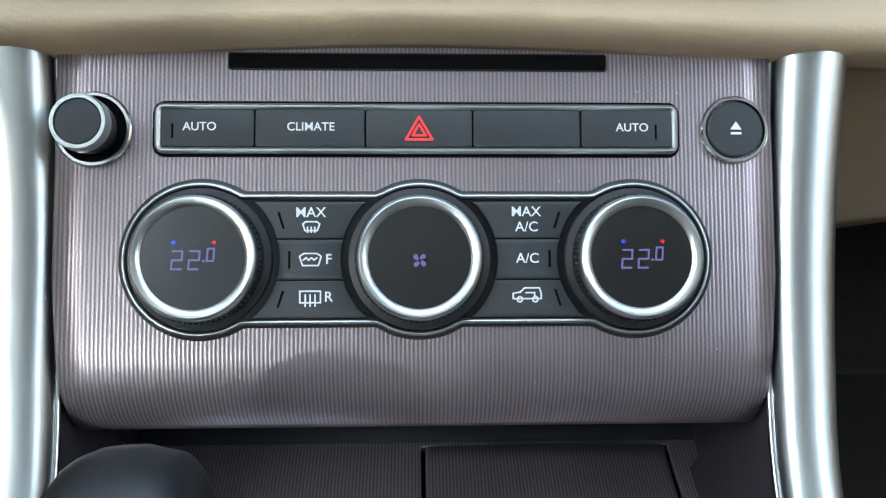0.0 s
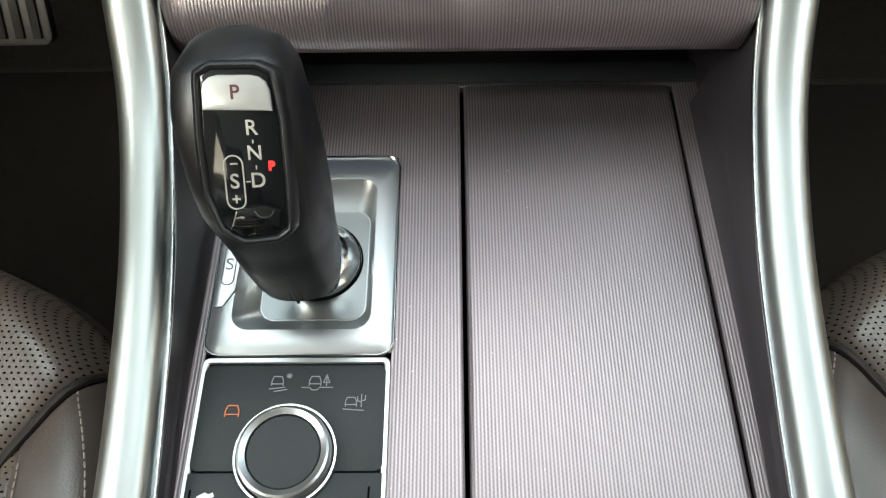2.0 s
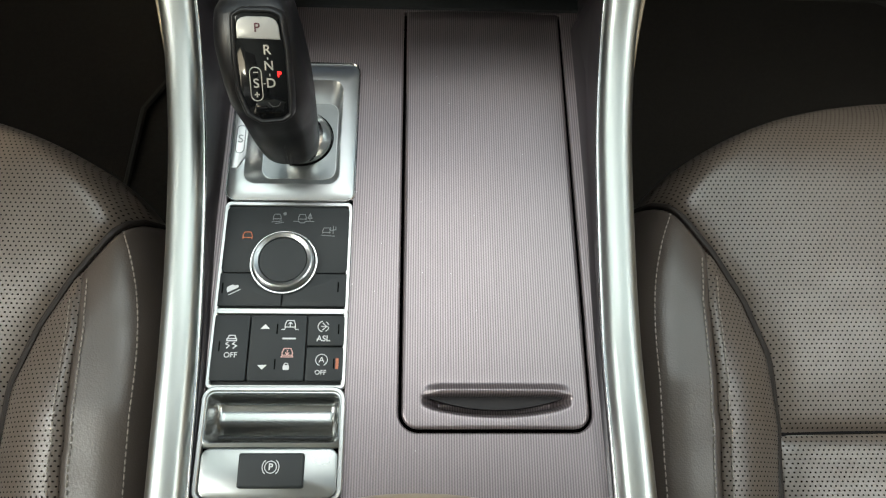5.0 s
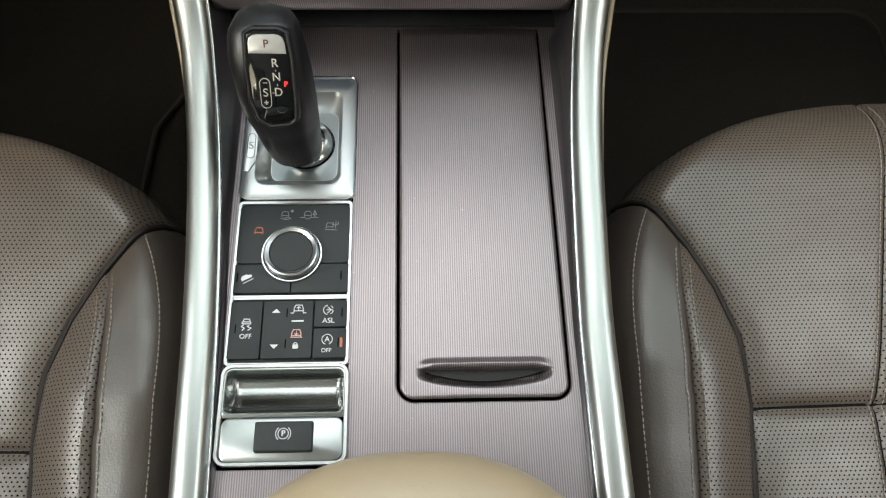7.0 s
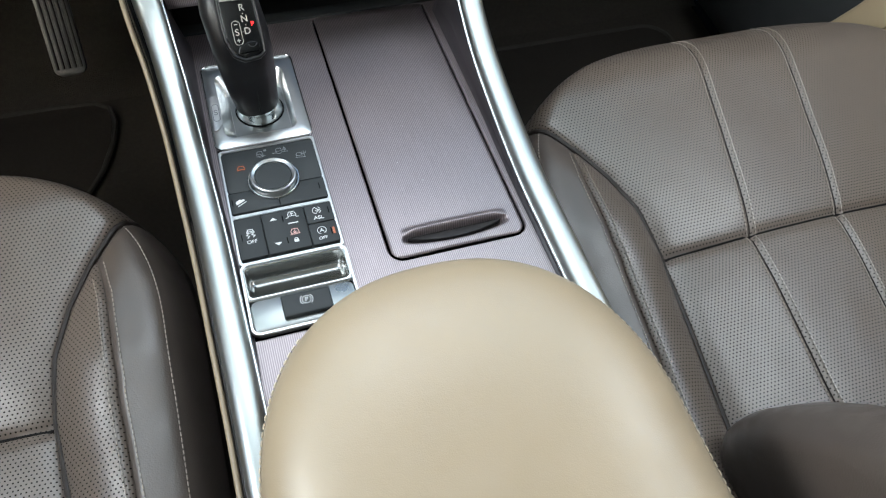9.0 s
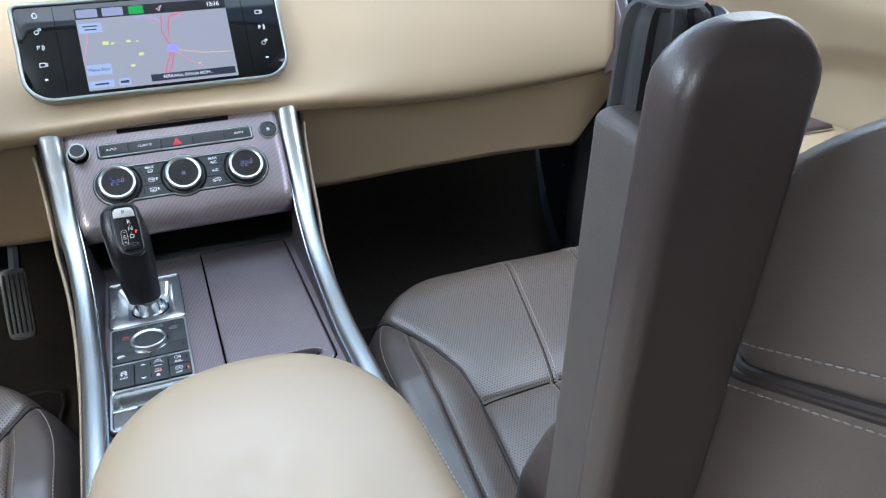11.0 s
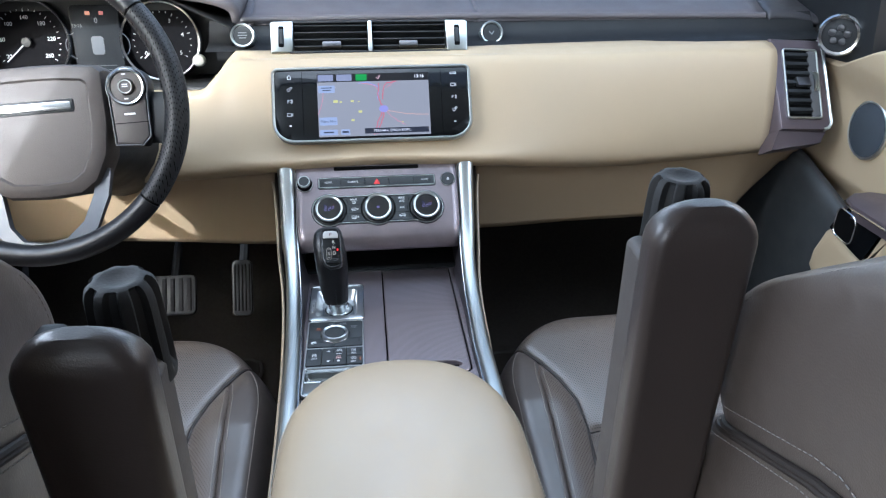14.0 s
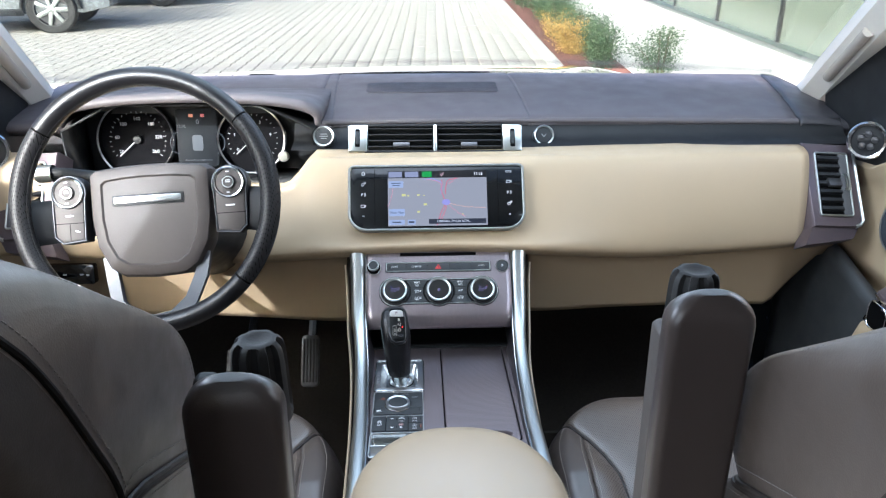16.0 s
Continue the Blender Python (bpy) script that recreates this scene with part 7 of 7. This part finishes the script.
    part("arm_top", bar([(-0.62, 0.612), (-0.62, 0.539), (0.1105, 0.539), (0.0885, 0.6015), (0.05, 0.606), (-0.10, 0.612), (-0.40, 0.612)], ((0.815, 0.0), (0.7100, 0.0), (0.7060, -0.0010), (0.7035, -0.0035), (0.7025, -0.007), (0.7022, -0.012))), BEIGE, pad, "padded armrest top", sharp=60)
    top_st = B()
    stitches(top_st, [(sx * 0.7022, y, 0.601) for y in (-0.55, -0.30, -0.10, 0.03, 0.080)], 0.0050, 0.0036, 0.0006, up=(-sx, 0, 0))
    part("stitching", top_st, THREAD_BEIGE, pad, "cream stitching", kind="stuff")
    part("arm_leg", bar([(0.234, 0.4440), (0.141, 0.4440), (0.145, 0.425), (0.165, 0.385), (0.262, 0.13), (0.370, 0.13), (0.272, 0.345)], ((0.815, 0.0), (0.722, 0.0), (0.7150, -0.0015), (0.7105, -0.0045), (0.7085, -0.0085))), BEIGE, pad, "slanting front leg", sharp=60)
    Ap = basis((sx * 0.750, 0.132, 0.6000), (1, 0, 0), (0, 1, -0.10))
    tongue = [(0.046, -0.082), (0.046, 0.045), (0.036, 0.070), (0.012, 0.084), (-0.016, 0.082), (-0.040, 0.062), (-0.050, 0.030), (-0.052, -0.066), (-0.046, -0.080)]
    tongue = dense([(x * sx, y) for x, y in tongue][::sx], 0.008)
    pl = part("pull_plate", slab(B(), tongue, -0.014, 0.006, 0.003), PLUM_PLAIN, door, "plum pull plate", Ap)
    part("plate_edge", tube(B(), [Vector(p) for p in lift(grow(tongue, 0.001), 0.000)], 0.0018, 6, closed=True), CHROME, pl, "bright edge", Ap)
    part("mirror_switch", slab(B(), rrect(0.034, 0.024, 0.002, c=(sx * 0.010, -0.040)), 0.006, 0.0075, 0.0005), SATIN, pl, m=Ap)
    for o in (-0.0075, 0.0075):
        part("switch_slot", slab(B(), rrect(0.010, 0.010, 0.002, c=(sx * 0.010 + o, -0.040)), 0.0075, 0.008, 0), BLACK, pl, m=Ap)
    Cu = basis((sx * 0.7010, 0.157, 0.566), (0, -sx, 0), (0, -0.30, 1))
    cup = part("pull_cup", bar([(0.198, 0.5475), (0.1135, 0.539), (0.0915, 0.598), (0.168, 0.594)], ((0.815, 0.0), (0.7030, 0.0), (0.7012, -0.0010), (0.7005, -0.0030))), GLOSS, door, "gloss black pull cup")
    # flat black plate imitates the shade of a hollow
    part("cup_hollow", slab(B(), rrect(0.046, 0.044, 0.012, c=(-0.010, 0.0)), -0.004, 0.0010, 0), VOID, cup, m=Cu)
    part("cup_rim", hoop(B(), rrect(0.050, 0.048, 0.014, c=(-0.010, 0.0)), 0.0026, -0.002, 0.0028, 0.001), CHROME, cup, "bright cup rim", Cu)
    # darker tan tube imitates the shade in the leg's crease
    part("leg_crease", tube(B(), [(sx * 0.7090, 0.181, 0.437), (sx * 0.7084, 0.206, 0.376), (sx * 0.7084, 0.300, 0.145)], 0.0012, 6), plain("seam_shadow_tan", (0.20, 0.155, 0.10), 0.7), pad, "crease of the leg, shade laid in as a line")
    # glass and waist seal
    gl = setting("window_%d" % (3 if sx > 0 else 4), sheet(B(), lambda u, v: (sx * (0.835 - 0.17 * v), u, lerp(TOPZ, u) + (1.29 - lerp(TOPZ, u)) * v), 20, 6, -0.57, 0.375), CLEAR, "clear front door glass")
    gl.visible_shadow = False
    setting("window_%d" % (5 if sx > 0 else 6), sheet(B(), lambda u, v: (sx * (0.835 - 0.17 * v), u, lerp(TOPZ, u) + (1.29 - lerp(TOPZ, u)) * v), 20, 6, -2.5, -0.57), REAR_TINT, "unseen rear door glass, tinted dark to hold off sun")
    part("waist_seal", tube(B(), [(sx * 0.826, y, lerp(TOPZ, y) + 0.004) for y in (-1.0, -0.5, -0.05, 0.10, 0.315, 0.36)], 0.006, 6), RUBBER, door, "black waist seal")
    # out of view; set forward and widened to keep sun off the dashboard
    bp = B()
    loft(bp, [[(sx * (x - 0.17 * v), y, 0.80 + 0.52 * v) for x, y in ((0.80, -0.345), (0.80, -0.60), (0.86, -0.60), (0.86, -0.345))] for v in (0, 1)])
    setting("trim_pillar_b", bp, CREAM, "unseen cream B-pillar, widened to block the sun")
    bp = B()
    loft(bp, [[(sx * (x - 0.17 * v), y, z) for x, y in ((0.82, -2.65), (0.88, -2.65), (0.88, 1.10), (0.82, 1.10))] for z, v in ((-0.2, -0.1), (0.42, 0))])
    box(bp, (0.04, 0.55, 0.34), (sx * 0.85, 0.84, 0.56))
    setting("wall_%s" % ("right" if sx > 0 else "left"), bp, plain("dark_blue_body", (0.012, 0.020, 0.035), 0.2, 0.3, coat=0.8), "car body side")
    part("rear_door_card", box(B(), (0.04, 1.9, 0.42), (sx * 0.83, -1.95 + 0.3, 0.62), 0.01), BEIGE, None, "plain beige rear door card", kind="structure")

# ---- door mirror outside the passenger's window ----
mir = thing("door_mirror", (1.02, 0.46, 0.76), "dark blue door mirror outside the side window", "mirror")
MM = basis((1.060, 0.400, 0.860), (0.91, -0.42, 0), (0.0, 0.03, 1))
mo = [(p[0], p[1]) for p in dense(rrect(0.286, 0.185, 0.060, 8), 0.012)]
bm = B()
loft(bm, [lift(mo, 0.0), lift(grow(mo, 0.006), -0.012), lift(grow(mo, 0.004), -0.05), lift(grow(mo, -0.020), -0.085), lift(grow(mo, -0.05), -0.100)])
part("housing", bm, plain("petrol_blue_paint", (0.010, 0.055, 0.085), 0.16, 0.4, coat=1.0), mir, "glossy petrol blue housing", MM, 70)
part("mirror_rim", hoop(B(), mo, 0.008, -0.006, 0.004, 0.002), GLOSS, mir, "gloss black rim", MM)
# dark blue put into the glass imitates the reflected car body
part("mirror_glass", slab(B(), grow(mo, -0.007), -0.004, 0.001, 0), plain("reflection_blue_glass", (0.06, 0.13, 0.17), 0.02, 1.0, var=0.0, rvar=0.0), mir, "mirror glass coloured blue for the car side it reflects", MM)
part("mirror_arm", sweep(B(), [Vector((0.84, 0.52, 0.775)), Vector((0.92, 0.52, 0.780)), Vector((1.00, 0.50, 0.800))], [(-0.03, -0.02), (0.03, -0.02), (0.03, 0.02), (-0.03, 0.02)]), GLOSS, mir, "black mirror arm")

# ---- outside ----
GZ = -0.48
OUT = Matrix.Translation((-0.10, 0, 0)) @ Matrix.Rotation(radians(-1.05), 4, "Z")


def paving():
    """Pale pavers in rows with grassy slots between them; rows run along y."""
    g = Nodes("pale_pavers")
    x, y, z = g.xyz()
    row = g.math("DIVIDE", x, 0.17)
    u = g.math("ABSOLUTE", g.math("SUBTRACT", g.math("FRACT", g.math("ADD", row, 500.0)), 0.5))
    odd = g.math("MULTIPLY", g.math("MODULO", g.math("FLOOR", g.math("ADD", row, 1000.0)), 2.0), 0.5)
    v = g.math("FRACT", g.math("ADD", g.math("ADD", g.math("DIVIDE", y, 0.24), odd), 500.0))
    joint = g.math("MULTIPLY", g.span(u, 0.40, 0.46, 0.0, 1.0), g.span(g.math("ABSOLUTE", g.math("SUBTRACT", v, 0.5)), 0.30, 0.36, 1.0, 0.15))
    big, mid = g.noise(0.6, 4), g.noise(18, 4)
    stone = g.mix(big, g.mix(mid, (0.27, 0.255, 0.23), (0.34, 0.325, 0.30)), g.mix(mid, (0.31, 0.295, 0.27), (0.38, 0.365, 0.34)))
    return g.set(color=g.mix(joint, stone, (0.22, 0.21, 0.17)), rough=0.85, normal=g.bump(g.math("SUBTRACT", mid, joint), 0.01, 0.6))


ground = setting("ground", sheet(B(), lambda u, v: (u * 400, v * 400, GZ - 0.02), 4, 4, -1, 1, -1, 1), plain("pale_ground", (0.30, 0.285, 0.26), 0.9, scale=0.2), "pale ground that reaches the horizon")
setting("pavement", sheet(B(), lambda u, v: (u, v, GZ), 8, 8, -30, 1.50, -20, 60), paving(), "pale paved yard with open joints", OUT)
PAVER = plain("pale_stone_kerb", (0.40, 0.385, 0.36), 0.85, bump=0.002, bscale=60)
setting("kerb", box(B(), (0.10, 60, 0.14), (1.56, 22, GZ + 0.03), 0.01), PAVER, "pale stone kerb", OUT)
setting("planting_bed", box(B(), (0.70, 60, 0.10), (1.96, 22, GZ + 0.03)), plain("red_bark_mulch", (0.16, 0.065, 0.045), 0.95, var=0.5, scale=30, bump=0.03, bscale=40), "red-brown mulch bed", OUT)
setting("walkway", box(B(), (1.75, 60, 0.12), (3.18, 22, GZ + 0.03), 0.01), plain("pale_concrete", (0.46, 0.44, 0.41), 0.8, bump=0.002, bscale=40), "pale concrete walkway", OUT)
drain = thing("drain_cover", (0.98, 11.85, GZ), "rusty drain grate set in the pale paving", "drain")
part("grate_frame", hoop(B(), rrect(0.54, 0.40, 0.01, c=(0.98, 11.85)), 0.03, GZ, GZ + 0.012, 0.003), plain("rusty_iron", (0.15, 0.10, 0.07), 0.8, 0.4), drain)
for k in range(6):
    part("grate_bar", box(B(), (0.48, 0.03, 0.010), (0.98, 11.70 + 0.06 * k, GZ + 0.006)), plain("rusty_iron", (0.15, 0.10, 0.07), 0.8, 0.4), drain)


def leafmat(name, a, b):
    g = Nodes(name)
    n = g.tree.nodes.new("ShaderNodeNewGeometry")
    return g.set(color=g.mix(n.outputs["Random Per Island"], a, b), rough=0.55)


GREEN, GOLD = leafmat("evergreen_leaves", (0.030, 0.060, 0.028), (0.085, 0.125, 0.050)), leafmat("golden_leaves", (0.28, 0.15, 0.03), (0.46, 0.31, 0.08))
BARK = plain("shrub_bark", (0.09, 0.065, 0.045), 0.9)


def shrub(x, y, h, r, mat, seed, n=900):
    rr = random.Random(seed)
    sh = thing("shrub", (x, y, GZ + 0.08), "small golden shrub in the mulch bed" if mat is GOLD else "clipped evergreen shrub in the mulch bed", "shrub", "planting along the walkway")
    stems = B()
    tips = []
    for k in range(9):
        a, lean = rr.uniform(0, 6.28), rr.uniform(0.1, 0.8)
        tip = Vector((x + r * lean * math.cos(a), y + r * lean * math.sin(a), GZ + 0.08 + h * rr.uniform(0.6, 1.0)))
        base = Vector((x + 0.03 * math.cos(a), y + 0.03 * math.sin(a), GZ + 0.06))
        sweep(stems, [base, base.lerp(tip, 0.5) + Vector((0, 0, 0.05)), tip], [q[:2] for q in circle(0.008, 5)], up=(1, 0, 0.1), scale=lambda t: 1 - 0.8 * t)
        tips.append((base, tip))
    part("stem", stems, BARK, sh)
    lv = B()
    for k in range(n):
        base, tip = rr.choice(tips)
        f = rr.uniform(0.15, 1.05)
        p = base.lerp(tip, f) + Vector((rr.gauss(0, r * 0.22), rr.gauss(0, r * 0.22), rr.gauss(0, h * 0.08)))
        s = rr.uniform(0.009, 0.019)
        d = Vector((rr.gauss(0, 1), rr.gauss(0, 1), rr.gauss(0.6, 1))).normalized()
        e = d.orthogonal().normalized() * s * 0.45
        d *= s
        q = [lv.verts.new(v) for v in (p - d, p + e, p + d, p - e)]
        lv.faces.new(q)
    part("foliage", lv, mat, sh, kind="stuff")
    return sh


rr = random.Random(11)
yy = 7.3
k = 0
while yy < 26:
    gold = k in (3, 6)
    shrub(2.00 + 0.0183 * yy - 0.10 + rr.uniform(-0.12, 0.16) + (0.55 if k == 0 else 0.0), yy, rr.uniform(0.40, 0.55) * (0.8 if gold else 1.0), rr.uniform(0.30, 0.38), GOLD if gold else GREEN, 40 + k, 3400 if yy < 13 else 1500)
    yy += rr.uniform(0.42, 0.62)
    k += 1

# glazed showroom along the walkway
house = thing("showroom", (5.0, 20, GZ), "glass-fronted showroom beyond the walkway", "building")
part("plinth", box(B(), (0.30, 60, 0.24), (4.20, 22, GZ + 0.12), 0.01), plain("white_plinth", (0.66, 0.66, 0.63), 0.6), house, "white plinth", m=OUT)
part("sill_band", box(B(), (0.20, 60, 0.06), (4.14, 22, GZ + 0.27), 0.005), SATIN, house, "metal sill", m=OUT)
# opaque green-grey: glass tint with the reflected surroundings put into the colour
REFL = plain("reflection_green_glazing", (0.17, 0.19, 0.15), 0.04, 0.0, var=0.10, scale=0.8, rvar=0.02, spec=0.4)
part("side_wall", box(B(), (0.30, 15.0, 2.9), (4.30, -1.35, GZ + 1.45), 0.01), plain("rose_beige_plaster", (0.29, 0.235, 0.21), 0.85, bump=0.002, bscale=60), house, "rose-beige plastered wall", m=OUT)
for k in range(22):
    y = 7.2 + 2.05 * k
    w = part("glazing", box(B(), (0.02, 2.00, 2.5), (4.20, y, GZ + 1.55)), REFL, house, "tall green-tinted glazing, reflections put into its colour", m=OUT)
    part("mullion", box(B(), (0.06, 0.05, 2.5), (4.18, y + 1.025, GZ + 1.55)), DARKMETAL, house, "dark mullion", m=OUT)
part("wall", box(B(), (0.4, 60, 0.5), (4.42, 22, GZ + 3.05)), plain("white_plaster", (0.72, 0.71, 0.68), 0.8), house, m=OUT)
part("roof", box(B(), (12, 60, 0.3), (10.2, 22, GZ + 2.95)), plain("grey_roof", (0.3, 0.3, 0.3), 0.8), house, m=OUT)


# parked cars at the far side of the yard
def parked(x, y, turn, paint, label):
    car = thing("parked_car", (x, y, GZ), label, "car", "parked cars")
    M = Matrix.Translation((x, y, GZ)) @ Matrix.Rotation(radians(turn), 4, "Z")
    side = [(-2.35, 0.35), (-2.40, 0.62), (-2.30, 0.95), (-1.85, 1.06), (-1.15, 1.12), (-0.70, 1.55), (-0.20, 1.78), (1.10, 1.80), (1.90, 1.62), (2.25, 1.15), (2.35, 0.80), (2.32, 0.40), (1.95, 0.32), (-1.95, 0.30)]
    bm = B()
    loft(bm, [[(u, w * k * (0.80 if v > 1.2 else 1.0), v) for u, v in side] for w, k in ((-0.93, 0.96), (-0.95, 1.0), (0.95, 1.0), (0.93, 0.96))])
    body = part("body", bm, paint, car, m=M)
    for sy in (-1, 1):
        pn = [(-1.05, 1.14), (-0.66, 1.50), (-0.18, 1.68), (1.05, 1.70), (1.75, 1.55), (1.95, 1.16)]
        part("side_window", loft(B(), [[(u, sy * (0.78 if v > 1.3 else 0.80), v) for u, v in pn], [(u, sy * (0.80 if v > 1.3 else 0.955), v) for u, v in pn]]), GLOSS, body, m=M)
        for wx in (-1.45, 1.45):
            W = M @ Matrix.Translation((wx, sy * 0.84, 0.37)) @ Matrix.Rotation(radians(-90 * sy), 4, "X")
            wh = part("wheel", lathe(B(), [(0.26, -0.10), (0.35, -0.11), (0.37, -0.08), (0.37, 0.09), (0.345, 0.115), (0.265, 0.11), (0.255, 0.06)], 48), RUBBER, car, "black tyre", W)
            part("rim", lathe(B(), [(0.262, 0.06), (0.262, 0.112), (0.245, 0.112), (0.235, 0.05), (0.0, 0.03)], 48), DARKMETAL, wh, m=W)
            for k in range(7):
                sp = B()
                box(sp, (0.235, 0.060, 0.035), (0.125, 0, 0.095), 0.010, rot=IDENT)
                part("spoke", sp, SATIN, wh, "bright alloy spoke", W @ Matrix.Rotation(2 * math.pi * k / 7, 4, "Z"))
            part("cap", lathe(B(), [(0.06, 0.09), (0.055, 0.118), (0.0, 0.122)], 24), SATIN, wh, m=W)
        part("arch", tube(B(), [(1.45 + 0.43 * math.cos(a), sy * 0.945, 0.37 + 0.43 * math.sin(a)) for a in (math.pi * i / 14 for i in range(15))], 0.03, 6, up=(0, 1, 0)), BLACK, body, m=M)
        part("arch", tube(B(), [(-1.45 + 0.43 * math.cos(a), sy * 0.945, 0.37 + 0.43 * math.sin(a)) for a in (math.pi * i / 14 for i in range(15))], 0.03, 6, up=(0, 1, 0)), BLACK, body, m=M)
        part("sill", box(B(), (2.1, 0.04, 0.10), (0, sy * 0.95, 0.34), 0.01), BLACK, body, m=M)
    return car


SLATEPAINT = plain("slate_metallic_paint", (0.10, 0.115, 0.13), 0.25, 0.6, coat=1.0)
parked(-7.35, 12.35, 10, SLATEPAINT, "grey parked car with bright alloy wheels")
parked(-6.9, 16.4, 10, plain("dark_metallic_paint", (0.05, 0.055, 0.065), 0.25, 0.6, coat=1.0), "dark parked car in the far row")
parked(-12.4, 13.2, 10, plain("silver_metallic_paint", (0.40, 0.41, 0.42), 0.25, 0.7, coat=1.0), "silver parked car in the far row")

# own bonnet beyond the windscreen
bonnet = thing("bonnet", (0, 1.6, 0.3), "glossy dark blue bonnet of the car itself", "car bonnet")
part("bonnet_skin", sheet(B(), lambda u, v: (u * (0.80 - 0.06 * v), 0.86 + 1.15 * v, 0.800 - 0.05 * abs(u) ** 2.5 - 0.02 * v - 0.16 * v ** 2.0 + 0.012 * math.exp(-((abs(u) - 0.62) / 0.06) ** 2)), 40, 30, -1, 1), plain("dark_gloss_paint", (0.012, 0.020, 0.030), 0.08, 0.3, coat=1.0), bonnet)
part("scuttle", box(B(), (1.5, 0.16, 0.05), (0, 0.90, 0.775), 0.01), BLACK, bonnet, "black scuttle panel")


# ---- pavers of the yard, laid in staggered rows with open slots ----
def stone(name, output):
    g = Nodes(name)
    if output == "Random":
        r = g.tree.nodes.new("ShaderNodeObjectInfo").outputs["Random"]
    else:
        r = g.tree.nodes.new("ShaderNodeNewGeometry").outputs["Random Per Island"]
    mid, big = g.noise(22, 4), g.noise(0.7, 3)
    base = g.mix(r, (0.35, 0.325, 0.280), (0.42, 0.395, 0.350))
    return g.set(color=g.mix(g.math("MULTIPLY", g.math("ADD", mid, big), 0.5), shade(base_lo, 1.0), base), rough=0.85, normal=g.bump(mid, 0.004, 0.5))


base_lo = (0.31, 0.288, 0.250)
PW2, PL2 = 0.17, 0.24


def paver_outline():
    """A stone with a notch in each long side, which leaves a slot between neighbours."""
    a, b, n, m = PW2 / 2 - 0.002, PL2 / 2 - 0.002, 0.016, 0.045
    return [(-a, -b), (a, -b), (a, -m - 0.012), (a - n, -m), (a - n, m), (a, m + 0.012), (a, b), (-a, b), (-a, m + 0.012), (-a + n, m), (-a + n, -m), (-a, -m - 0.012)]


yard = thing("paved_strip", (0, 9, GZ), "pale stone pavers laid in staggered rows with open slots", "paving")
bm = slab(B(), paver_outline(), 0.0, 0.014, 0.003)
single = bpy.data.meshes.new("paver")
finish(bm)
bm.to_mesh(single)
bm.free()
single.materials.append(stone("paver_stone", "Random"))
rr = random.Random(3)
co = np.empty(len(single.vertices) * 3)
single.vertices.foreach_get("co", co)
co = co.reshape(-1, 3)
faces = [tuple(p.vertices) for p in single.polygons]
verts, polys = [], []
for i in range(-52, 9):
    for j in range(27, 90):
        x = (i + 0.5) * PW2
        y = (j + (0.5 if i % 2 == 0 else 0.0)) * PL2
        if x > 1.49:
            continue
        lift_by = rr.uniform(-0.003, 0.002)
        if -8 <= i and 29 <= j < 47:
            place("paver", single, yard, "", OUT @ Matrix.Translation((x, y, GZ + lift_by)))
        else:
            k = len(verts)
            verts += [tuple(v) for v in co + np.array((x, y, GZ + lift_by))]
            polys += [tuple(n + k for n in f) for f in faces]
me = bpy.data.meshes.new("paver_field")
me.from_pydata(verts, [], polys)
me.materials.append(stone("field_stone", "Island"))
place("paver_field", me, yard, "pale pavers further out", OUT, "stuff")
